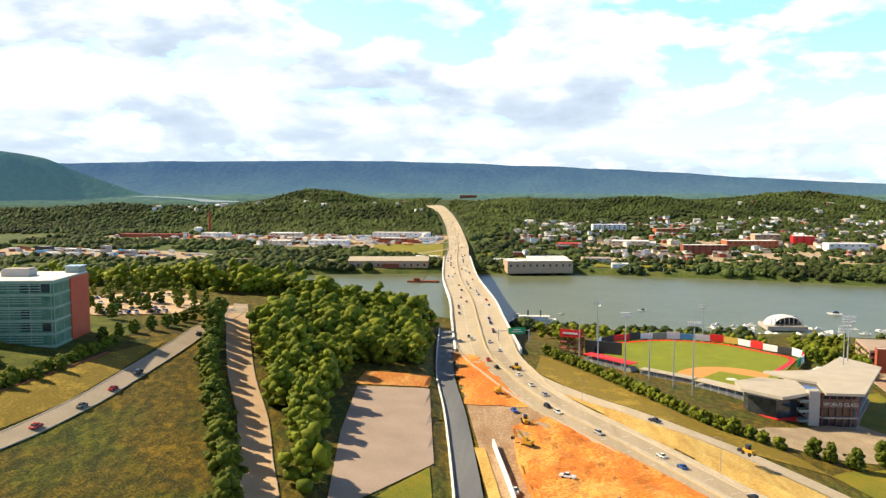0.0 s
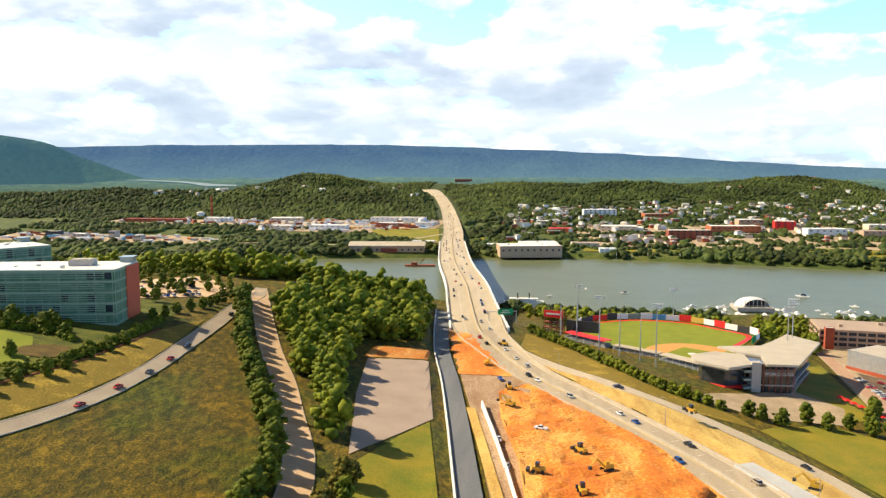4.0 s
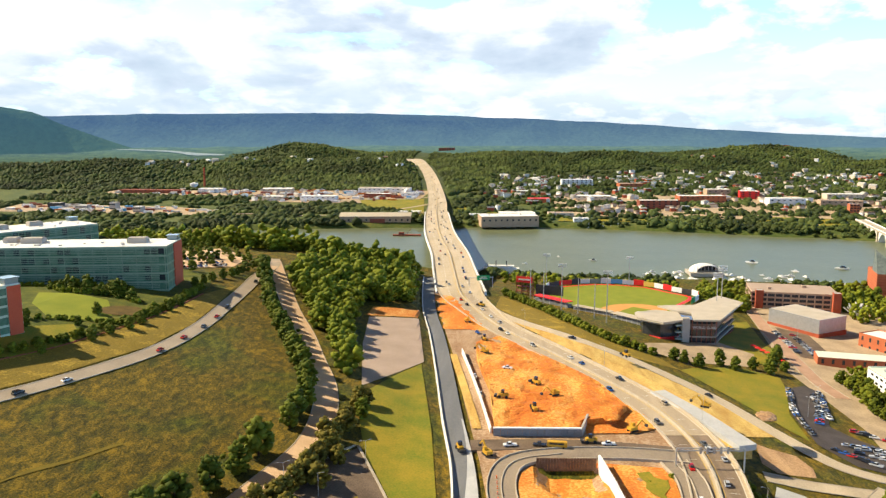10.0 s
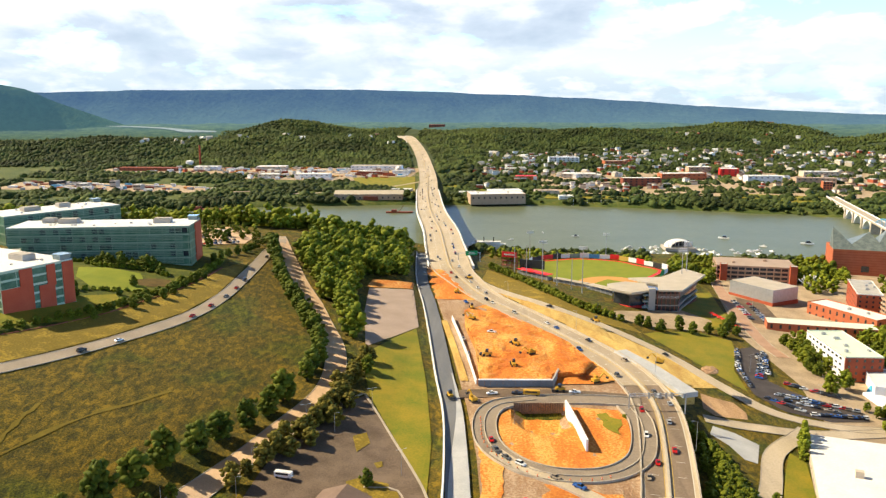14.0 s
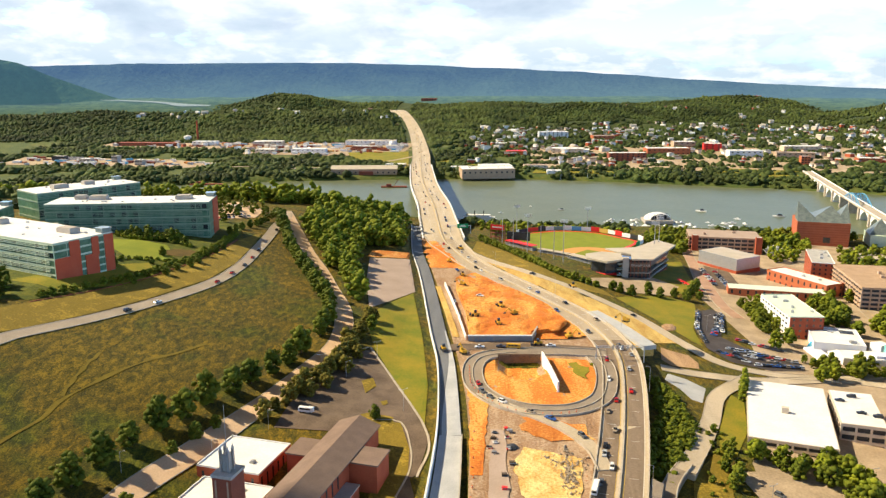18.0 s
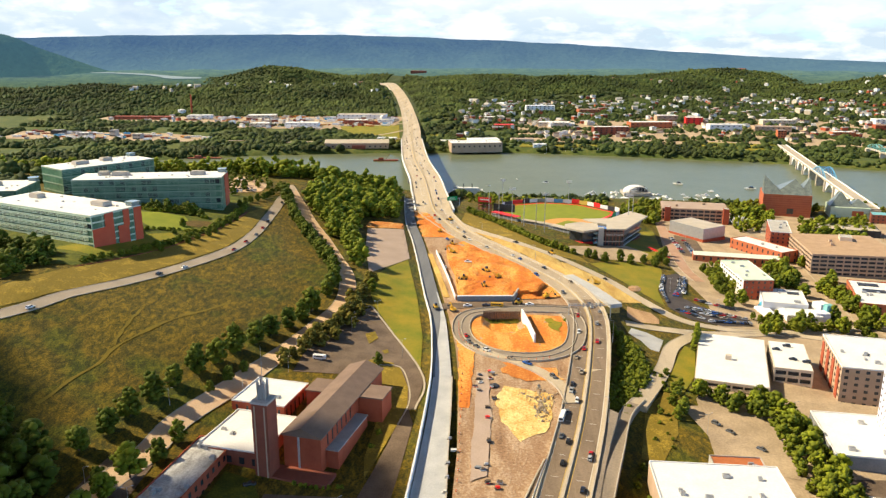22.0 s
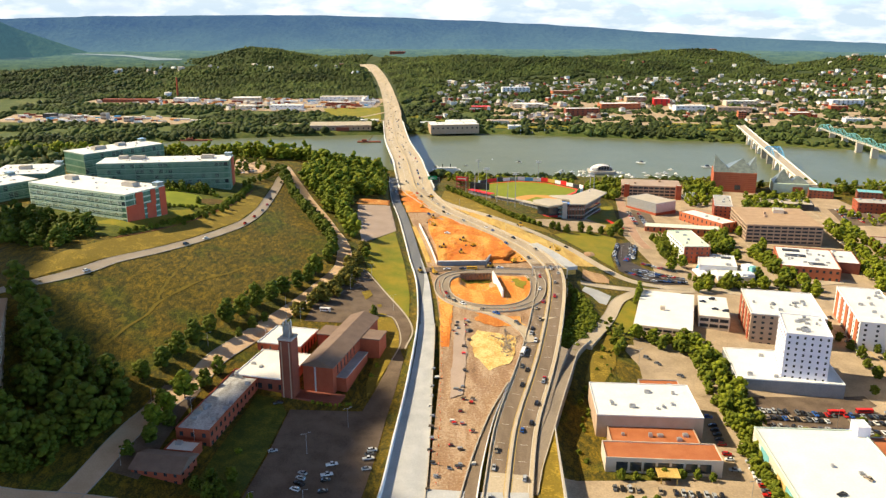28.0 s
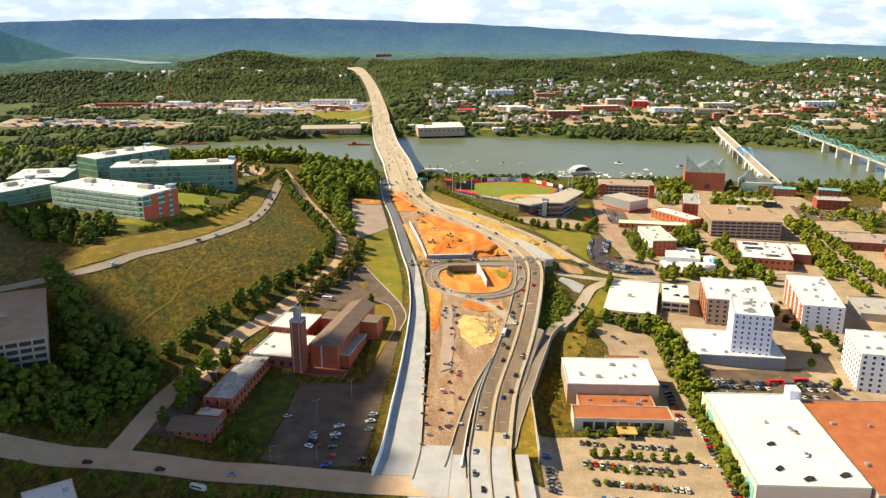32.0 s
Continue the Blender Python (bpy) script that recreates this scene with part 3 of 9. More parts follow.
def on_hw(off):
    return lambda x, y: hw(y) + off


# ---- water ----
bm = bmesh.new()
xs = list(range(-1500, 1501, 50))
rows = [(bm.verts.new((x, near_bank(x) - 30, WATER)), bm.verts.new((x, far_bank(x) + 14, WATER))) for x in xs]
for a, b in zip(rows, rows[1:]):
    bm.faces.new((a[0], b[0], b[1], a[1]))
wm = mat("river_water", (0.112, 0.132, 0.070), (0.142, 0.158, 0.085), 60, 6, 0.35, 0.10, spec=0.10)
tagged(part("water", bm, wm), "calm grey-green river between wooded banks", "river", kind="structure")


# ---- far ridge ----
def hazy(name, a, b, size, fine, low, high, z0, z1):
    """Far woods; the valley's haze is painted on as a glow, varying with height."""
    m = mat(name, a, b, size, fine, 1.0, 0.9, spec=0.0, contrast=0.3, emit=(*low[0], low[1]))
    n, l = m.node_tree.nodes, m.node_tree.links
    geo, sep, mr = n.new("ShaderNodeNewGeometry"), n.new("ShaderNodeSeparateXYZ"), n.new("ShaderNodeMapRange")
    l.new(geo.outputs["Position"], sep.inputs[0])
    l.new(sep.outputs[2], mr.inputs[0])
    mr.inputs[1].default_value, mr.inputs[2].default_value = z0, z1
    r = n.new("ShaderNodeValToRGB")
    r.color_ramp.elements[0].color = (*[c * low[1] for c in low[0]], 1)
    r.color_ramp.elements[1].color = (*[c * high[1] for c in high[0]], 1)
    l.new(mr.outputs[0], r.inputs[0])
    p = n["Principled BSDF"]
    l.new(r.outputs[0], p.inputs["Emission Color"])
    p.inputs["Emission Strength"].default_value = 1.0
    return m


def build_ridge():
    """The long wooded ridge that closes the view, on an arc round the place."""
    prof_x = (-75, -48, -38, -30, -24, -13, -7, -1.6, 6, 11.5, 16, 21, 24, 29, 36, 48, 75)
    prof_z = (205, 215, 225, 234, 247, 255, 248, 231, 204, 173, 149, 128, 118, 106, 85, 70, 60)
    bm = bmesh.new()
    cols = []
    for k in range(301):
        az = -70 + 140 * k / 300
        top = float(np.interp(az, prof_x, prof_z)) + 5 * noise.noise(Vector((az * 0.35, 0, 0))) + 3 * noise.noise(Vector((az * 1.3, 4, 0)))
        col = []
        for s in range(9):
            f = s / 8
            r = 4050 + 600 * f
            fold = 70 * noise.noise(Vector((az * 0.22, f * 1.2, 2))) * math.sin(f * math.pi)
            z = -5 + (top + 5) * (f**0.8 if f < 0.75 else 0.795 + 0.205 * smooth(0.75, 0.95, f))
            rr = r + fold
            col.append(bm.verts.new((rr * math.sin(radians(az)), 120 + rr * math.cos(radians(az)), z)))
        cols.append(col)
    for a, b in zip(cols, cols[1:]):
        for s in range(8):
            f = bm.faces.new((a[s], b[s], b[s + 1], a[s + 1]))
            f.smooth = True
    # blue haze put into the ridge's colour and glow, no air is built
    m = hazy("haze_glow_ridge_woods", (0.018, 0.036, 0.046), (0.042, 0.074, 0.064), 190, 26, ((0.22, 0.40, 0.56), 0.30), ((0.13, 0.28, 0.62), 0.23), 70, 200)
    tagged(part("backdrop_ridge", bm, m), "long wooded ridge on the horizon with painted blue haze", "ridge", kind="structure")
    bm = bmesh.new()
    cols = []
    for k in range(61):
        u = k / 60
        az = -56 + 35 * u
        top = float(np.interp(az, (-56, -42, -33.9, -32.4, -31.2, -30.1, -28.3, -26.7, -25, -21), (300, 285, 273, 258, 240, 198, 150, 108, 68, 5)))
        col = []
        for s in range(7):
            f = s / 6
            r = 3700 + 250 * f + 40 * noise.noise(Vector((az * 0.5, f * 2, 7)))
            col.append(bm.verts.new((r * math.sin(radians(az)), 200 + r * math.cos(radians(az)), -5 + top * smooth(0, 1, f))))
        cols.append(col)
    for a, b in zip(cols, cols[1:]):
        for s in range(6):
            f = bm.faces.new((a[s], b[s], b[s + 1], a[s + 1]))
            f.smooth = True
    # the mountain's haze is likewise a bluish glow of its material
    m = hazy("haze_glow_mountain_woods", (0.028, 0.060, 0.040), (0.060, 0.105, 0.060), 90, 22, ((0.17, 0.36, 0.42), 0.20), ((0.13, 0.30, 0.46), 0.20), 20, 260)
    tagged(part("backdrop_mountain", bm, m), "rounded wooded mountain end with painted blue-green haze", "mountain", kind="structure")


build_ridge()

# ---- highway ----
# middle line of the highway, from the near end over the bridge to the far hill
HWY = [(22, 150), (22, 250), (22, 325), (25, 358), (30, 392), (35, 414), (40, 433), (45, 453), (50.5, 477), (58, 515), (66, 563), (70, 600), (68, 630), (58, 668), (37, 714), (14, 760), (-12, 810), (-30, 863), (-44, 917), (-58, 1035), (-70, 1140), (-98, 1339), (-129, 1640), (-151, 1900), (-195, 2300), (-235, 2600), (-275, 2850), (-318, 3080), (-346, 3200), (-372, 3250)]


def hwy_half(u):
    return 11.0


highway = tagged(empty("highway", pose(0, 0, 0)), "wide divided highway of worn beige concrete with barriers", "highway", kind="structure")


def share_at(y):
    line = densify(HWY, 8)
    return min(range(len(line)), key=lambda i: abs(line[i].y - y)) / (len(line) - 1)


U_OPEN, U_BRIDGE = share_at(780), share_at(960)


def left_edge(u):
    return -10.5 - 8.0 * smooth(U_OPEN, U_BRIDGE, u)


def right_edge(u):
    return 11.0 + 8.0 * smooth(U_OPEN, U_BRIDGE, u)


ribbon("road", HWY, left_edge, right_edge, M["hwy"], on_hw(0.15), 7.0, 8, highway)
ribbon("median_barrier", HWY, -0.45, 0.45, M["barrier"], on_hw(1.0), 0.9, 8, highway)
ribbon("edge_barrier", HWY, lambda u: right_edge(u) - 0.6, right_edge, M["barrier"], on_hw(1.1), 1.0, 8, highway)
ribbon("edge_barrier", HWY, left_edge, lambda u: left_edge(u) + 0.6, M["barrier"], on_hw(1.1), 1.0, 8, highway)
for side in (-1, 1):
    for k in (1.6, 8.9):
        ribbon("edge_line", HWY, side * k - 0.1, side * k + 0.1, M["paint_y" if k < 2 else "paint"], on_hw(0.2), 0, 8, highway)

NEAR = [q for q in HWY if 330 < q[1] < 640]
MIDDLE = [q for q in HWY if 625 < q[1] < 1000]
for a, b in ((-8.7, -1.4), (1.4, 8.7)):
    ribbon("lane_surface", NEAR, a, b, M["lane"], on_hw(0.175), 0, 8, highway)
    ribbon("lane_surface", MIDDLE, a, b, M["lane_mid"], on_hw(0.175), 0, 8, highway)

# ---- new carriageway under construction ----
NEWROAD = [(-24, 318), (-21, 342), (-19, 376), (-17, 420), (-16.5, 470), (-17, 508), (-20, 550), (-24, 594), (-31, 640), (-41, 715), (-51, 785), (-62, 850), (-70, 920), (-76, 985)]
newroad = tagged(empty("new_carriageway", pose(0, 0, 0)), "unopened new concrete carriageway with white side walls", "road", kind="structure")


def nr_l(u):
    return -9.5 + 5.0 * smooth(0.05, 0.4, u)


def nr_r(u):
    return 9.0 - 4.5 * smooth(0.02, 0.24, u)


ribbon("slab", NEWROAD[:6], lambda u: nr_l(u * 0.33), lambda u: nr_r(u * 0.33), M["new_conc"], on_hw(0.3), 4, 8, newroad)
ribbon("slab", NEWROAD[5:], lambda u: nr_l(0.33 + u * 0.67), lambda u: nr_r(0.33 + u * 0.67), M["slab_grey"], on_hw(0.28), 4, 8, newroad)
ribbon("parapet", NEWROAD, lambda u: nr_l(u) - 0.7, nr_l, M["white_wall"], lambda x, y: hw(y) + 1.6 + 2.2 * smooth(620, 500, y), 7.0, 8, newroad)
ribbon("slab_wedge", NEWROAD[5:9], lambda u: -4.0 + 7.6 * smooth(0, 1, u), 4.4, M["new_conc"], on_hw(0.32), 0, 6, newroad)
ribbon("parapet", NEWROAD[:6], lambda u: nr_r(u * 0.33), lambda u: nr_r(u * 0.33) + 0.5, M["barrier"], on_hw(1.0), 1.0, 8, newroad)


# ---- construction ground ----
def sheet(name, pts, material, zfn, label, category, cell=6.0, rough=0.0, kind="structure", skirt=0.0, rim=0.0):
    """A sheet over a polygon at the heights of zfn, cut into cells, with small heaps if rough."""
    pts = ragged(pts, rim) if rim else pts
    bm = bmesh.new()
    bm.faces.new([bm.verts.new((x, y, 0)) for x, y in pts])
    for ax in (0, 1):
        lo, hi = min(p[ax] for p in pts), max(p[ax] for p in pts)
        g = lo + cell
        while g < hi:
            co, no = [0, 0, 0], [0, 0, 0]
            co[ax], no[ax] = g, 1
            bmesh.ops.bisect_plane(bm, geom=bm.verts[:] + bm.edges[:] + bm.faces[:], plane_co=co, plane_no=no)
            g += cell
    for v in bm.verts:
        v.co.z = zfn(v.co.x, v.co.y)
        if rough and not v.is_boundary:
            v.co.z += rough * noise.fractal(Vector((v.co.x / 9, v.co.y / 9, 1.0)), 1.0, 2.0, 3)
    for f in bm.faces:
        f.normal_update()
        if f.normal.z < 0:
            f.normal_flip()
    if skirt:
        edges = [e for e in bm.edges if e.is_boundary]
        new_geo = bmesh.ops.extrude_edge_only(bm, edges=edges)["geom"]
        for v in (g for g in new_geo if isinstance(g, bmesh.types.BMVert)):
            v.co.z -= skirt
        bmesh.ops.recalc_face_normals(bm, faces=bm.faces)
    return tagged(part(name, bm, material), label, category, kind=kind)


def ragged(pts, amp):
    """An uneven rim through the points of an outline."""
    out = []
    for a, b in zip(pts, pts[1:] + pts[:1]):
        d = Vector((b[0] - a[0], b[1] - a[1]))
        k = max(1, int(d.length / 4))
        for i in range(k):
            p = Vector(a) + d * (i / k)
            w = noise.noise(Vector((p.x / 6, p.y / 6, 3.3))) * amp
            out.append((p.x - d.y / d.length * w, p.y + d.x / d.length * w))
    return out


WORKS = [(-8, 440), (-11, 346), (10, 346), (14, 372), (19, 400), (28, 432), (36, 455), (42, 490), (48, 515), (55, 545), (60, 580), (60, 625), (50, 660), (30, 704), (6, 750), (-16, 797), (-36, 850), (-54, 925), (-66, 925), (-55, 850), (-45, 785), (-36, 730), (-27, 660), (-18, 600), (-12, 550), (-9, 508)]
sheet("dirt_cover", WORKS, M["works"], lambda x, y: hw(y) + 0.02 - pit(x, y), "pale churned dirt of the road works", "dirt", 5, 0.25)


def plateau(x, y):
    return hw(y) + 0.4 + 2.6 * smooth(770, 690, y)


sheet("dirt_mound", [(-12, 625), (23, 627), (25, 636), (40, 642), (47, 655), (38, 690), (20, 728), (2, 764), (-12, 785), (-26, 770), (-24, 730), (-16, 680)], M["clay"], plateau, "orange clay fill levelled behind a retaining wall", "dirt", 2.5, 1.3, skirt=4)
sheet("dirt_slope", [(-48, 800), (-20, 800), (-34, 850), (-50, 905), (-62, 905), (-56, 860)], M["clay"], on_hw(0.25), "orange clay beside the carriageway", "dirt", 5, 0.3, rim=4.5)
sheet("dirt_bed", [(-8, 478), (-3, 478), (-2, 500), (-1, 540), (-10, 585), (-13, 585), (-9, 520)], M["clay"], on_hw(0.28), "orange clay strip along the works", "dirt", 4, 0.3, rim=1.5)
sheet("dirt_bed", [(14, 500), (38, 492), (34, 462), (20, 450), (10, 470), (10, 490)], M["sand"], on_hw(0.28), "yellow sandy clay with rubble", "dirt", 4, 0.3, rim=2.2)
sheet("dirt_bed", [(14, 527), (40, 520), (45, 508), (26, 506), (12, 514)], M["dirt"], on_hw(0.3), "orange clay beside the loop ramp", "dirt", 4, 0.3, rim=4.5)
sheet("haul_road", [(-2, 420), (5, 424), (7, 470), (6, 514), (0, 514), (-1, 470)], M["lot"], on_hw(0.42), "old asphalt strip left between dirt", "road", 4, rim=1.2)
ribbon_ob = ribbon("dirt_verge", [(-2, 800), (28, 762), (48, 730), (66, 694), (80, 655), (86, 622)], -7, 7.5, M["dirt_yellow"], lambda x, y: max(land(x, y), hw(y) - 1.5) + 0.15, 5, 6)
tagged(ribbon_ob, "yellow dirt strip beside the highway", "dirt", kind="structure")

sheet("dirt_apron", [(-26, 868), (-2, 822), (24, 772), (48, 728), (70, 684), (82, 650), (116, 664), (98, 706), (61, 754), (32, 781), (-4, 830), (-22, 864)], M["dirt_yellow"], lambda x, y: max(land(x, y) + 0.3, hw(y) - 3.1 - max(0.0, x) * 0.16 if y > 700 else -9), "yellow sandy dirt apron between highway and service road", "dirt", 4, 0.25)
SLIPLANE = [(p[0] - 0.0, p[1]) for p in HWY if 320 < p[1] < 440]
sheet("grass_triangle", [(35.5, 336), (47, 336), (49, 392), (40, 364)], M["wild"], on_hw(0.1), "dry grass triangle between the ramp and its retaining wall", "grass", 3, 0.25, skirt=6)
sheet("gravel_strip", [(41, 388), (46, 412), (51, 433), (57, 457), (63, 480), (67, 476), (59, 450), (54, 432), (49, 412)], M["hwy_dark"], on_hw(0.1), "grey stony strip between highway and ramp", "gravel", 4, 0.25, skirt=5)
lane_ob = tagged(empty("slip_lane", pose(0, 0, 0)), "dark narrow slip lane beside the highway", "ramp", kind="structure")
ribbon("road", SLIPLANE, lambda u: -21.5 + 10.5 * u, lambda u: -14.0 + 3.6 * u, M["lane"], on_hw(0.3), 1.5, 6, lane_ob)
ribbon("kerb", SLIPLANE, lambda u: -22.1 + 10.5 * u, lambda u: -21.5 + 10.5 * u, M["barrier"], on_hw(1.1), 1.5, 6, lane_ob)
ribbon("wall", SLIPLANE, lambda u: -14.0 + 3.6 * u, lambda u: -13.2 + 2.8 * u, M["white_wall"], on_hw(1.5), 1.5, 6, lane_ob)
# loop ramp
LOOP = [(64, 607), (40, 609), (15, 607), (-3, 600), (-9, 584), (-7, 560), (3, 543), (18, 534), (38, 535), (52, 547), (58, 566), (60, 588), (57, 603)]
loop = tagged(empty("loop_ramp", pose(0, 0, 0)), "curved one-way loop ramp of worn concrete", "ramp", kind="structure")
ribbon("road", LOOP, -5, 5, M["hwy_dark"], on_hw(0.5), 1.5, 4, loop)
ribbon("kerb", LOOP, -5.4, -5, M["barrier"], on_hw(1.1), 1.2, 4, loop)
ribbon("kerb", LOOP, 5, 5.4, M["barrier"], on_hw(1.1), 1.2, 4, loop)
ribbon("kerb", LOOP[2:], -0.2, 0.2, M["barrier"], on_hw(0.95), 0.6, 4, loop)
ramp = tagged(empty("slip_ramp", pose(0, 0, 0)), "single-lane ramp that joins the highway", "ramp", kind="structure")
SLIP = [(-4, 552), (6, 539), (20, 528), (34, 515), (43, 500), (46, 484)]
ribbon("road", SLIP, -3, 3, M["hwy"], on_hw(0.62), 1.5, 4, ramp)
ribbon("kerb", SLIP, 3, 3.4, M["barrier"], on_hw(1.2), 1.2, 4, ramp)
crossing = tagged(ribbon("cross_street", [(-22, 613), (5, 616), (32, 616), (62, 612)], -5, 5, M["asphalt"], on_hw(0.35), 1, 5), "dark street crossing the works", "street", kind="structure")
PIT = [(26 + (q.x - 26) * 0.83, 572 + (q.y - 572) * 0.83) for q in densify(LOOP[2:], 6)]
sheet("dirt_pit", PIT, M["clay"], lambda x, y: hw(y) + 0.32 - pit(x, y), "orange clay inside the loop", "dirt", 3, 0.6)
sheet("pit_grass", [(41, 592), (44, 576), (49, 571), (51, 586), (46, 594)], M["lawn"], lambda x, y: hw(y) + 0.6 - pit(x, y), "thin grass growing on the clay inside the loop", "grass", 4, 0.2, rim=2.5)
sheet("dirt_slope", [(26, 628), (48, 630), (57, 636), (54, 652), (48, 664), (41, 664), (41, 644), (27, 639)], M["clay"], on_hw(0.5), "orange clay slope beside the fill", "dirt", 3, 0.6)
sheet("dirt_strip", [(-36, 742), (-30, 706), (-24, 668), (-18, 630), (-22, 630), (-28, 668), (-34, 706), (-40, 742)], M["dirt_yellow"], on_hw(0.45), "yellow sandy strip along the white wall", "dirt", 4, 0.2)


def wall_run(name, pts, z0, top, w, material, label, panels=0.0):
    """A free wall along a line; panels: spacing of upright joints."""
    ob = tagged(empty(name, pose(pts[0][0], pts[0][1], z0)), label, "wall")
    for a, b in zip(pts, pts[1:]):
        d = Vector((b[0] - a[0], b[1] - a[1], 0))
        n = max(1, round(d.length / panels)) if panels else 1
        ang = math.degrees(math.atan2(d.y, d.x))
        for k in range(n):
            bm = bmesh.new()
            boxm(bm, d.length / n - (0.12 if panels else 0), w, top - z0)
            p = part("wall_panel", bm, material, ob)
            c = Vector((a[0], a[1], 0)) + d * ((k + 0.5) / n)
            p.matrix_local = pose(c.x - pts[0][0], c.y - pts[0][1], 0, 0, 0, ang)
    return ob


wall_run("retaining_wall", [(-13, 624), (24, 626)], 33.5, 38.0, 0.9, M["grey_conc"], "grey concrete retaining wall in front of the fill", 3.0)
wall_run("retaining_wall", [(24, 626), (28, 642)], 33.5, 38.6, 0.9, M["concrete"], "pale end of the concrete retaining wall", 3.0)
wall_run("coping", [(-13, 623.6), (24, 625.6)], 38.0, 38.5, 1.3, M["white_wall"], "white coping on the retaining wall")
wall_run("site_wall", [(-33, 745), (-26, 705), (-20, 668), (-14, 626)], 33.5, 37.2, 0.7, M["white_wall"], "long white concrete wall beside the fill")
wall_run("sheet_pile_wall", [(4, 597), (27, 598)], 29.0, 37.2, 0.6, M["rust"], "dark corrugated sheet pile wall inside the loop", 1.1)
wall_run("retaining_wall", [(47.2, 334), (49.6, 396)], 12, 25, 0.6, M["concrete"], "concrete retaining wall above the hall car park", 6.0)
wall_run("free_wall", [(28, 598), (31, 575), (33, 555)], 29.5, 38.8, 0.9, M["white_wall"], "bright white concrete wall standing inside the loop")

# white unfinished bridge deck beside the highway
DECK = [(66, 684), (78, 655), (90, 620)]
tagged(ribbon("new_deck", DECK, -4, 4, M["new_conc"], on_hw(0.9), 2.5, 5), "white unfinished concrete bridge deck", "bridge deck", kind="structure")
# near end: new bridge decks over the cross street
tagged(ribbon("new_deck", [(-4, 346), (-6, 320), (-8, 290)], -9, 9, M["new_conc"], on_hw(0.5), 3, 5), "white new concrete deck at the bridge over the street", "bridge deck", kind="structure")
for a, b in ((-10.4, -0.6), (0.6, 10.4)):
    tagged(ribbon("new_deck", [(22, 345), (22, 320), (22, 250), (22, 160)], a, b, M["new_conc"], on_hw(0.32), 0.2, 8), "pale concrete deck of the highway bridge", "bridge deck", kind="structure")


for a, b in ((-20, -13.6), (11.4, 22)):
    tagged(ribbon("new_deck", [(22, 338), (22, 320), (22, 250), (22, 200)], a, b, M["new_conc"], on_hw(0.34), 2.0, 8), "pale concrete deck of the ramp bridge", "bridge deck", kind="structure")
for a in (-28.5, -24.0, -19.5):
    tagged(ribbon("bridge_girder", [(0, 322), (0, 300), (0, 276)], a, a + 2.2, M["white_wall"], on_hw(0.1), 1.8, 8), "bare white girder of the unfinished bridge", "girder", kind="structure")


# ---- ground covers ----
patch("city_cover", [(104, 200), (470, 200), (470, 1000), (330, 1060), (200, 1030), (186, 930), (162, 780), (168, 690), (158, 620), (136, 560), (114, 515), (104, 420), (96, 330)], M["city"], 0.14, label="pale concrete and paved ground of the town blocks", category="paving")
patch("gravel_lot", [(-95, 790), (-65, 806), (-52, 716), (-62, 693), (-76, 662), (-88, 730)], M["lot"], 0.3, label="empty pinkish gravel lot", category="lot")
patch("clay_strip", [(-97, 792), (-66, 808), (-67, 832), (-97, 818)], M["dirt"], 0.32, label="raw red clay bank at the end of the lot", category="dirt")
patch("lawn", [(-75, 650), (-62, 690), (-53, 712), (-46, 668), (-39, 624), (-31, 560), (-29, 514), (-48, 564), (-63, 599), (-69, 620)], M["lawn"], 0.3, label="mown green lawn beside the new road", category="lawn")
patch("car_park", [(-65, 600), (-48, 563), (-26, 508), (-29, 480), (-38, 470), (-44, 500), (-60, 508), (-94, 506), (-91, 540), (-77, 584)], M["asphalt"], 0.3, label="dark worn asphalt car park behind the church", category="car park")
patch("car_park", [(-90, 333), (-86, 369), (-84, 411), (-47, 412), (-38, 455), (-38, 500), (-29, 466), (-34, 404), (-36, 370), (-40, 327), (-70, 325)], M["asphalt"], 0.3, label="dark asphalt car park in front of the church", category="car park")
patch("lawn", [(-104, 425), (-91, 420), (-85, 408), (-87, 369), (-91, 335), (-113, 340), (-110, 372)], M["campus"], 0.26, label="shaded green lawn between the school wing and the car park", category="lawn")
patch("lawn", [(-51, 519), (-40, 518), (-34, 498), (-33, 482), (-36, 466), (-41, 445), (-46, 425), (-48, 440), (-46, 470), (-49, 500)], M["wild"], 0.40, label="grass strip beside the church", category="lawn")
patch("car_park", [(-160, 350), (-136, 345), (-132, 420), (-150, 418)], M["asphalt"], 0.3, label="small dark car park beside the school", category="car park")
patch("lawn", [(92, 752), (100, 760), (129, 777), (152, 764), (148, 742), (135, 700), (132, 664), (127, 674), (112, 712)], M["lawn"], 0.28, label="mown lawn below the ballpark", category="lawn")
patch("lawn", [(127, 590), (131, 581), (122, 546), (108, 518), (99, 510), (107, 541), (117, 567)], M["lawn"], 0.28, label="bright grass bank beside the white-roofed garage", category="lawn")
patch("junction_paving", [(98, 608), (107, 604), (115, 594), (108, 574), (103, 576), (100, 588), (94, 598)], M["new_conc"], 0.34, label="pale concrete apron at the foot of the ramp", category="paving")
patch("dirt_patch", [(103, 651), (108, 648), (118, 644), (121, 632), (119, 623), (103, 622), (99, 629)], M["dirt_pale"], 0.3, label="bare tan dirt beside the service road", category="dirt")
patch("grass_bank", [(84, 496), (106, 530), (96, 478), (82, 450), (74, 455)], M["wild"], 0.24, label="dry golden grass bank beside the ramp", category="grass")
patch("lawn", [(134, 850), (160, 905), (178, 915), (170, 850), (168, 800), (142, 786)], M["lawn"], 0.28, label="sloping lawn beside the ballpark", category="lawn")
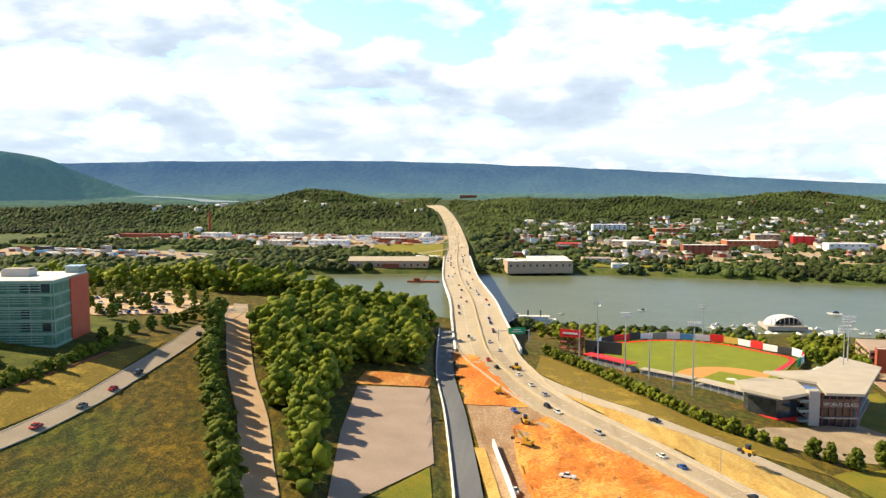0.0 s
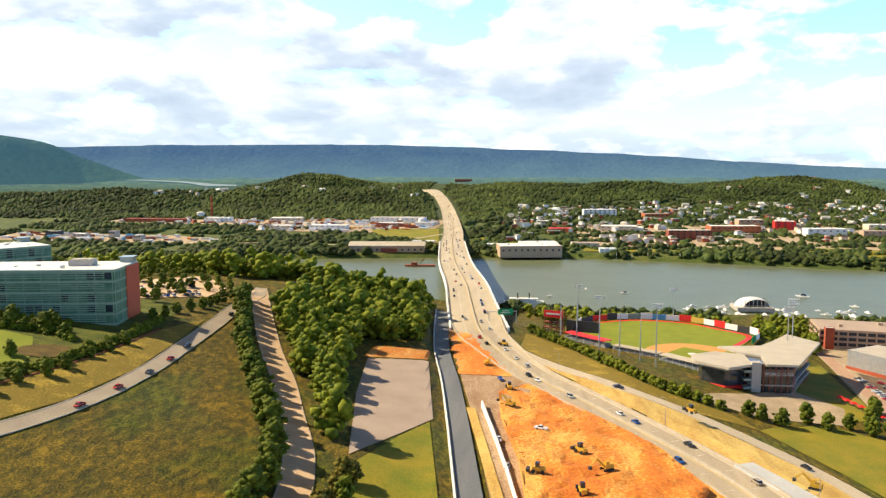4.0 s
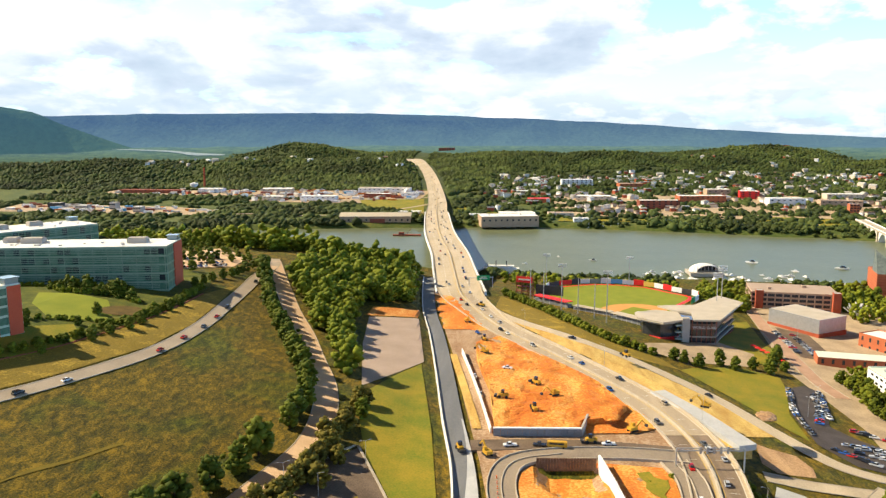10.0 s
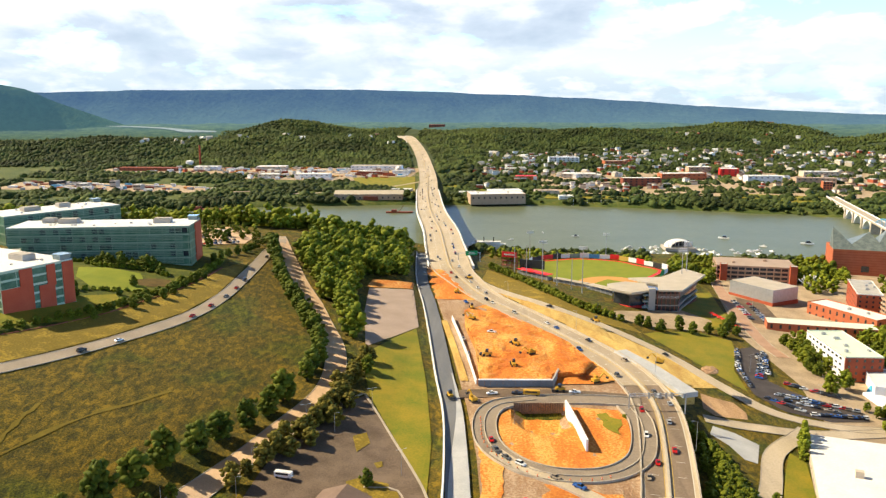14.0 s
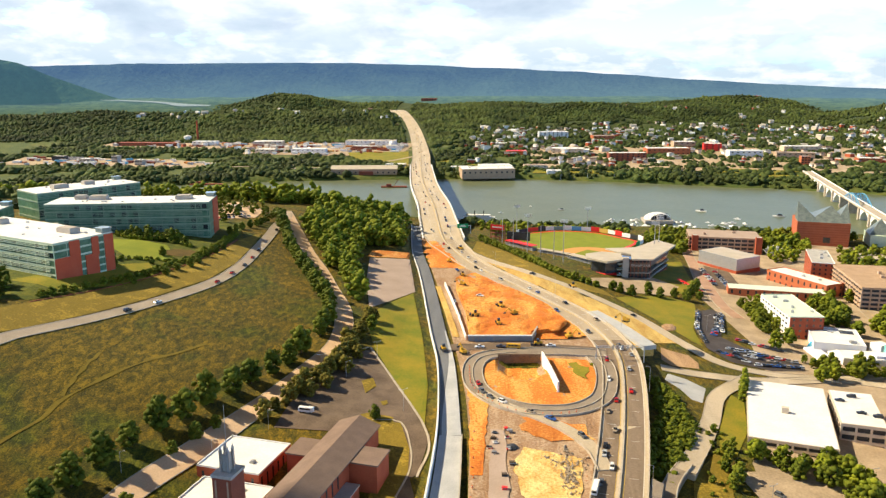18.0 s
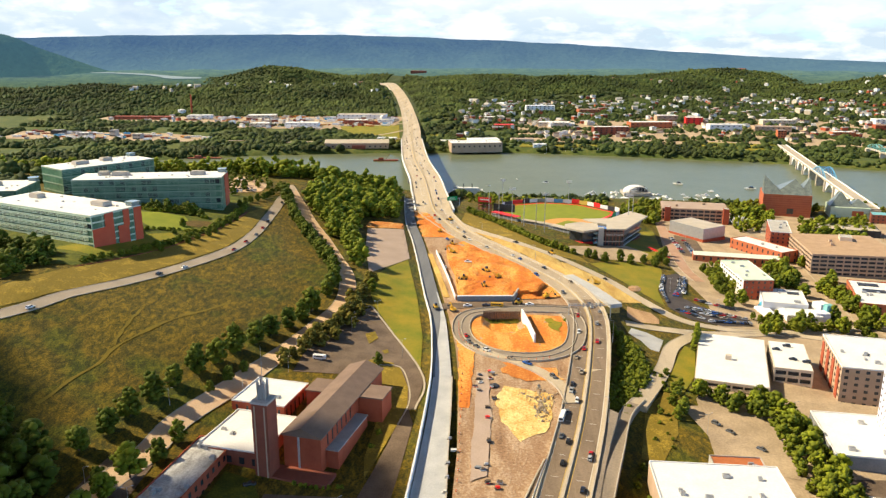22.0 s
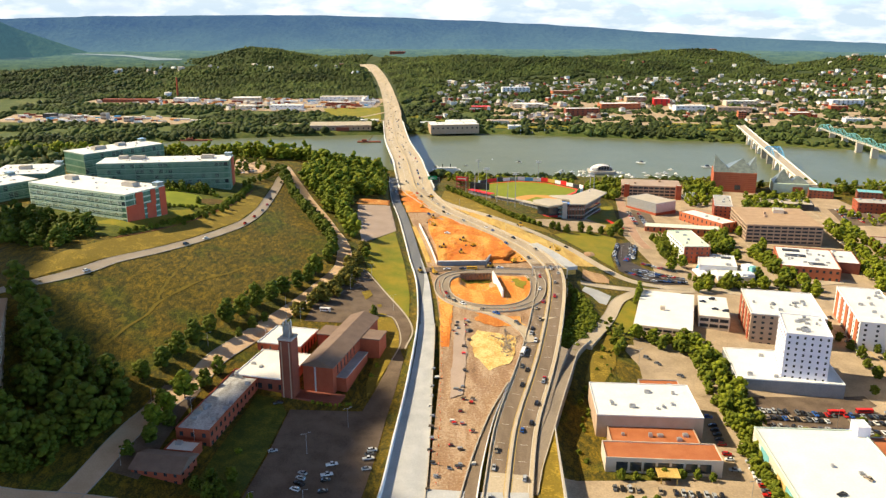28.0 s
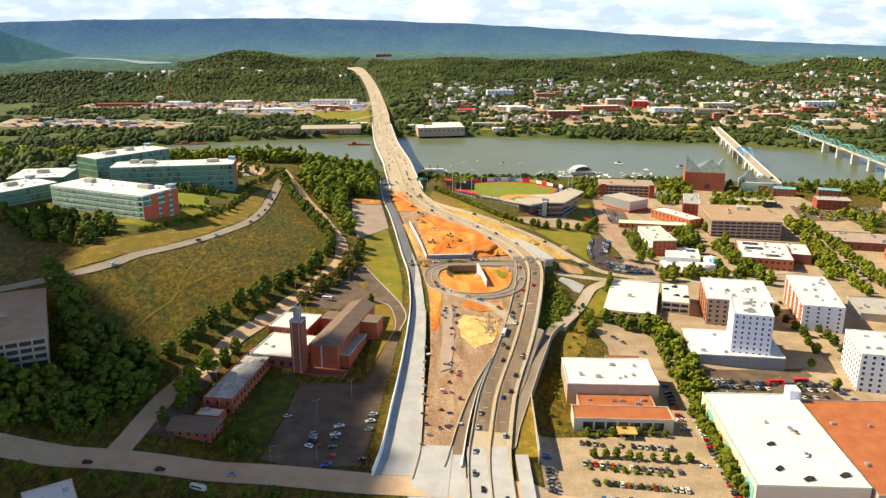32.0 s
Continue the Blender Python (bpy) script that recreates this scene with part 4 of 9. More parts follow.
patch("grass_bank", [(-12, 925), (3, 900), (16, 878), (34, 832), (49, 799), (60, 787), (84, 770), (92, 752), (63, 763), (36, 790), (0, 838), (-16, 872)], M["wild"], 0.26, label="golden grass bank below the ballpark hedge", category="grass")
patch("plaza", [(70, 790), (96, 774), (140, 780), (152, 812), (132, 842), (110, 822), (84, 806)], M["city"], 0.3, label="tan paved forecourt of the ballpark", category="plaza")
patch("car_park", [(149, 744), (162, 754), (168, 742), (156, 706), (150, 688), (158, 674), (172, 661), (188, 653), (186, 641), (164, 634), (143, 641), (134, 661), (136, 700)], M["fresh_asphalt"], 0.34, label="curved dark asphalt car park full of cars", category="car park")
patch("car_park", [(196, 905), (214, 890), (206, 815), (184, 820)], M["asphalt"], 0.34, label="car park beside the brick hall", category="car park")
patch("car_park", [(104, 506), (141, 513), (150, 470), (141, 447), (116, 452)], M["city"], 0.34, label="tan concrete car park on a terrace", category="car park")
patch("car_park", [(49, 362), (140, 366), (146, 300), (47, 296)], M["city"], 0.34, label="busy concrete car park before the annex", category="car park")
patch("car_park", [(160, 450), (232, 456), (240, 400), (166, 398)], M["asphalt"], 0.34, label="crowded car park behind the warehouse", category="car park")
patch("car_park", [(-285, 860), (-224, 800), (-198, 832), (-204, 880), (-240, 925)], M["street"], 0.34, label="campus car park among trees", category="car park")
patch("campus_lawn", [(-234, 562), (-216, 600), (-203, 633), (-192, 679), (-188, 718), (-187, 760), (-200, 800), (-330, 790), (-340, 690), (-330, 600), (-290, 545)], M["campus"], 0.22, label="lush campus grass round the office blocks", category="lawn")
patch("lawn", [(-259, 703), (-240, 704), (-220, 702), (-206, 680), (-202, 666), (-225, 656), (-246, 676)], M["field"], 0.34, label="bright green campus lawn", category="lawn")
patch("pond", [(-205 + 10 * math.cos(a * 0.52) + 3 * math.sin(a * 0.52), 688 + 10 * math.sin(a * 0.52)) for a in range(12)], M["reeds"], 0.5, label="reedy oval basin on the lawn", category="pond")
patch("grass_bank", [(-231, 562), (-213, 600), (-200, 633), (-189, 679), (-185, 718), (-184, 745), (-176, 775), (-171.5, 730), (-169, 690), (-172, 648), (-188, 602), (-204, 564), (-219, 532), (-231, 507), (-248, 483), (-262, 490)], M["wild"], 0.26, label="steep golden grass bank above the hill road", category="grass")
patch("lawn", [(-232, 583), (-206, 612), (-200, 640), (-212, 655), (-226, 640), (-262, 592)], M["lawn"], 0.3, label="campus grass below the office block", category="lawn")

for pts in ([(-64, 558), (-59, 563), (-56, 554), (-60, 545)], [(-60, 522), (-55, 526), (-44, 523), (-43, 517), (-53, 516), (-59, 518)], [(-52, 538), (-49, 540), (-48, 536), (-50, 534)]):
    patch("planting_island", pts, M["wild"], 0.5, label="small kerbed planting island in the car park", category="island")
for pts, w in (([(-66, 601), (-49, 564), (-27, 508), (-29, 478)], 0.5), ([(-53, 519.5), (-40, 518.5), (-33.5, 498), (-32.5, 482), (-36, 465)], 0.35), ([(-92, 541), (-77, 584), (-67, 601)], 0.4)):
    tagged(ribbon("kerb", pts, -w, w, M["barrier"], on_land(0.55), 0.4, 4), "low worn concrete kerb round the car park", "kerb", kind="structure")
patch("car_park", [(433, 942), (484, 941), (465, 862), (415, 862)], M["asphalt"], 0.34, label="town car park behind the office block", category="car park")
patch("car_park", [(508, 933), (549, 932), (510, 861), (488, 875)], M["asphalt"], 0.34, label="dark town car park between the brick halls", category="car park")
# bare paths in the meadow
for pts in ([(-190, 440), (-185, 459), (-180, 478), (-178, 492), (-167, 521), (-156, 544), (-144, 566)], [(-180, 493), (-181, 508), (-181, 530)]):
    tagged(ribbon("meadow_path", pts, lambda u: -0.8 + 0.5 * math.sin(u * 31), lambda u: 0.7 + 0.5 * math.sin(u * 23 + 1), M["path"], on_land(0.2), 0, 3), "faint trodden path through the meadow", "path", kind="structure")


wall_line = densify([(-232, 560), (-214, 598), (-201, 631), (-190, 677), (-186, 716), (-185, 745)], 6)
terrace = tagged(empty("terrace_wall", pose(0, 0, 0)), "low stone terrace wall along the campus edge", "wall", kind="structure")
for a, b in zip(wall_line, wall_line[1:]):
    d = b - a
    bm = bmesh.new()
    boxm(bm, d.length, 0.45, 1.5)
    p = part("wall_segment", bm, M["brick_dark"], terrace)
    p.matrix_local = pose((a.x + b.x) / 2, (a.y + b.y) / 2, land((a.x + b.x) / 2, (a.y + b.y) / 2) - 0.9, 0, 0, math.degrees(math.atan2(d.y, d.x)))


# ---- streets ----
def street(name, pts, half, material, label, zfn=None, kerb=True, lines=None, thick=0.0):
    ob = tagged(empty(name, pose(0, 0, 0)), label, "street", kind="structure")
    z = zfn or on_land(0.36)
    ribbon("road", pts, -half, half, M[material], z, thick, 6, ob)
    if kerb:
        for s in (-1, 1):
            a, b = sorted((s * half, s * (half + 0.35)))
            ribbon("kerb", pts, a, b, M["barrier"], lambda x, y: z(x, y) + 0.14, 0.3, 6, ob)
    if lines:
        ribbon("centre_line", pts, -0.12, 0.12, M[lines], lambda x, y: z(x, y) + 0.03, 0, 6, ob)
    return ob


street("avenue", [(-158, 328), (-151, 380), (-138, 423), (-133, 450), (-120, 482), (-103, 526), (-93, 559), (-84.5, 593), (-85, 624), (-92, 655), (-105, 688), (-119, 724), (-135, 757), (-147, 785), (-165, 830), (-184, 880)], 5.2, "street", "tree-lined street of pale worn concrete")
street("hill_road", [(-340, 428), (-285, 450), (-245, 478), (-227, 503), (-215, 530), (-200, 561), (-184, 598), (-168, 646), (-165, 690), (-167, 730), (-170, 775), (-174, 815), (-178, 862), (-186, 890)], 3.4, "hillroad", "pale road winding up the grassy hill")
street("boulevard", [(-520, 318), (-300, 317), (-200, 319), (-148, 323), (-89, 320), (-38, 313), (40, 306), (120, 290)], 8.0, "street", "wide pale brown boulevard crossing below the highway")
street("service_road", [(-36, 920), (-20, 868), (-3, 834), (34, 785), (63, 758), (99, 711), (118, 669), (136, 637), (165, 628), (198, 632), (230, 625)], 3.8, "hwy", "pale service road below the ballpark", lambda x, y: max(land(x, y) + 0.36, hw(y) - 3 - max(0.0, x) * 0.16 if y > 700 else -9), thick=3)


def ramp_z(x, y):
    f = smooth(420, 540, y)
    return (1 - f) * (hw(y) - 0.2) + f * (land(x, y) + 0.4)


street("ramp_mouth", [(80.5, 496), (93, 522), (106, 552), (117, 582), (127, 597), (136, 607), (146, 619)], 4.0, "hwy", "pale widening mouth of the exit ramp", lambda x, y: ramp_z(x, y) + 0.08, thick=5)
EXIT = [(33.5, 345), (37, 362), (43, 383), (52, 415), (62, 450), (71, 482), (82, 503)]
er = street("exit_ramp", EXIT, 2.9, "hwy_dark", "curving exit ramp with a high side wall", ramp_z, thick=7)
ribbon("parapet", EXIT, 2.8, 3.3, M["barrier"], lambda x, y: ramp_z(x, y) + 1.0, 1.2, 6, er)
street("cross_street", [(96, 616), (123, 614), (154, 616), (210, 636), (262, 650), (330, 668)], 4.2, "hwy", "pale concrete cross street")
street("brick_walk", [(200, 985), (192, 940), (180, 844), (174, 775), (175, 752), (177, 738)], 4.6, "paver", "wide brick-paved walk beside the ballpark")
street("town_street", [(236, 330), (244, 379), (261, 470), (268, 544), (263, 610), (273, 689), (283, 763), (292, 850), (300, 960)], 5.5, "city", "town street between the hotels", lines="paint_y")
street("town_street", [(340, 330), (352, 480), (372, 610), (396, 796), (418, 960)], 5.5, "city", "broad town street lined with trees", lines="paint_y")
street("town_street", [(230, 437), (294, 470), (360, 500), (450, 530)], 4.5, "city", "side street behind the car park")

# ---- river bridge ----
bridge = tagged(empty("river_bridge", pose(0, 0, 0)), "long concrete highway bridge on wide piers", "bridge", kind="structure")
hline = densify(HWY, 8)
for y in (1010, 1100, 1190, 1290, 1390, 1490, 1580, 1660):
    q = min(hline, key=lambda v: abs(v.y - y))
    bm = bmesh.new()
    boxm(bm, 34, 3.0, 2.4, 0, 0, hw(y) - 9.2)
    for k in (-12, 0, 12):
        boxm(bm, 3.2, 2.6, hw(y) - 9 + 10, k, 0, -10)
    p = part("pier", bm, M["concrete"], bridge)
    p.matrix_local = pose(q.x, q.y, 0, 0, 0, 8)
bseg = [q for q in HWY if 900 < q[1] < 1700]
ribbon("parapet", bseg, 19.2, 20.6, M["white_wall"], on_hw(1.6), 3.4, 8, bridge)
ribbon("parapet", bseg, -20.2, -18.8, M["white_wall"], on_hw(1.6), 3.4, 8, bridge)

# ---- buildings ----
MESHES = {}


def window_mesh(w, h, material):
    key = ("window", round(w, 2), round(h, 2), material.name)
    if key not in MESHES:
        bm = bmesh.new()
        boxm(bm, w, 0.24, h, 0, 0, -h / 2)
        me = bpy.data.meshes.new("window")
        bm.to_mesh(me)
        bm.free()
        me.materials.append(material)
        MESHES[key] = me
    return MESHES[key]


def building(name, cx, cy, w, d, z0, z1, rot, wall, roof, label, category="building", floors=0, bays=(0, 0), win=(1.6, 1.7), faces="fl", glass="glass", parapet=0.7, units=0, band=None, seed=0, base_wall=None):
    """A flat-roofed block: wall, roof with parapet, windows, rooftop units. faces: f front, b back, l left, r right."""
    ob = tagged(empty(name, pose(cx, cy, z0, 0, 0, rot)), label, category)
    h = z1 - z0
    bm = bmesh.new()
    boxm(bm, w, d, h + 4, 0, 0, -4)
    part("wall", bm, M[wall], ob)
    bm = bmesh.new()
    boxm(bm, w - 0.8, d - 0.8, 0.12, 0, 0, h)
    part("roof", bm, M[roof], ob)
    if parapet:
        bm = bmesh.new()
        for sx, sy, x, y in ((w + 0.1, 0.4, 0, d / 2 - 0.15), (w + 0.1, 0.4, 0, -d / 2 + 0.15), (0.4, d - 0.5, w / 2 - 0.15, 0), (0.4, d - 0.5, -w / 2 + 0.15, 0)):
            boxm(bm, sx, sy, parapet, x, y, h)
        part("parapet", bm, M[band or wall], ob)
    if base_wall:
        bm = bmesh.new()
        boxm(bm, w + 0.2, d + 0.2, 3.2 + 4, 0, 0, -4)
        part("plinth", bm, M[base_wall], ob)
    if floors:
        fh = h / floors
        me = window_mesh(win[0], win[1], M[glass])
        for f in faces:
            along, n = (w, bays[0]) if f in "fb" else (d, bays[1])
            for k in range(n):
                a = (k + 0.5) / n * along - along / 2
                for s in range(floors):
                    z = (s + 0.55) * fh
                    m = {"f": pose(a, -d / 2, z), "b": pose(a, d / 2, z), "l": pose(-w / 2, a, z, 0, 0, 90), "r": pose(w / 2, a, z, 0, 0, 90)}[f]
                    share("window", me, ob, m)
    rng = random.Random(seed + int(cx * 7 + cy))
    for k in range(units):
        bm = bmesh.new()
        sx, sy, sz = rng.uniform(1.2, 3.2), rng.uniform(1.2, 2.6), rng.uniform(0.8, 1.7)
        x, y = rng.uniform(-0.4, 0.4) * w, rng.uniform(-0.38, 0.38) * d
        boxm(bm, sx, sy, sz, x, y, h + 0.1)
        boxm(bm, sx * 0.7, sy * 0.7, 0.25, x, y, h + 0.1 + sz)
        part("rooftop_unit", bm, M["steel"], ob)
    return ob


def office_block(cx, cy, w, d, z0, z1, rot, floors, label, red_right=True, red_bays=(), boxes=((0.0, 0.0, 10, 6),), panel="dim_panel"):
    """A glass office block: floor bands, mullions, red end bays, roof plant."""
    ob = tagged(empty("office_building", pose(cx, cy, z0, 0, 0, rot)), label, "office building", "campus office blocks")
    h = z1 - z0
    bm = bmesh.new()
    boxm(bm, w, d, h + 6, 0, 0, -6)
    part("wall", bm, M["green_glass"], ob)
    fh = h / floors
    for s in range(floors + 1):
        bm = bmesh.new()
        boxm(bm, w + 0.5, d + 0.5, 1.0 if s < floors else 1.1, 0, 0, s * fh - (0.0 if not s else 0.4 if s < floors else 0.7))
        part("floor_band", bm, M[panel], ob)
    bm = bmesh.new()
    boxm(bm, w + 0.2, d + 0.2, 0.25, 0, 0, h + 0.42)
    part("roof", bm, M["white_roof"], ob)
    rng = random.Random(int(cx))
    for s in range(floors):
        for k in range(int(w / 4)):
            if rng.random() < 0.3:
                share("window", window_mesh(3.2, fh - 1.9, M["glass"]), ob, pose(-w / 2 + 2 + k * 4, -d / 2 - 0.02, (s + 0.55) * fh))
        for j in range(3):
            bm = bmesh.new()
            boxm(bm, w * 0.96, 0.5, 0.34, -w * 0.02, -d / 2 - 0.3, (s + 0.35 + 0.2 * j) * fh)
            part("louvre", bm, M[panel], ob)
    mull = window_mesh(0.25, h, M[panel])
    for k in range(int(w / 8) + 1):
        share("mullion", mull, ob, pose(-w / 2 + k * 8, -d / 2 - 0.12, h / 2))
    for k in range(int(d / 8) + 1):
        share("mullion", mull, ob, pose(w / 2 + 0.12, -d / 2 + k * 8, h / 2, 0, 0, 90))
    if red_right:
        for x0, x1, z, zt in red_bays:
            bm = bmesh.new()
            boxm(bm, 0.8, (x1 - x0) * d, zt * h - z * h, w / 2 + 0.15, ((x0 + x1) / 2 - 0.5) * d, z * h)
            part("red_panel", bm, M["red"], ob, "brick-red cladding panel")
    bm = bmesh.new()
    boxm(bm, 6, 6, h + 3.0, w / 2 - 3.4, d / 2 - 3.2, 0)
    boxm(bm, 7, 7, 0.5, w / 2 - 3.4, d / 2 - 3.2, h + 3.0)
    part("stair_tower", bm, M["sky_glass"], ob, "green glass stair tower with a flat cap")
    for fx, fy, sx, sy in boxes:
        bm = bmesh.new()
        boxm(bm, sx, sy, 2.8, fx * w, fy * d, h + 0.6)
        boxm(bm, sx - 1, sy - 1, 0.4, fx * w, fy * d, h + 3.4)
        part("roof_plant", bm, M["concrete"], ob, "boxy rooftop plant room")
    for k in range(14):
        bm = bmesh.new()
        boxm(bm, rng.uniform(0.8, 1.8), rng.uniform(0.8, 1.6), rng.uniform(0.5, 1.1), rng.uniform(-0.42, 0.42) * w, rng.uniform(-0.35, 0.35) * d, h + 0.6)
        part("roof_vent", bm, M["steel"], ob)
    return ob


office_block(-261, 745, 113, 32, 70, 95.5, 9, 5, "long teal glass office block with a white roof and red end", red_bays=[(0.45, 1.0, 0.0, 1.0)], boxes=((-0.22, 0.1, 12, 7), (0.32, 0.0, 11, 7), (-0.34, 0.2, 8, 6)))
office_block(-277, 637, 104, 38, 73, 94.8, -25.5, 5, "teal glass office block with brick-red end bays on the hill", red_bays=[(0.0, 0.25, 0, 0.62), (0.25, 0.42, 0.0, 1.0), (0.5, 0.72, 0.0, 0.55), (0.62, 0.74, 0.5, 1.0), (0.84, 1.0, 0.0, 1.0)], boxes=((-0.3, 0.1, 9, 6), (0.3, 0.15, 12, 7)), panel="green_panel")
office_block(-338, 815, 85, 36, 64, 95.5, 54, 5, "farther teal glass office block with a round-ended roof", red_bays=[(0.5, 1.0, 0.0, 1.0)], boxes=((-0.2, 0.0, 12, 8), (0.1, 0.1, 9, 6)))
office_block(-378, 664, 62, 40, 66, 90, 58, 4, "teal glass office block half seen at the edge", red_right=False)
office_block(-385, 735, 50, 50, 62, 88, 10, 4, "lower teal glass office block with a broad white roof", red_right=False)
building("link_bridge", -320, 700, 46, 12, 66, 84, 30, "green_glass", "grey_roof", "glazed link between the office blocks", "link building", 0)


def parking_deck(name, cx, cy, w, d, z0, z1, rot, levels, wall, roof, label, units=0):
    """An open parking garage: slabs, upright columns and a solid core coloured dark as the shaded openings between
    them.
    """
    ob = tagged(empty(name, pose(cx, cy, z0, 0, 0, rot)), label, "parking garage")
    h = z1 - z0
    # no inside is built: the box's dark colour stands in for its shade
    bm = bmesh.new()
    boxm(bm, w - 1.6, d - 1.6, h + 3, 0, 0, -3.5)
    part("shade_core", bm, M["dark"], ob)
    fh = h / levels
    for s in range(levels + 1):
        bm = bmesh.new()
        boxm(bm, w, d, 1.5, 0, 0, s * fh - (1.5 if s else 3.5) + 0.6)
        part("deck", bm, M[wall if s < levels else wall], ob)
    bm = bmesh.new()
    boxm(bm, w - 0.8, d - 0.8, 0.1, 0, 0, h + 0.62)
    part("roof", bm, M[roof], ob)
    key = ("col", round(h, 1), wall)
    if key not in MESHES:
        b2 = bmesh.new()
        boxm(b2, 0.9, 0.9, h)
        MESHES[key] = bpy.data.meshes.new("column")
        b2.to_mesh(MESHES[key])
        b2.free()
        MESHES[key].materials.append(M[wall])
    for k in range(int(w / 6) + 1):
        for s in (-1, 1):
            share("column", MESHES[key], ob, pose(-w / 2 + 0.4 + k * (w - 0.8) / int(w / 6), s * (d / 2 - 0.35), 0))
    for k in range(1, int(d / 6)):
        for s in (-1, 1):
            share("column", MESHES[key], ob, pose(s * (w / 2 - 0.35), -d / 2 + k * d / int(d / 6), 0))
    rng = random.Random(int(cx))
    for k in range(units):
        bm = bmesh.new()
        boxm(bm, rng.uniform(2, 4), rng.uniform(2, 4), rng.uniform(1.5, 3), rng.uniform(-0.4, 0.4) * w, rng.uniform(-0.4, 0.4) * d, h + 0.6)
        part("roof_hut", bm, M[wall], ob)
    return ob


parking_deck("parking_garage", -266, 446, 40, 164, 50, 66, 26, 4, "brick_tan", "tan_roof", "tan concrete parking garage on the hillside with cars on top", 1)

# hall and annex
building("store", -166, 281, 20, 24, 26, 33.5, 32, "beige", "white_roof", "low store with a white roof beside the boulevard", "store", units=3)
building("sports_hall", 98, 418, 52, 36, 15, 27.5, -3, "brick_tan", "white_roof", "large hall with a bright white flat roof", "hall", parapet=0.6, units=9, band="white_wall")
building("office_annex", 97, 393, 42, 17, 14, 21.5, -3, "brick_tan", "orange_roof", "low annex with a rust-coloured gravel roof", "office", parapet=0.6, units=5)
annex = building("glass_office", 97, 377, 53, 15, 14, 22.0, -3, "beige", "orange_roof", "low beige office front with a long dark glazed wall", "office", parapet=0.7)
me = window_mesh(5.2, 4.6, M["glass"])
for k in range(7):
    share("window", me, annex, pose(-19 + k * 6.3, -7.5, 4.2))
bm = bmesh.new()
boxm(bm, 10, 9, 0.5, 1, -11.5, 4.0)
for k in (-3.5, 3.5):
    boxm(bm, 0.5, 0.5, 6.0, 1 + k, -15.5, -2.0)
part("awning", bm, M["dirt_yellow"], annex, "pale yellow entrance canopy")
building("storage_shed", 114, 447, 22, 14, 16, 21, -3, "concrete", "orange_roof", "small rust-roofed shed behind the hall", "shed", units=2)
wh = building("warehouse", 170, 349, 51, 92, 12, 24, -3, "beige", "white_roof", "huge warehouse with a gleaming white roof", "warehouse", parapet=0.8, units=2, band="green_roof")
for k, key in enumerate(("teal_steel", "green_panel", "green_roof", "teal_steel", "dirt_yellow", "green_panel", "teal_steel", "green_roof")):
    bm = bmesh.new()
    boxm(bm, 0.25, 10.6, 8.5 - (k % 3), -25.6, -38 + k * 11, 1.2)
    part("mural_panel", bm, M[key], wh, "faded painted wall panel")
building("warehouse", 226, 343, 58, 92, 12, 22.5, -3, "concrete", "orange_roof", "broad warehouse with a rust-coloured roof", "warehouse", parapet=0.6, units=12)
building("roof_house", 196, 392, 6, 8, 22, 29, -3, "lilac_wall", "white_roof", "small white stair house on the warehouse", "stair house", parapet=0.3)

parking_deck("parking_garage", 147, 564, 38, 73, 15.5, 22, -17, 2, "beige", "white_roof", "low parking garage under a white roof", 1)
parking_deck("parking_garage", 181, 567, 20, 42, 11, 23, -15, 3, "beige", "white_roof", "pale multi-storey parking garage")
def bays(ob, w, d, h, n, wide, key):
    """Upright coloured bays along the long left front of a block."""
    for k in range(n):
        bm = bmesh.new()
        boxm(bm, 0.5, wide, h, -w / 2 - 0.2, ((k + 0.5) / n - 0.5) * d, 0.2)
        part("wall_bay", bm, M[key], ob, "red brick bay")


apt = building("apartment_block", 221, 550, 46, 50, 10, 32, -12, "brick_tan", "white_roof", "cream apartment block with a white roof and red bays", "apartment block", 6, (9, 10), (1.9, 1.6), "fl", units=12, band="white_wall")
bays(apt, 46, 50, 19.5, 4, 5.0, "brick")
building("hotel", 203, 476, 24, 33, 11, 46, -15, "lilac_wall", "white_roof", "tall white hotel tower with small square windows", "hotel", 10, (6, 7), (1.1, 1.5), "flr", units=14)
building("hotel_podium", 193, 478, 58, 44, 11, 19.5, -8, "grey_conc", "white_roof", "low hotel podium with dark grey walls and white roof", "hotel podium", units=10, band="white_wall")
inn = building("hotel", 282, 553, 28, 72, 10, 30, -14, "white_wall", "white_roof", "white and terracotta apartment hotel", "hotel", 6, (4, 12), (1.5, 1.5), "fl", units=9)
bays(inn, 28, 72, 18.5, 5, 6.5, "brick_orange")
building("hotel", 272, 440, 34, 40, 10, 35, -14, "white_wall", "white_roof", "white hotel with a purple-grey end wall", "hotel", 7, (7, 8), (1.6, 1.7), "flr", units=8)
building("corner_shop", 332, 560, 26, 40, 8, 15, -14, "concrete", "grey_roof", "low shop with dark solar panels on its roof", "shop", units=5)
building("yellow_block", 352, 520, 30, 40, 8, 22, -14, "dirt_yellow", "white_roof", "yellow brick block with small windows", "building", 4, (6, 7), units=4)
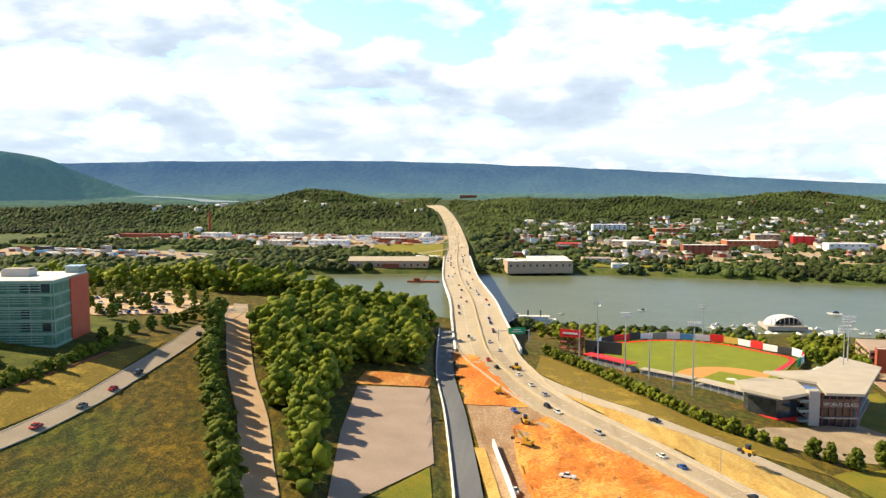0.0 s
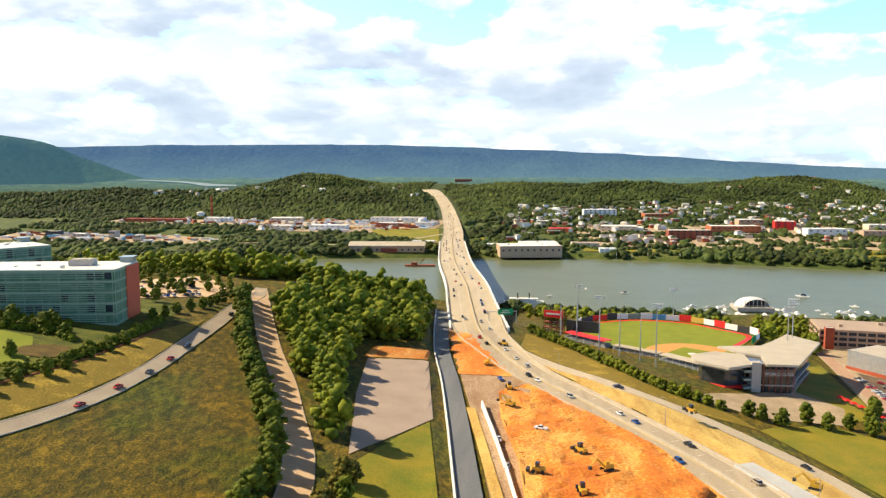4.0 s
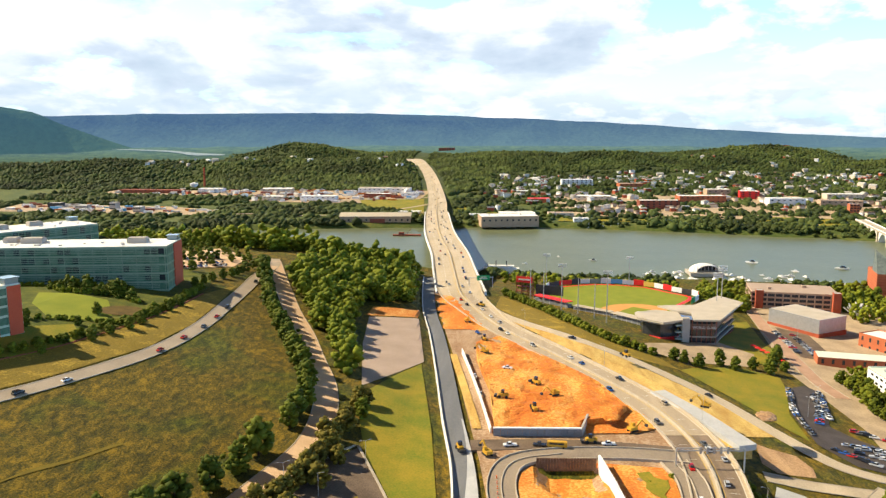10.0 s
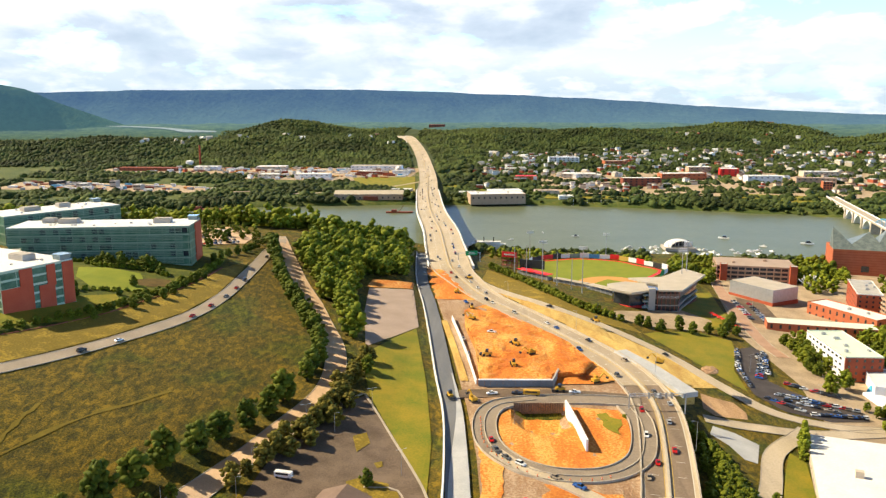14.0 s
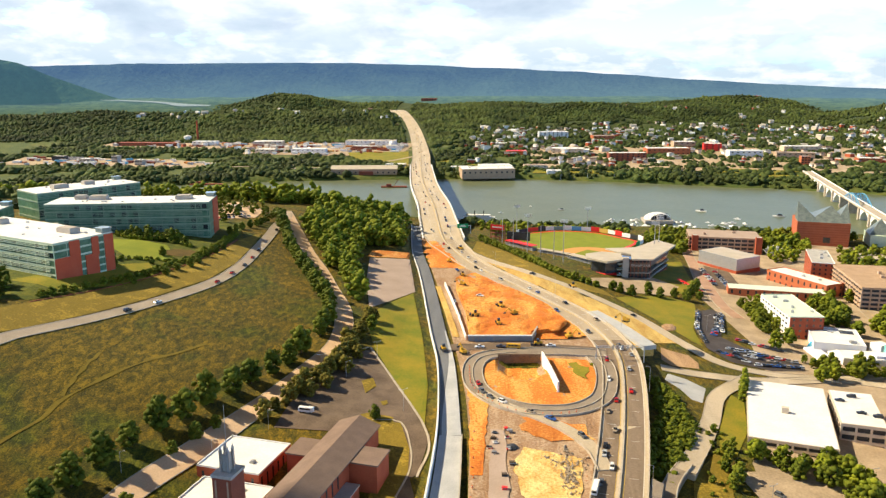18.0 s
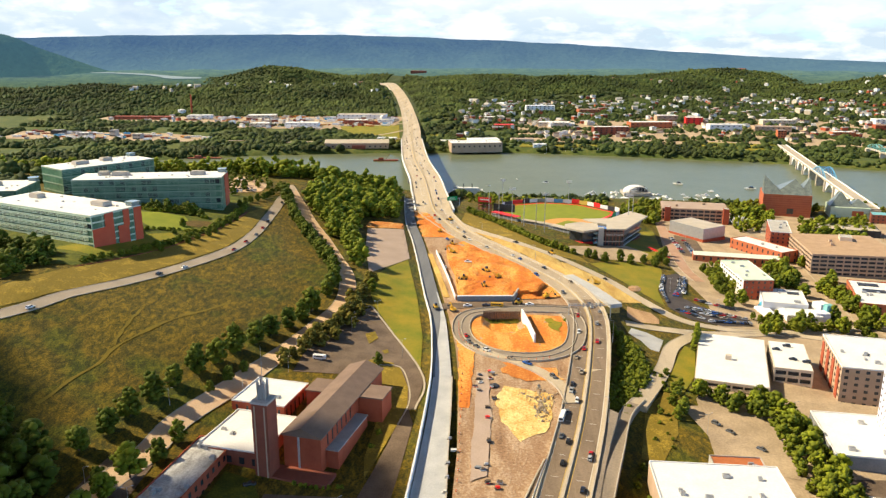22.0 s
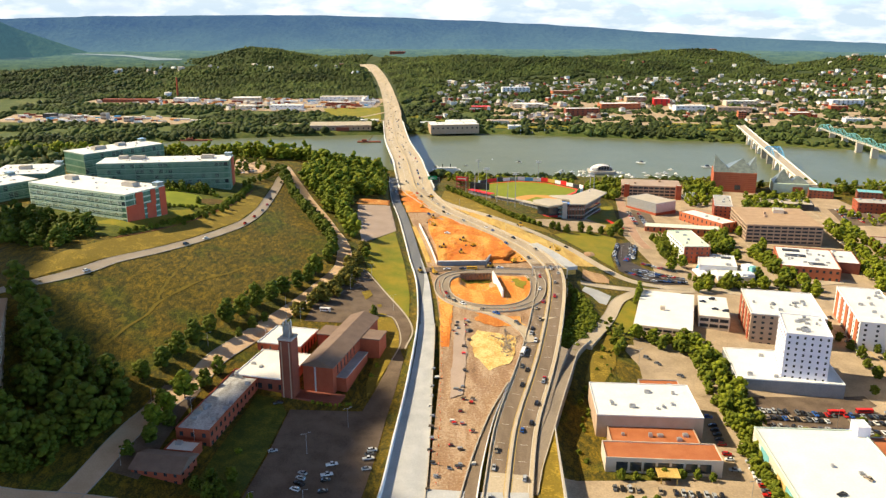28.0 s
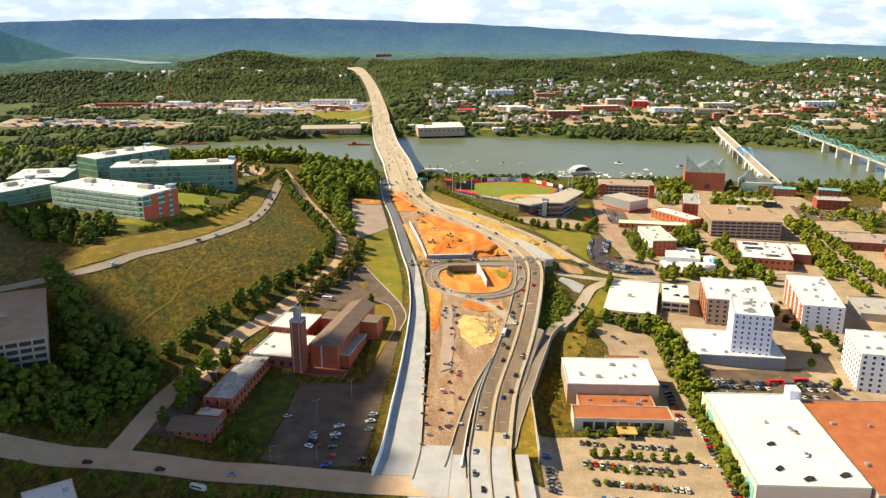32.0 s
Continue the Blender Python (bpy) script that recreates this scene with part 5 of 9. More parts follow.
# museum and schools by the parking
mu = building("museum", 224, 692, 30, 34, 8, 18.5, -14, "white_wall", "white_roof", "white museum of joined boxes with a blue cone", "museum", 0, units=4)
for sx, sy, sz, x, y, rz, key in ((24, 16, 8, 10, -26, 8, "white_wall"), (9, 20, 6, -13, -22, 18, "lilac_wall"), (8, 9, 12, 24, -12, 30, "white_wall"), (10, 8, 9.5, 22, -26, 12, "lilac_wall"), (5, 5, 14, 27, -22, 20, "teal_steel")):
    bm = bmesh.new()
    boxm(bm, sx, sy, sz + 3, x, y, -3, rz)
    boxm(bm, sx - 0.8, sy - 0.8, 0.3, x, y, sz, rz)
    part("wing", bm, M[key], mu)
bm = bmesh.new()
cyl(bm, 4.6, 9.5, -15.5, -9, -1, 16, 0.5)
part("cone_roof", bm, M["cyan"], mu, "bright blue cone")
bm = bmesh.new()
bmesh.ops.create_cone(bm, cap_ends=True, segments=6, radius1=7, radius2=0.3, depth=3, matrix=pose(-1, -22, 7.5))
part("tent_roof", bm, M["white_wall"], mu, "white peaked courtyard tent")
bm = bmesh.new()
boxm(bm, 8, 6, 0.4, 8, 10, 10.6)
part("solar_array", bm, M["dark"], mu, "dark solar array")
for x, y, sx in ((-4, -27, 3), (5, -34.3, 2.4), (12, -34.3, 3)):
    bm = bmesh.new()
    boxm(bm, sx, 0.6, 2.6, x, y, 0)
    part("entrance_panel", bm, M["bright_red"], mu)
bb = building("brick_block", 210, 732, 22, 55, 8, 27, 1, "brick", "green_roof", "tall brick block with a pale striped front", "building", 5, (5, 8), (1.3, 1.6), "fl", units=5, band="green_roof")
bm = bmesh.new()
boxm(bm, 0.4, 54, 18.4, -11.15, 0, 0.3)
part("pale_front", bm, M["white_wall"], bb, "pale panelled long front")
for k in range(5):
    for i in range(9):
        share("window", window_mesh(2.6, 1.3, M["glass"]), bb, pose(-11.35, -22 + i * 5.4, 2.6 + k * 3.6, 0, 0, 90))
sc = tagged(empty("sculpture", pose(277, 955, 9)), "white fan-shaped sculpture of slanting fins", "sculpture")
for k in range(13):
    a = radians(-60 + k * 10)
    bm = bmesh.new()
    beam(bm, (0, 0, 0), (11 * math.sin(a), 3 * math.cos(k * 2.1), 4 + 9 * math.cos(a)), 0.8)
    part("fin", bm, M["white_wall"], sc)
for k in range(7):
    x, y = 156 + k * 1.5, 828 - k * 5.2
    um = tagged(empty("parasol", pose(x, y, land(x, y))), "red square parasol on the ballpark lawn", "parasol", "red parasols")
    bm = bmesh.new()
    bmesh.ops.create_cone(bm, cap_ends=True, segments=4, radius1=2.6, radius2=0.15, depth=0.9, matrix=pose(0, 0, 3.0, 0, 0, 45))
    part("canopy", bm, M["bright_red"], um)
    bm = bmesh.new()
    cyl(bm, 0.08, 3, 0, 0, -0.2, 6)
    part("pole", bm, M["steel"], um)
building("long_hall", 226, 806, 72, 15, 8, 19, -12, "brick_orange", "green_roof", "long low brick hall with a pale green roof", "hall", 2, (12, 2), (1.6, 3), "f", parapet=0)
building("school_hall", 262, 842, 20, 60, 8, 20, 28, "brick_orange", "white_roof", "brick hall with a white roof and tall bays", "hall", 2, (3, 10), (1.5, 3), "fl", units=2)
bx = building("box_hall", 219, 906, 30, 44, 10, 25, 32, "steel", "metal_roof", "pale grey windowless box hall on a brick base", "hall", parapet=0.2)
building("brick_hall", 219, 906, 31, 45, 8, 14.5, 32, "brick", "brick", "red brick base below the grey hall", "hall", parapet=0)
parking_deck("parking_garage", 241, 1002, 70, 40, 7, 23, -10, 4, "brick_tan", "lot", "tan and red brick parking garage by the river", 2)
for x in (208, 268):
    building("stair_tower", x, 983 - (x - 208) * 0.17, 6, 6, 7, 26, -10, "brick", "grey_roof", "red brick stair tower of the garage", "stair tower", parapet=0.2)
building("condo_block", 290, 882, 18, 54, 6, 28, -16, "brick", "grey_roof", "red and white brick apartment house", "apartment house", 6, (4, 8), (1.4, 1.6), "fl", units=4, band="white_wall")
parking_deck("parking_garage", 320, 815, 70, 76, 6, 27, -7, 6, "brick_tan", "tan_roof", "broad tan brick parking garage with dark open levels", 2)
building("roof_house", 330, 832, 10, 12, 27, 31, -18, "beige", "grey_roof", "stair house on the office roof", "stair house", parapet=0.3)
mh = building("market_hall", 303, 700, 46, 60, 7, 19, -16, "brick_orange", "white_roof", "low brick hall with a white roof and skylights", "hall", 2, (9, 10), (2.0, 2.2), "fl", units=14)
for x, y, w, d in ((-10, 20, 14, 7), (-8, 4, 16, 7), (6, -18, 12, 6)):
    bm = bmesh.new()
    boxm(bm, w, d, 0.5, x, y, 12.2)
    part("solar_array", bm, M["dark"], mh, "dark solar array")
building("market_hall", 330, 712, 40, 40, 7, 17, -16, "brick_dark", "white_roof", "lower white-roofed wing of the market hall", "hall", units=8)
building("store", 428, 760, 62, 42, 5, 14, -14, "brick_dark", "lot", "wide brick store with a tan roof", "store", 1, (9, 5), (3, 2.4), "f", units=9)
building("store", 452, 690, 60, 40, 5, 15, -14, "brick_orange", "grey_roof", "brick store with a dark grey roof", "store", 1, (9, 6), (3, 2.6), "fl", units=6)
building("red_hall", 470, 640, 50, 50, 5, 18, -14, "bright_red", "white_roof", "red-framed hall with white walls", "hall", 2, (8, 8), (3, 4), "fl", "sky_glass", units=4)
building("long_shed", 385, 950, 62, 26, 4, 12, -14, "dark", "metal_roof", "long dark low hall with a pale roof", "hall", units=5)
building("brick_house", 480, 930, 40, 26, 4, 17, -14, "brick", "grey_roof", "brick corner house near the river", "building", 3, (7, 4), units=3)
building("brick_house", 560, 905, 50, 26, 4, 14, -14, "brick_tan", "lot", "tan brick house row near the river", "building", 2, (9, 4), units=3)
building("garage_shed", 545, 850, 60, 30, 4, 11, -14, "brick_orange", "white_roof", "low brick shed with white arched bays", "building", 1, (9, 4), (3, 3), units=2)
for x, y in ((455, 1010), (510, 1000)):
    building("river_lodge", x, y, 28, 18, 3, 14, -20, "brick_dark", "teal_steel", "riverside house with a teal roof", "building", 3, (6, 3), parapet=0.2)


# ---- church ----
def gable(bm, w, d, z0, zr, over=0.8, x=0.0, y=0.0):
    """A ridged roof block along y."""
    a, b = w / 2 + over, d / 2 + over
    v = [bm.verts.new((x + p[0], y + p[1], p[2])) for p in ((-a, -b, z0), (a, -b, z0), (a, b, z0), (-a, b, z0), (0, -b, zr), (0, b, zr), (-a, -b, z0 - 0.5), (a, -b, z0 - 0.5), (a, b, z0 - 0.5), (-a, b, z0 - 0.5))]
    for f in ((0, 4, 5, 3), (1, 2, 5, 4), (0, 1, 4), (2, 3, 5), (6, 7, 1, 0), (7, 8, 2, 1), (8, 9, 3, 2), (9, 6, 0, 3), (9, 8, 7, 6)):
        bm.faces.new([v[i] for i in f])
    bmesh.ops.recalc_face_normals(bm, faces=bm.faces)


def build_church():
    ob = tagged(empty("church", pose(-64, 466, 24, 0, 0, -13)), "red brick church with a brown ridged roof and side chapels", "church")
    bm = bmesh.new()
    boxm(bm, 17, 74, 22, 0, 0, -6)
    v = [bm.verts.new(p) for p in ((-8.5, -37, 16), (8.5, -37, 16), (0, -37, 19))]
    bm.faces.new(v)
    part("nave", bm, M["brick"], ob)
    bm = bmesh.new()
    gable(bm, 17, 74, 16, 19.5)
    part("roof", bm, M["brown_roof"], ob)
    bm = bmesh.new()
    boxm(bm, 38, 13, 21, 1, 12, -6)
    part("transept", bm, M["brick"], ob)
    bm = bmesh.new()
    boxm(bm, 39, 14, 0.6, 1, 12, 15)
    part("transept_roof", bm, M["brown_roof"], ob)
    bm = bmesh.new()
    boxm(bm, 6, 34, 14, 11, -15, -6)
    part("aisle", bm, M["brick"], ob)
    bm = bmesh.new()
    boxm(bm, 6.6, 34.6, 0.5, 11, -15, 8)
    part("aisle_roof", bm, M["grey_roof"], ob, "grey flat aisle roof")
    bm = bmesh.new()
    boxm(bm, 0.8, 0.5, 19, -1.5, -37.2, -3)
    part("front_fin", bm, M["grey_roof"], ob, "thin pale fin on the church front")
    for k in range(7):
        share("window", window_mesh(1.1, 8, M["glass"]), ob, pose(-8.55, -32 + k * 5.2, 7, 0, 0, 90))
    for k in range(6):
        share("window", window_mesh(0.9, 5, M["glass"]), ob, pose(8.55, -30 + k * 5, 12, 0, 0, 90))
    bm = bmesh.new()
    boxm(bm, 26, 10, 6.5, 2, -42, -5.5)
    part("terrace", bm, M["brick_dark"], ob, "brick terrace wall before the church")
    tw = tagged(empty("church_tower", pose(-86.5, 427, 22, 0, 0, -13)), "square red brick church tower with a metal lantern", "tower")
    bm = bmesh.new()
    boxm(bm, 7, 8, 38, 0, 0, -3)
    part("shaft", bm, M["brick_dark"], tw)
    for x in (-2.2, 2.2):
        bm = bmesh.new()
        boxm(bm, 0.5, 0.3, 35, x, -4.1, -1)
        part("pilaster", bm, M["brick_tan"], tw)
    bm = bmesh.new()
    boxm(bm, 7.6, 8.6, 1.0, 0, 0, 35)
    part("cap", bm, M["grey_roof"], tw)
    for x, y in ((-1.4, -1.4), (1.4, -1.4), (-1.4, 1.4), (1.4, 1.4)):
        bm = bmesh.new()
        boxm(bm, 0.8, 0.8, 7.5, x, y, 36)
        cyl(bm, 0.5, 1.6, x, y, 43.5, 6, 0.05)
        part("lantern_post", bm, M["steel"], tw)
    bm = bmesh.new()
    boxm(bm, 2.2, 2.2, 6, 0, 0, 36)
    part("lantern_core", bm, M["grey_roof"], tw)
    bm = bmesh.new()
    cyl(bm, 0.16, 17, 0, 0, 42, 6, 0.05)
    part("spire_rod", bm, M["steel"], tw, "thin metal spire")


build_church()
building("parish_hall", -98, 478, 27, 26, 24, 36.5, -13, "brick", "white_roof", "parish hall with a bright white pitched roof", "hall", 1, (5, 6), (1.0, 8), "fr", units=1, band="white_wall")
building("church_link", -100, 447, 30, 34, 23, 32.5, -13, "brick_dark", "white_roof", "low church wing with a white roof", "church wing", 1, (5, 4), (2.4, 3), "f", units=5, band="white_wall")
building("school_wing", -117, 409, 17, 66, 22, 31.5, -9, "brick", "stained_roof", "long brick school wing with a stained pale roof", "school", 2, (3, 14), (1.8, 2.2), "fr", units=12)
building("school_porch", -124, 368, 14, 9, 21, 28, -9, "brick", "white_roof", "small brick porch with a white roof", "school", units=1)
off = building("school_office", -128, 355, 23, 15, 21, 28.5, -9, "brick", "brown_roof", "red brick house with a brown hipped roof", "house", 2, (5, 3), (1.4, 1.8), "fr", parapet=0)
bm = bmesh.new()
gable(bm, 15, 23, 7.5, 10.5, 0.9)
r = part("hip_roof", bm, M["brown_roof"], off)
r.matrix_local = pose(0, 0, 0, 0, 0, 90)
building("garden_pavilion", -137, 436, 12, 9, 26, 29, -9, "beige", "grey_roof", "small flat-roofed pavilion beside the street", "pavilion", parapet=0.3)


# ---- ballpark ----
def build_ballpark():
    fz = 23.0
    pts = [(24, 952), (33, 992), (53, 1007), (78, 1014), (113, 1005), (132, 984), (149, 961), (128, 922), (106, 884), (96, 886), (64, 907), (40, 924)]
    bm = bmesh.new()
    prism(bm, pts, fz - 12, fz)
    tagged(part("playing_field", bm, M["field"]), "green mown baseball outfield grass", "playing field", kind="structure")
    bm = bmesh.new()
    ring = [(93 + 29 * math.cos(radians(a)), 904 + 29 * math.sin(radians(a))) for a in range(25, 176, 8)]
    prism(bm, [(100, 883), *ring], fz, fz + 0.08)
    tagged(part("infield", bm, M["infield"]), "orange clay infield arc", "infield", kind="structure")
    bm = bmesh.new()
    prism(bm, [(99, 887), (112, 907), (92, 922), (77, 903)], fz + 0.08, fz + 0.14)
    tagged(part("infield_grass", bm, M["field"]), "grass square within the infield", "infield", kind="structure")
    bm = bmesh.new()
    cyl(bm, 3, 0.25, 94, 903, fz + 0.14, 16, 2.4)
    tagged(part("pitching_mound", bm, M["paint"]), "round covered pitching mound on the infield", "mound")
    # warning track and outfield wall
    edge = [(38, 926), (25, 953), (34, 991), (54, 1005), (78, 1012), (112, 1003), (130, 983), (146, 960), (126, 924)]
    bm = bmesh.new()
    tr = ribbon("warning_track", edge, -0.5, 3.0, M["bright_red"], lambda x, y: fz + 0.1, 0, 4)
    tagged(tr, "red strip round the outfield", "track", kind="structure")
    cols = ("dark", "white_wall", "sign_green", "white_wall", "dark", "bright_red", "dark", "white_wall", "sky_glass", "white_wall", "blue_steel", "white_wall", "bright_red", "paint_y", "white_wall", "bright_red", "white_wall", "dark", "white_wall", "bright_red", "white_wall", "sign_green")
    line = densify([(21, 952), (30, 994), (51, 1010), (78, 1017), (115, 1008), (135, 986), (152, 963), (140, 935)], 9)
    fence = tagged(empty("outfield_fence", pose(21, 952, fz)), "outfield fence of coloured advertising panels", "fence")
    for k, (a, b) in enumerate(zip(line, line[1:])):
        d = b - a
        bm = bmesh.new()
        boxm(bm, d.length, 0.4, 4.2 if k % 3 else 5.0)
        p = part("panel", bm, M[cols[k % len(cols)]], fence)
        p.matrix_local = pose((a.x + b.x) / 2 - 21, (a.y + b.y) / 2 - 952, 0, 0, 0, math.degrees(math.atan2(d.y, d.x)))
        if k % 4 == 1:
            bm = bmesh.new()
            for i, w in enumerate((4.0, 5.2, 3.0)):
                boxm(bm, w, 0.1, 0.5, 0, -0.26, 3.0 - i * 0.9)
            q = part("lettering_bar", bm, M["dark" if cols[k % len(cols)] == "white_wall" else "paint"], fence)
            q.matrix_local = p.matrix_local.copy()
    # red roofed bullpen and near side seating
    for name, a, b, w, key, hz, lab in (("bullpen_roof", (17, 944), (42, 918), 8, "bright_red", 4.0, "long bright red canvas roof beside the field"), ("seating_bank", (46, 914), (72, 893), 6, "barrier", 2.4, "low seating bank with grey rails"), ("club_deck", (72, 884), (92, 862), 8, "metal_roof", 4.2, "open concession deck with a pale roof")):
        d = Vector((b[0] - a[0], b[1] - a[1], 0))
        ob = tagged(empty(name, pose((a[0] + b[0]) / 2, (a[1] + b[1]) / 2, fz, 0, 0, math.degrees(math.atan2(d.y, d.x)))), lab, "stand")
        bm = bmesh.new()
        boxm(bm, d.length, w, 0.4, 0, 0, hz)
        part("roof", bm, M[key], ob)
        for k in range(7):
            for s in (-1, 1):
                bm = bmesh.new()
                boxm(bm, 0.3, 0.3, hz + 6, -d.length / 2 + 0.5 + k * (d.length - 1) / 6, s * (w / 2 - 0.4), -6)
                part("post", bm, M["steel"], ob)
        bm = bmesh.new()
        boxm(bm, d.length, w * 0.6, hz * 0.5 + 6, 0, 0, -6)
        part("seat_tier", bm, M["grey_conc"], ob)
    # grandstand
    gs = tagged(empty("grandstand", pose(0, 0, 0)), "grey-roofed ballpark grandstand with glass front and brick base", "grandstand")

    def block(name, pts, z0, z1, key, label=""):
        bm = bmesh.new()
        prism(bm, pts, z0, z1)
        return part(name, bm, M[key], gs, label)

    block("pavilion_base", [(84, 846), (84, 836), (95, 826), (108, 831), (109, 846), (98, 852)], 10, 24, "bright_red", "red brick base wall")
    block("pavilion_wall", [(85, 845), (85, 837), (95, 827.5), (107, 832), (108, 845), (98, 851)], 24, 34.5, "glass", "dark glazed pavilion floor")
    block("pavilion_parapet", [(84.5, 845.5), (84.5, 836.5), (95, 827), (107.5, 831.5), (108.5, 845.5), (98, 851.5)], 32.6, 34.7, "concrete")
    block("pavilion_roof", [(81, 847), (80, 833), (95, 819), (110, 828), (111, 850), (96, 856)], 35, 36.4, "metal_roof", "pale grey folded roof")
    block("stair_pylon", [(109, 826), (114, 826.5), (114, 831), (109, 830.5)], 8, 37.6, "concrete", "pale concrete pylon")
    block("front_wall", [(109, 832), (117, 829.5), (131, 830), (138, 845), (157, 880), (148, 894), (128, 868), (110, 858)], 10, 35.9, "glass", "dark glass ballpark front")
    block("front_base", [(108.6, 831.4), (117, 828.9), (131.6, 829.4), (138.8, 844.6), (158, 880), (148, 895), (128, 869), (110, 859)], 6, 17.5, "brick_dark")
    block("front_band", [(108.8, 831.6), (117, 829.1), (131.4, 829.6), (138.6, 844.7), (157.7, 880), (148, 894.6), (128, 868.6), (110, 858.6)], 29.2, 33.2, "brown_roof", "dark brown band with lettering")
    block("roof", [(100, 866), (109, 852), (119, 845), (116, 825), (133, 825), (164, 881), (152, 904), (136, 882), (126, 870)], 36, 37.2, "metal_roof", "broad pale grey metal roof")
    for k in range(6):
        bm = bmesh.new()
        a = Vector((116, 829.0, 0)).lerp(Vector((132, 829.6, 0)), k / 5)
        boxm(bm, 0.45, 0.45, 27, a.x, a.y - 0.2, 9)
        part("column", bm, M["brick_dark"], gs)
    for z in (19.4, 24.2):
        block("floor_slab", [(108.5, 831.3), (117, 828.4), (132, 828.9), (139.3, 844.2), (158.4, 880), (148, 895.4), (128, 869.4), (110, 859.4)], z, z + 0.7, "concrete")
    for k in range(5):
        block("stair_landing", [(104.5, 824.5), (109, 825.5), (109, 830), (104.5, 829)], 14 + k * 4.6, 15.2 + k * 4.6, "sky_glass", "glazed stair landing")
    for k in range(12):
        u = k / 11
        a = Vector((98, 872, 0)).lerp(Vector((122, 878, 0)), min(1, u * 2)) if u < 0.5 else Vector((122, 878, 0)).lerp(Vector((148, 920, 0)), u * 2 - 1)
        bm = bmesh.new()
        boxm(bm, 9, 6, 2 + 9 * (1 - abs(u - 0.5)), a.x, a.y, 20, 20 + 40 * u)
        part("seat_block", bm, M["green_roof" if k % 3 else "sky_glass"], gs, "tier of pale green seats")
    cu = bpy.data.curves.new("lettering", "FONT")
    cu.body, cu.size, cu.extrude, cu.align_x = "WORLD CLASS", 2.3, 0.1, "CENTER"
    cu.materials.append(M["paint"])
    t = new("lettering", cu)
    t.parent = gs
    t.matrix_local = Matrix.Translation((124, 828.9, 30.2)) @ pose(0, -0.3, 0, 90, 0, 0)
    t["label"] = "white letters on the ballpark front"
    # floodlight poles
    for x, y, h, n in ((22, 928, 30, 0), (34, 895, 36, 2), (45, 880, 28, 0), (56, 870, 26, 0), (63, 856, 38, 2), (28, 1004, 34, 2), (104, 1022, 34, 2), (146, 884, 42, 3), (152, 894, 46, 3), (12, 945, 26, 0)):
        z = land(x, y)
        ob = tagged(empty("floodlight_pole", pose(x, y, z)), "tall ballpark light pole with banks of lamps" if n else "tall bare ballpark pole", "light pole", "ballpark poles")
        bm = bmesh.new()
        cyl(bm, 0.45, h, 0, 0, -0.5, 8, 0.25)
        part("pole", bm, M["steel"], ob)
        for k in range(n):
            bm = bmesh.new()
            boxm(bm, 6.5, 0.4, 0.5, 0, 0, h - 1.0 - k * 1.5)
            for i in range(7):
                boxm(bm, 0.7, 0.6, 0.8, -2.9 + i * 0.97, -0.2, h - 1.2 - k * 1.5)
            part("lamp_bank", bm, M["white_wall"], ob)
    sb = tagged(empty("scoreboard", pose(8, 962, 24, 0, 0, -20)), "scoreboard tower with a red sign and steel frame", "scoreboard")
    bm = bmesh.new()
    for x in (-7, -2.5, 2.5, 7):
        for y in (-2, 2):
            boxm(bm, 0.5, 0.5, 20, x, y, -4)
    for z in (2, 6, 10):
        boxm(bm, 15, 4.5, 0.4, 0, 0, z)
    part("frame", bm, M["brick_dark"], sb)
    bm = bmesh.new()
    boxm(bm, 14, 0.6, 5, 0, -2.6, 10)
    part("sign", bm, M["bright_red"], sb, "red sign with pale bars")
    bm = bmesh.new()
    boxm(bm, 10, 0.2, 1.2, 0, -3.0, 12)
    part("sign_bar", bm, M["paint"], sb)
    bm = bmesh.new()
    boxm(bm, 24, 1, 9, 19, 8, -2)
    part("screen", bm, M["dark"], sb, "dark screen wall")


build_ballpark()


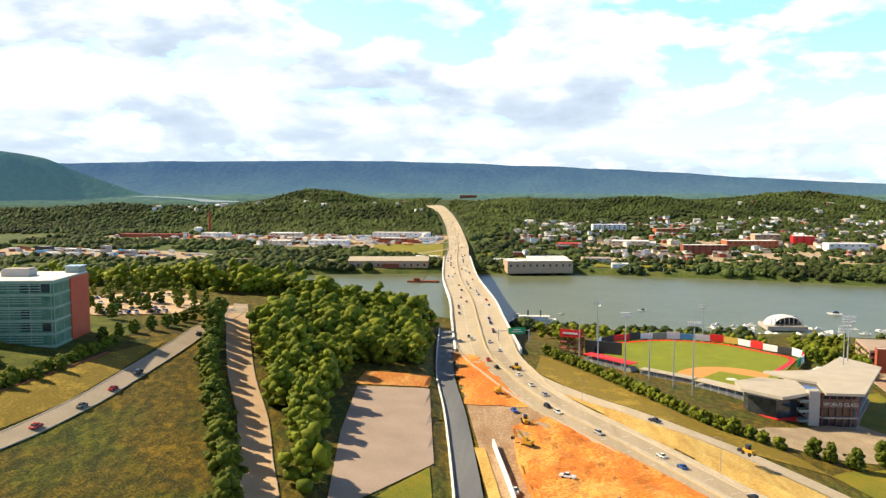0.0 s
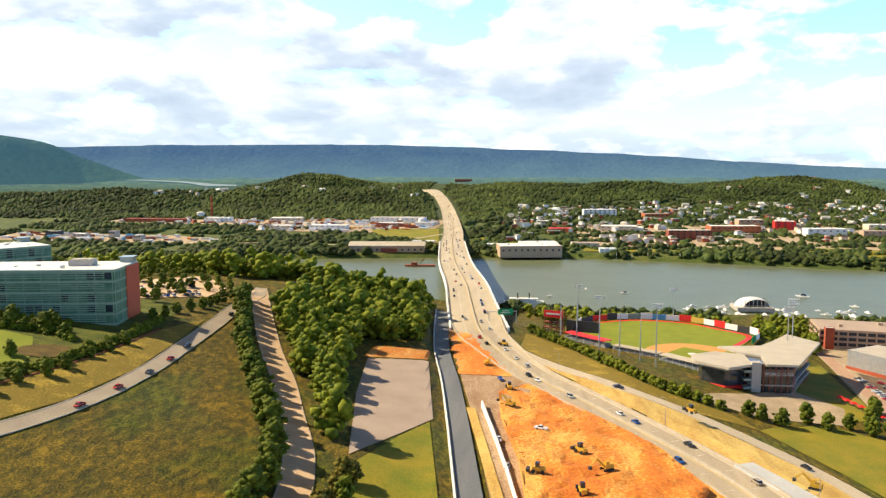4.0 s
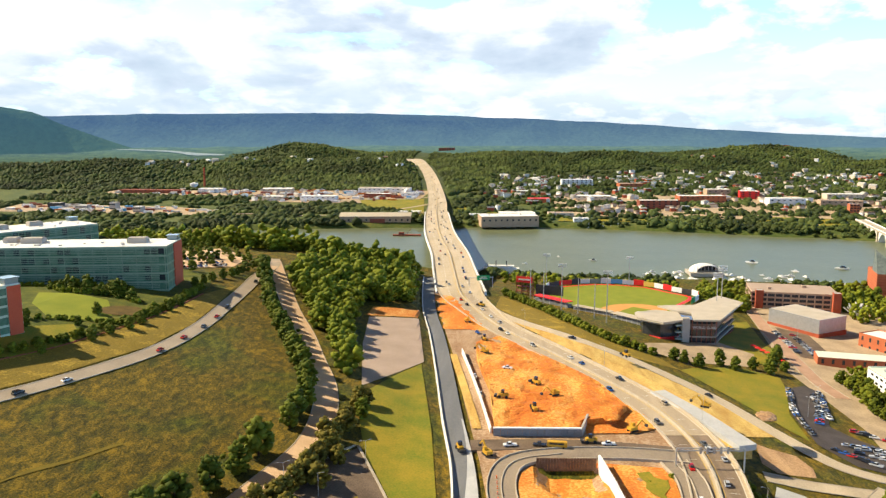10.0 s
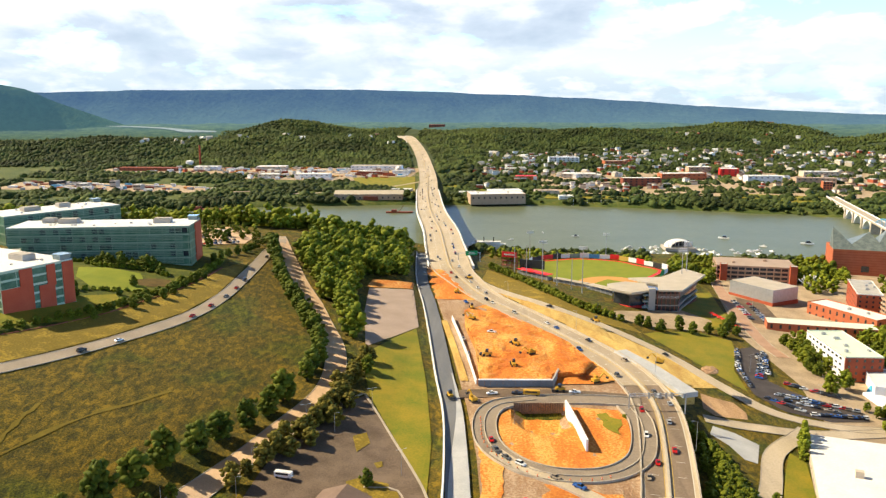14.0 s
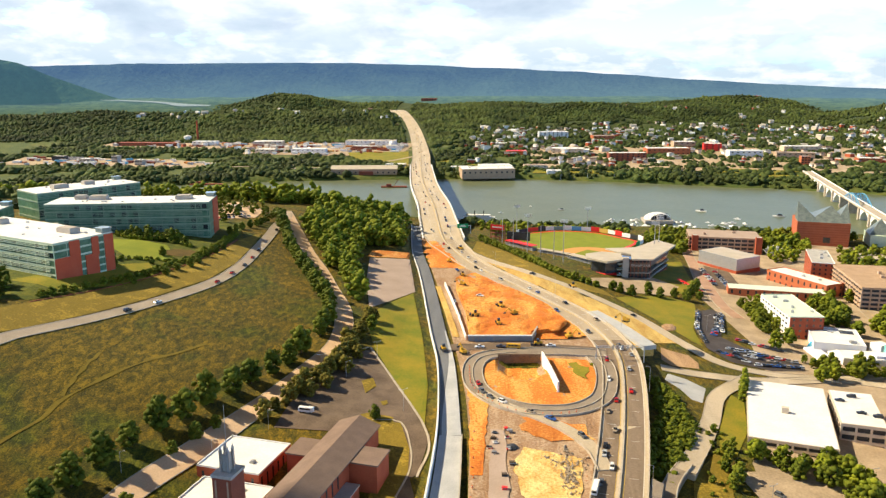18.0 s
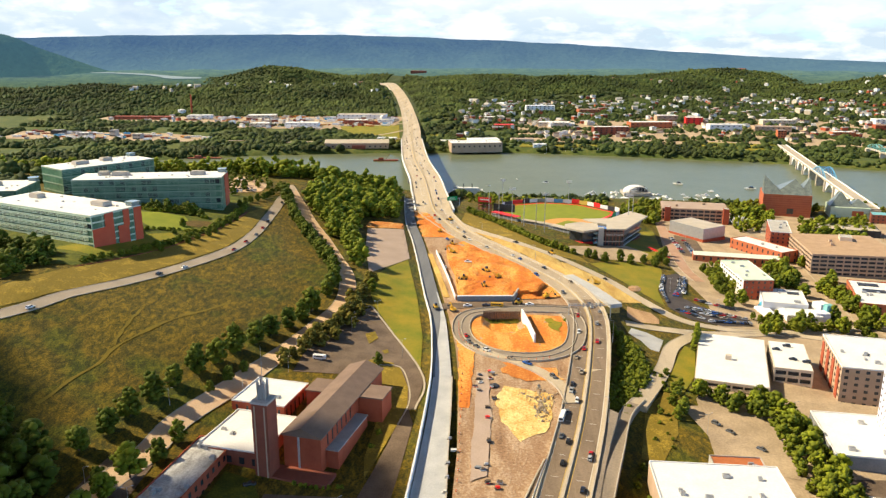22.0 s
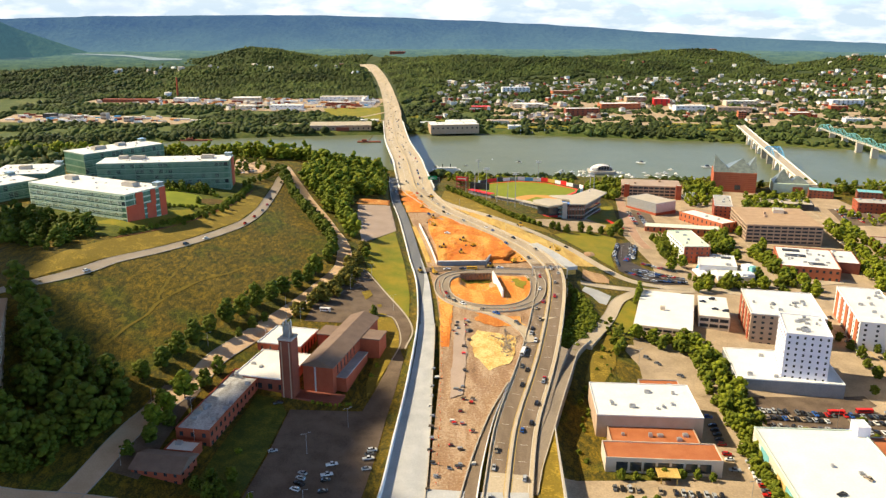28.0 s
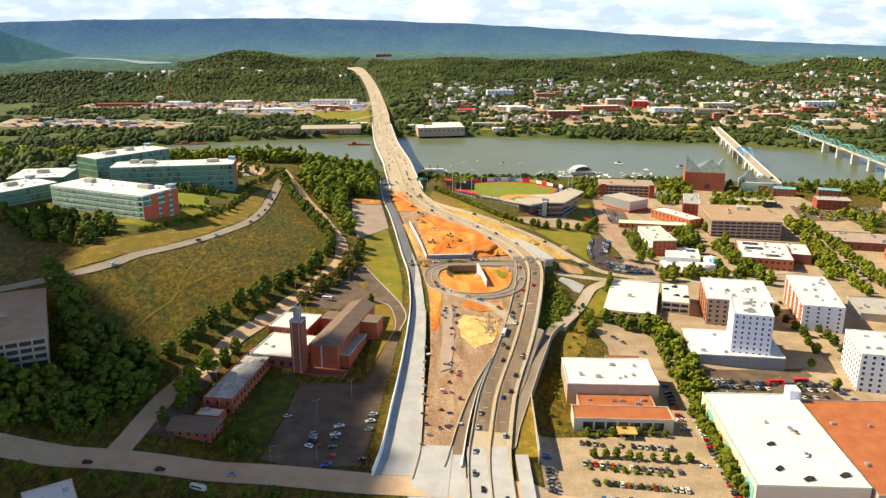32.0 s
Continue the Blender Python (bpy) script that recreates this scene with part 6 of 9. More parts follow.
# ---- riverside ----
def build_riverside():
    st = tagged(empty("river_stage", pose(218, 1210, -3)), "white domed stage canopy on the river bank", "stage")
    bm = bmesh.new()
    bmesh.ops.create_uvsphere(bm, u_segments=24, v_segments=12, radius=1.0, matrix=Matrix.Translation((0, 0, 4)) @ Matrix.Diagonal((17, 13, 9, 1)))
    bmesh.ops.bisect_plane(bm, geom=bm.verts[:] + bm.edges[:] + bm.faces[:], plane_co=(0, 0, 4), plane_no=(0, 0, -1), clear_outer=True)
    bmesh.ops.bisect_plane(bm, geom=bm.verts[:] + bm.edges[:] + bm.faces[:], plane_co=(2, -7, 4), plane_no=(0.25, -1, 0), clear_outer=True)
    bmesh.ops.solidify(bm, geom=bm.faces[:], thickness=0.4)
    part("canopy", bm, M["white_wall"], st)
    bm = bmesh.new()
    boxm(bm, 36, 30, 4, 0, 0, 0)
    part("barge_deck", bm, M["concrete"], st)
    bm = bmesh.new()
    boxm(bm, 22, 1, 7, 2, 2, 4)
    part("backdrop", bm, M["dark"], st, "dark stage back wall")
    for k in range(8):
        bm = bmesh.new()
        boxm(bm, 0.5, 0.5, 12, -14 + k * 4, -12, 0)
        part("truss", bm, M["steel"], st)
    rng = random.Random(5)
    for k in range(34):
        x = rng.uniform(150, 380)
        y = near_bank(x) - rng.uniform(-6, 26)
        ob = tagged(empty("event_tent", pose(x, y, max(land(x, y), WATER), 0, 0, rng.uniform(0, 90))), "white peaked event tent on the bank", "tent", "riverside tents")
        bm = bmesh.new()
        s = rng.uniform(3, 6)
        boxm(bm, s, s, 2.4, 0, 0, -1)
        part("side", bm, M["white_wall"], ob)
        bm = bmesh.new()
        bmesh.ops.create_cone(bm, cap_ends=True, segments=4, radius1=s * 0.75, radius2=0.1, depth=1.8, matrix=pose(0, 0, 2.3, 0, 0, 45))
        part("roof", bm, M["white_wall"], ob)


build_riverside()


def aquarium():
    ob = tagged(empty("aquarium", pose(362, 1058, 5, 0, 0, -14)), "orange brick aquarium with slanting glass peaks", "aquarium")
    bm = bmesh.new()
    boxm(bm, 52, 44, 30, 0, 0, -5)
    part("wall", bm, M["brick_orange"], ob)
    for k in range(9):
        bm = bmesh.new()
        boxm(bm, 52.3, 44.3, 0.5, 0, 0, 1.5 + k * 2.6)
        part("brick_course", bm, M["brick"], ob)
    bm = bmesh.new()
    boxm(bm, 7, 0.4, 6, 4, -22.2, 3)
    part("opening", bm, M["glass"], ob)

    def peak(pts, faces):
        bm = bmesh.new()
        v = [bm.verts.new(p) for p in pts]
        for f in faces:
            bm.faces.new([v[i] for i in f])
        bmesh.ops.recalc_face_normals(bm, faces=bm.faces)
        part("glass_peak", bm, M["peak_glass"], ob, "slanting grey glass roof peak")

    peak([(-26, -22, 25), (-4, -22, 25), (-4, 2, 25), (-26, 2, 25), (-25, -2, 45)], [(0, 1, 4), (1, 2, 4), (2, 3, 4), (3, 0, 4), (3, 2, 1, 0)])
    peak([(-16, -22, 25), (22, -22, 25), (22, 20, 25), (-16, 20, 25), (10, 4, 40)], [(0, 1, 4), (1, 2, 4), (2, 3, 4), (3, 0, 4), (3, 2, 1, 0)])
    peak([(12, -20, 25), (26, -20, 25), (26, 20, 25), (12, 20, 25), (26, 6, 43)], [(0, 1, 4), (1, 2, 4), (2, 3, 4), (3, 0, 4), (3, 2, 1, 0)])
    ob = tagged(empty("aquarium", pose(432, 1050, 4, 0, 0, -14)), "second aquarium building with pale glass pyramids", "aquarium")
    bm = bmesh.new()
    boxm(bm, 42, 34, 17, 0, 0, -5)
    part("wall", bm, M["green_panel"], ob)
    for x, hh in ((-9, 28), (10, 20)):
        bm = bmesh.new()
        bmesh.ops.create_cone(bm, cap_ends=True, segments=4, radius1=17, radius2=0.3, depth=hh - 12, matrix=pose(x, 0, 12 + (hh - 12) / 2, 0, 0, 45))
        part("glass_pyramid", bm, M["peak_glass"], ob)
    share("opening", window_mesh(12, 7, M["brick_orange"]), ob, pose(8, -17, 5))


aquarium()


def arch_bridge():
    """The old concrete arch bridge with a blue lift span."""
    a, b = Vector((456, 1040, 13)), Vector((575, 1640, 14))
    d = b - a
    ang = math.degrees(math.atan2(d.y, d.x))
    L = d.length
    ob = tagged(empty("arch_bridge", pose(a.x, a.y, 0, 0, 0, ang)), "white concrete arch bridge with a blue steel span", "bridge")
    bm = bmesh.new()
    boxm(bm, L, 15, 2.2, L / 2, 0, 11.5)
    part("deck", bm, M["barrier"], ob)
    for s in (-1, 1):
        bm = bmesh.new()
        boxm(bm, L, 0.6, 1.4, L / 2, s * 7.3, 13.7)
        part("parapet", bm, M["white_wall"], ob)
    span = 52
    n = int(L / span)
    for k in range(n):
        x0 = k * span
        if 190 < x0 + span / 2 < 300:
            continue
        bm = bmesh.new()
        prev = None
        for i in range(13):
            u = i / 12
            z = -4 + 14.5 * math.sin(u * math.pi) ** 0.7
            pts = [bm.verts.new((x0 + 3 + u * (span - 6), y, zz)) for y in (-6.5, 6.5) for zz in (z, 11.6)]
            if prev:
                bm.faces.new((prev[0], pts[0], pts[1], prev[1]))
                bm.faces.new((prev[2], prev[3], pts[3], pts[2]))
                bm.faces.new((prev[0], prev[2], pts[2], pts[0]))
            prev = pts
        bmesh.ops.recalc_face_normals(bm, faces=bm.faces)
        part("arch", bm, M["white_wall"], ob)
    for k in range(n + 1):
        bm = bmesh.new()
        boxm(bm, 6, 17, 17, k * span, 0, -5)
        part("pier", bm, M["barrier"], ob)
    for s in (-1, 1):
        bm = bmesh.new()
        prev = None
        for i in range(11):
            u = i / 10
            p = (205 + u * 90, s * 7.2, 14 + 11 * math.sin(u * math.pi))
            if prev:
                beam(bm, prev, p, 1.1)
            beam(bm, (p[0], p[1], 13), p, 0.6)
            if prev and i % 2:
                beam(bm, (prev[0], prev[1], 13), p, 0.5)
            prev = p
        part("blue_truss", bm, M["blue_steel"], ob, "blue steel truss of the lift span")
    bm = bmesh.new()
    for i in range(2, 9):
        u = i / 10
        beam(bm, (205 + u * 90, -7.2, 14 + 11 * math.sin(u * math.pi)), (205 + u * 90, 7.2, 14 + 11 * math.sin(u * math.pi)), 0.5)
    part("cross_brace", bm, M["blue_steel"], ob)


arch_bridge()


def truss_bridge():
    """The old steel truss bridge in pale teal."""
    a, b = Vector((672, 1040, 15)), Vector((716, 1600, 14))
    d = b - a
    ob = tagged(empty("truss_bridge", pose(a.x, a.y, 0, 0, 0, math.degrees(math.atan2(d.y, d.x)))), "teal steel truss footbridge on stone piers", "bridge")
    L = d.length
    bm = bmesh.new()
    boxm(bm, L, 8, 1.0, L / 2, 0, 13.5)
    part("deck", bm, M["beige"], ob)
    span = 62
    for k in range(int(L / span) + 1):
        bm = bmesh.new()
        boxm(bm, 6, 11, 19, k * span, 0, -6)
        part("pier", bm, M["beige"], ob)
    for k in range(int(L / span)):
        for s in (-1, 1):
            bm = bmesh.new()
            prev = (k * span, s * 4, 14.5)
            for i in range(1, 9):
                u = i / 8
                p = (k * span + u * span, s * 4, 14.5 + 10 * math.sin(u * math.pi) ** 0.6)
                beam(bm, prev, p, 0.7)
                beam(bm, (p[0], p[1], 14.5), p, 0.45)
                if i % 2:
                    beam(bm, (prev[0], prev[1], 14.5), p, 0.4)
                prev = p
            part("truss", bm, M["teal_steel"], ob)


truss_bridge()

# ---- far bank ----
building("warehouse", -6, 1638, 98, 46, 3, 17, 10, "brick_tan", "white_roof", "wide tan warehouse with a white roof on the far bank", "warehouse", 1, (10, 4), (3, 3), "f", parapet=0.4, units=3)
building("warehouse", 10, 1690, 60, 40, 3, 16, 10, "white_wall", "white_roof", "white shed behind the warehouse", "warehouse", units=2)
gw = building("boat_works", -236, 1650, 122, 44, 0, 14, 5, "brick_tan", "metal_roof", "grey-roofed works hall with an open red-brown dock", "works hall", 1, (12, 4), (3, 3), "f", parapet=0.3)
bm = bmesh.new()
gable(bm, 44, 122, 14, 19, 1.0)
r = part("ridge_roof", bm, M["metal_roof"], gw)
r.matrix_local = pose(0, 0, 0, 0, 0, 90)
bm = bmesh.new()
boxm(bm, 26, 6, 10, 4, -23, 0)
part("dock_opening", bm, M["brick_dark"], gw, "dark red-brown dock opening")


def far_blocks():
    rng = random.Random(11)
    spec = [  # x, y, w, d, h, wall, roof
        (-860, 2120, 230, 30, 10, "brick_dark", "brick_dark"), (-720, 2140, 90, 30, 12, "white_wall", "white_roof"), (-560, 2150, 110, 40, 12, "beige", "white_roof"),
        (-300, 2160, 190, 36, 14, "white_wall", "metal_roof"), (-420, 1990, 120, 30, 12, "white_wall", "white_roof"), (-520, 1985, 70, 30, 11, "beige", "white_roof"),
        (-300, 2060, 90, 26, 10, "brick_dark", "white_roof"), (-230, 2080, 60, 30, 9, "white_wall", "grey_roof"), (-930, 1830, 40, 20, 12, "dark", "grey_roof"),
        (-850, 1790, 36, 22, 12, "concrete", "white_roof"), (-790, 1800, 20, 16, 18, "concrete", "grey_roof"), (-720, 1760, 24, 18, 14, "concrete", "white_roof"),
        (-190, 1760, 60, 20, 7, "white_wall", "white_roof"), (290, 1870, 120, 22, 22, "brick_dark", "white_roof"), (170, 2330, 120, 28, 24, "white_wall", "lilac_wall"),
        (180, 2020, 110, 40, 12, "beige", "white_roof"), (300, 2300, 90, 30, 16, "brick_orange", "lot"), (400, 1990, 150, 30, 18, "brick_orange", "white_roof"),
        (470, 2130, 80, 30, 18, "brick_tan", "white_roof"), (560, 1950, 110, 28, 18, "white_wall", "white_roof"), (660, 1930, 120, 26, 16, "brick_tan", "lot"),
        (520, 2060, 60, 30, 22, "bright_red", "white_roof"), (720, 2060, 120, 30, 15, "beige", "white_roof"), (640, 1820, 26, 18, 22, "brick_orange", "grey_roof"),
        (780, 1850, 70, 24, 14, "brick_orange", "white_roof"), (860, 1760, 60, 20, 12, "white_wall", "white_roof"), (920, 1960, 60, 24, 16, "brick", "lot"), (980, 2050, 120, 30, 20, "white_wall", "white_roof"),
        (1060, 1880, 90, 30, 14, "brick_tan", "lot"), (60, 1980, 70, 30, 10, "brick_orange", "bright_red"), (40, 2150, 80, 24, 9, "beige", "white_roof"), (90, 1740, 70, 26, 9, "beige", "lot"),
        (120, 1660, 40, 20, 8, "white_wall", "white_roof"), (-60, 1720, 50, 18, 7, "white_wall", "white_roof"), (1180, 3880, 150, 40, 22, "brick_orange", "orange_roof"), (-290, 3960, 110, 40, 34, "brick_dark", "brick_dark"),
        (-660, 3420, 120, 24, 9, "white_wall", "white_roof"), (-330, 3120, 90, 18, 10, "white_wall", "white_roof"), (-560, 3000, 80, 18, 10, "white_wall", "lot"),
    ]
    for x, y, w, d, h, wall, roof in spec:
        w, h, z = w * 0.66, h * 0.8, land(x, y)
        lab = {"brick_dark": "dark brick", "brick": "red brick", "white_wall": "white", "beige": "beige", "concrete": "grey concrete", "brick_orange": "orange brick", "brick_tan": "tan brick", "dark": "dark", "bright_red": "red"}[wall]
        building("town_block", x, y, w, d, z - 2, z + h, rng.uniform(-8, 8), wall, roof, f"{lab} flat-roofed block across the river", "building", 2 if h < 15 else 4, (max(3, int(w / 11)), 0), (4, h * 0.14), "f", parapet=0.4, units=2)
    ch = tagged(empty("chimney", pose(-775, 2232, land(-775, 2232))), "tall slim red brick factory chimney", "chimney")
    bm = bmesh.new()
    cyl(bm, 3.2, 58, 0, 0, -4, 12, 2.0)
    part("shaft", bm, M["brick"], ch)
    bm = bmesh.new()
    cyl(bm, 2.4, 1.5, 0, 0, 53, 12)
    part("rim", bm, M["brick_dark"], ch)
    tk = tagged(empty("storage_tank", pose(-800, 2225, land(-800, 2225))), "white storage tank by the chimney", "tank")
    bm = bmesh.new()
    cyl(bm, 10, 16, 0, 0, -2, 18)
    cyl(bm, 10, 2, 0, 0, 14, 18, 2)
    part("drum", bm, M["white_wall"], tk)


far_blocks()
patch("yard", [(-1020, 1750), (-600, 1715), (-560, 1790), (-700, 1850), (-1040, 1880)], M["city"], 0.8, label="pale gravel yard by the river works", category="yard")
patch("yard", [(-980, 2090), (-620, 2040), (-560, 1950), (-330, 1930), (-200, 2010), (-190, 2200), (-980, 2170)], M["city"], 0.8, label="pale gravel yards of the works across the river", category="yard")
patch("meadow", [(-260, 1720), (-160, 1720), (-190, 2010), (-330, 1990)], M["lawn"], 1.2, label="green meadow inside the highway ramps", category="meadow")
patch("meadow", [(80, 1660), (240, 1655), (250, 1690), (90, 1720)], M["lawn"], 1.2, label="riverside park grass on the far bank", category="meadow")
patch("meadow", [(400, 1640), (560, 1610), (640, 1700), (420, 1760)], M["lawn"], 1.2, label="grass bank on the far shore", category="meadow")
patch("meadow", [(-90, 1740), (-20, 1740), (-40, 1880), (-110, 1860)], M["lawn"], 1.2, label="grass beside the far bridge end", category="meadow")
patch("town_ground", [(80, 1740), (1180, 1640), (1260, 2080), (600, 2200), (100, 2120)], M["city"], 0.9, label="pale streets and yards of the far town", category="paving")
for pts in ([(-150, 1950), (-250, 1800), (-400, 1760), (-560, 1720)], [(-170, 2050), (-330, 1990), (-430, 1940)], [(-160, 1780), (-280, 1740), (-420, 1700)], [(700, 2080), (760, 2300), (690, 2480), (720, 2700)]):
    street("far_road", pts, 5, "hillroad", "pale road across the river", on_land(1.3), kerb=False)

# the wide valley beyond the near hills, with the river's bend in it
def valley_z(r):
    return 24 + 0.105 * (r - 3560)


def build_valley():
    bm = bmesh.new()
    cols = []
    for k in range(91):
        az = -50 + 92 * k / 90
        col = []
        for s in range(12):
            r = 3560 + 560 * s / 11
            z = valley_z(r) + 7 * noise.noise(Vector((az * 0.5, r / 90, 5))) * (0 < s)
            col.append(bm.verts.new((r * math.sin(radians(az)), r * math.cos(radians(az)), z)))
        cols.append(col)
    for a, b in zip(cols, cols[1:]):
        for s in range(11):
            bm.faces.new((a[s], b[s], b[s + 1], a[s + 1])).smooth = True
    # valley haze painted as emission, stronger towards the ridge
    m = hazy("haze_glow_valley_woods", (0.012, 0.030, 0.022), (0.085, 0.125, 0.045), 45, 9, ((0.16, 0.28, 0.28), 0.13), ((0.20, 0.38, 0.50), 0.28), 30, 85)
    tagged(part("backdrop_valley", bm, m), "green valley floor with painted haze beyond the near hills", "valley", kind="structure")
    bm = bmesh.new()
    rows = []
    for r, a0, a1 in ((3800, -20.6, -18.9), (3830, -21.2, -18.8), (3870, -21.5, -20.3), (3920, -22.2, -21.3), (3960, -23.2, -22.1), (4000, -24.6, -23.4), (4030, -25.8, -24.9)):
        rows.append([bm.verts.new((r * math.sin(radians(a)), r * math.cos(radians(a)), valley_z(r) + 5)) for a in (a0, a1)])
    for a, b in zip(rows, rows[1:]):
        bm.faces.new((a[0], a[1], b[1], b[0]))
    # the water's paleness is an even glow in its material
    tagged(part("far_water", bm, hazy("haze_glow_far_water", (0.16, 0.20, 0.21), (0.20, 0.24, 0.25), 60, 20, ((0.40, 0.50, 0.56), 0.26), ((0.40, 0.50, 0.56), 0.26), 0, 100)), "bend of the river in the far valley, paled by a painted glow", "river", kind="structure")


build_valley()


# ---- trees ----
def blob_template():
    bm = bmesh.new()
    bmesh.ops.create_icosphere(bm, subdivisions=2, radius=1.0)
    bmesh.ops.delete(bm, geom=[v for v in bm.verts if v.co.z < -0.55], context="VERTS")
    bm.verts.ensure_lookup_table()
    co = np.array([v.co[:] for v in bm.verts])
    fa = np.array([[v.index for v in f.verts] for f in bm.faces])
    bm.free()
    return co, fa


def small_template():
    bm = bmesh.new()
    bmesh.ops.create_icosphere(bm, subdivisions=1, radius=1.0)
    bm.verts.ensure_lookup_table()
    co = np.array([v.co[:] for v in bm.verts])
    fa = np.array([[v.index for v in f.verts] for f in bm.faces])
    bm.free()
    return co, fa


BIG, SMALL = blob_template(), small_template()


def mesh_from(name, co, fa, material):
    me = bpy.data.meshes.new(name)
    me.vertices.add(len(co))
    me.vertices.foreach_set("co", np.asarray(co, np.float32).ravel())
    k = fa.shape[1]
    me.loops.add(fa.size)
    me.loops.foreach_set("vertex_index", fa.astype(np.int32).ravel())
    me.polygons.add(len(fa))
    me.polygons.foreach_set("loop_start", np.arange(0, fa.size, k, dtype=np.int32))
    me.polygons.foreach_set("loop_total", np.full(len(fa), k, np.int32))
    me.update(calc_edges=True)
    me.materials.append(material)
    return me


def clumps(rs, places, radii, template, squash=0.9, jitter=0.25):
    """Many lumpy blobs in one go."""
    co, fa = template
    n, k = len(places), len(co)
    ang = rs.uniform(0, 6.28, n)
    c, s = np.cos(ang), np.sin(ang)
    base_co = np.repeat(co[None], n, 0) * (1 + rs.uniform(-jitter, jitter, (n, k, 1)))
    x = base_co[..., 0] * c[:, None] - base_co[..., 1] * s[:, None]
    y = base_co[..., 0] * s[:, None] + base_co[..., 1] * c[:, None]
    out = np.stack([x, y, base_co[..., 2] * squash], -1) * np.asarray(radii)[:, None, None] + np.asarray(places)[:, None, :]
    faces = fa[None] + (np.arange(n) * k)[:, None, None]
    return out.reshape(-1, 3), faces.reshape(-1, 3)


def crown_mesh(seed, h, r, z0, leaves, shape="round"):
    """A crown: inner clumps and many leaf sprays on and round them, with gaps."""
    rs = np.random.RandomState(seed)
    pts, rad = [], []
    n = 74 if leaves > 300 else 36 if leaves > 100 else 20
    for k in range(n):
        u = rs.uniform(0, 1)
        z = z0 + (h - z0) * u
        prof = math.sin(math.pi * (0.12 + 0.83 * u)) ** 0.75 if shape == "round" else (1.05 - u) ** 0.8
        a = rs.uniform(0, 6.28)
        lobe = 1 + 0.22 * math.sin(3 * a + seed) * math.sin(5 * u + seed * 2)
        rr = r * prof * lobe * math.sqrt(rs.uniform(0.05, 0.80))
        pts.append((rr * math.cos(a), rr * math.sin(a), z + r * 0.1 * math.sin(4 * a + seed)))
        rad.append(r * rs.uniform(0.13, 0.27) * (1.25 if n > 50 else 1.55 if n > 30 else 1.9))
    co, fa = clumps(rs, pts, np.array(rad), SMALL, 0.8, 0.38)
    ls, lf = [], []
    for k in range(leaves):
        i = rs.randint(n)
        d = rs.normal(size=3)
        d /= np.linalg.norm(d)
        p = np.array(pts[i]) + d * rad[i] * rs.uniform(0.8, 1.35)
        t = np.cross(d, rs.normal(size=3))
        t /= np.linalg.norm(t) + 1e-9
        b = np.cross(d, t) + d * rs.uniform(-0.5, 0.5)
        s = r * rs.uniform(0.05, 0.11)
        ls += [p - t * s, p + b * s * 0.7, p + t * s, p - b * s * 0.7]
    lf = np.arange(leaves * 4).reshape(-1, 4)
    tri = np.concatenate([lf[:, [0, 1, 2]], lf[:, [0, 2, 3]]]) + len(co)
    return np.concatenate([co, np.array(ls)]), np.concatenate([fa, tri])


def trunk_bm(h, r, z0, seed):
    rng = random.Random(seed)
    bm = bmesh.new()
    cyl(bm, r, z0 + (h - z0) * 0.55, 0, 0, -0.6, 7, r * 0.35)
    for k in range(5):
        a = rng.uniform(0, 6.28)
        z = z0 * 0.8 + (h - z0) * 0.1 * k
        beam(bm, (0, 0, z), (math.cos(a) * h * 0.2, math.sin(a) * h * 0.2, z + h * 0.2), r * 0.5)
    return bm


TREES = {}
for key, h, r, z0, leaves, leaf, shape in (("broad", 12, 5.4, 2.2, 340, "leaf", "round"), ("oak", 14, 6.5, 2.4, 360, "leaf", "round"), ("street", 9.2, 4.3, 1.2, 340, "leaf_dark", "round"), ("light", 8, 3.5, 1.2, 320, "leaf_light", "round"), ("olive", 8.5, 3.9, 1.0, 330, "leaf_olive", "round"), ("tall", 17, 5.2, 3.0, 340, "leaf", "round"), ("shrub", 3.6, 2.5, 0.1, 150, "leaf_light", "round"), ("bush", 2.6, 1.9, 0.0, 130, "leaf", "round"), ("cone", 11, 3.0, 0.8, 340, "leaf", "cone")):
    TREES[key] = []
    for s in range(3):
        co, fa = crown_mesh(hash(len(key)) % 7 * 31 + s * 5 + int(h * 3), h, r, z0, leaves, shape)
        cm = mesh_from("crown", co, fa, M[leaf])
        tb = trunk_bm(h, 0.035 * h * 0.8, z0, s)
        tm = bpy.data.meshes.new("trunk")
        tb.to_mesh(tm)
        tb.free()
        tm.materials.append(M["bark"])
        TREES[key].append((tm, cm))
LABELS = {"broad": "broad leafy tree with a dense dark crown", "oak": "large oak-like tree with a spreading dark crown", "street": "round-crowned street tree in full leaf", "light": "young light green tree", "olive": "thin dry olive-brown tree", "tall": "tall dark green woodland tree", "shrub": "rounded light green shrub", "bush": "low dark green bush", "cone": "pointed dark evergreen tree"}
trng = random.Random(42)
FAR_TREES = []


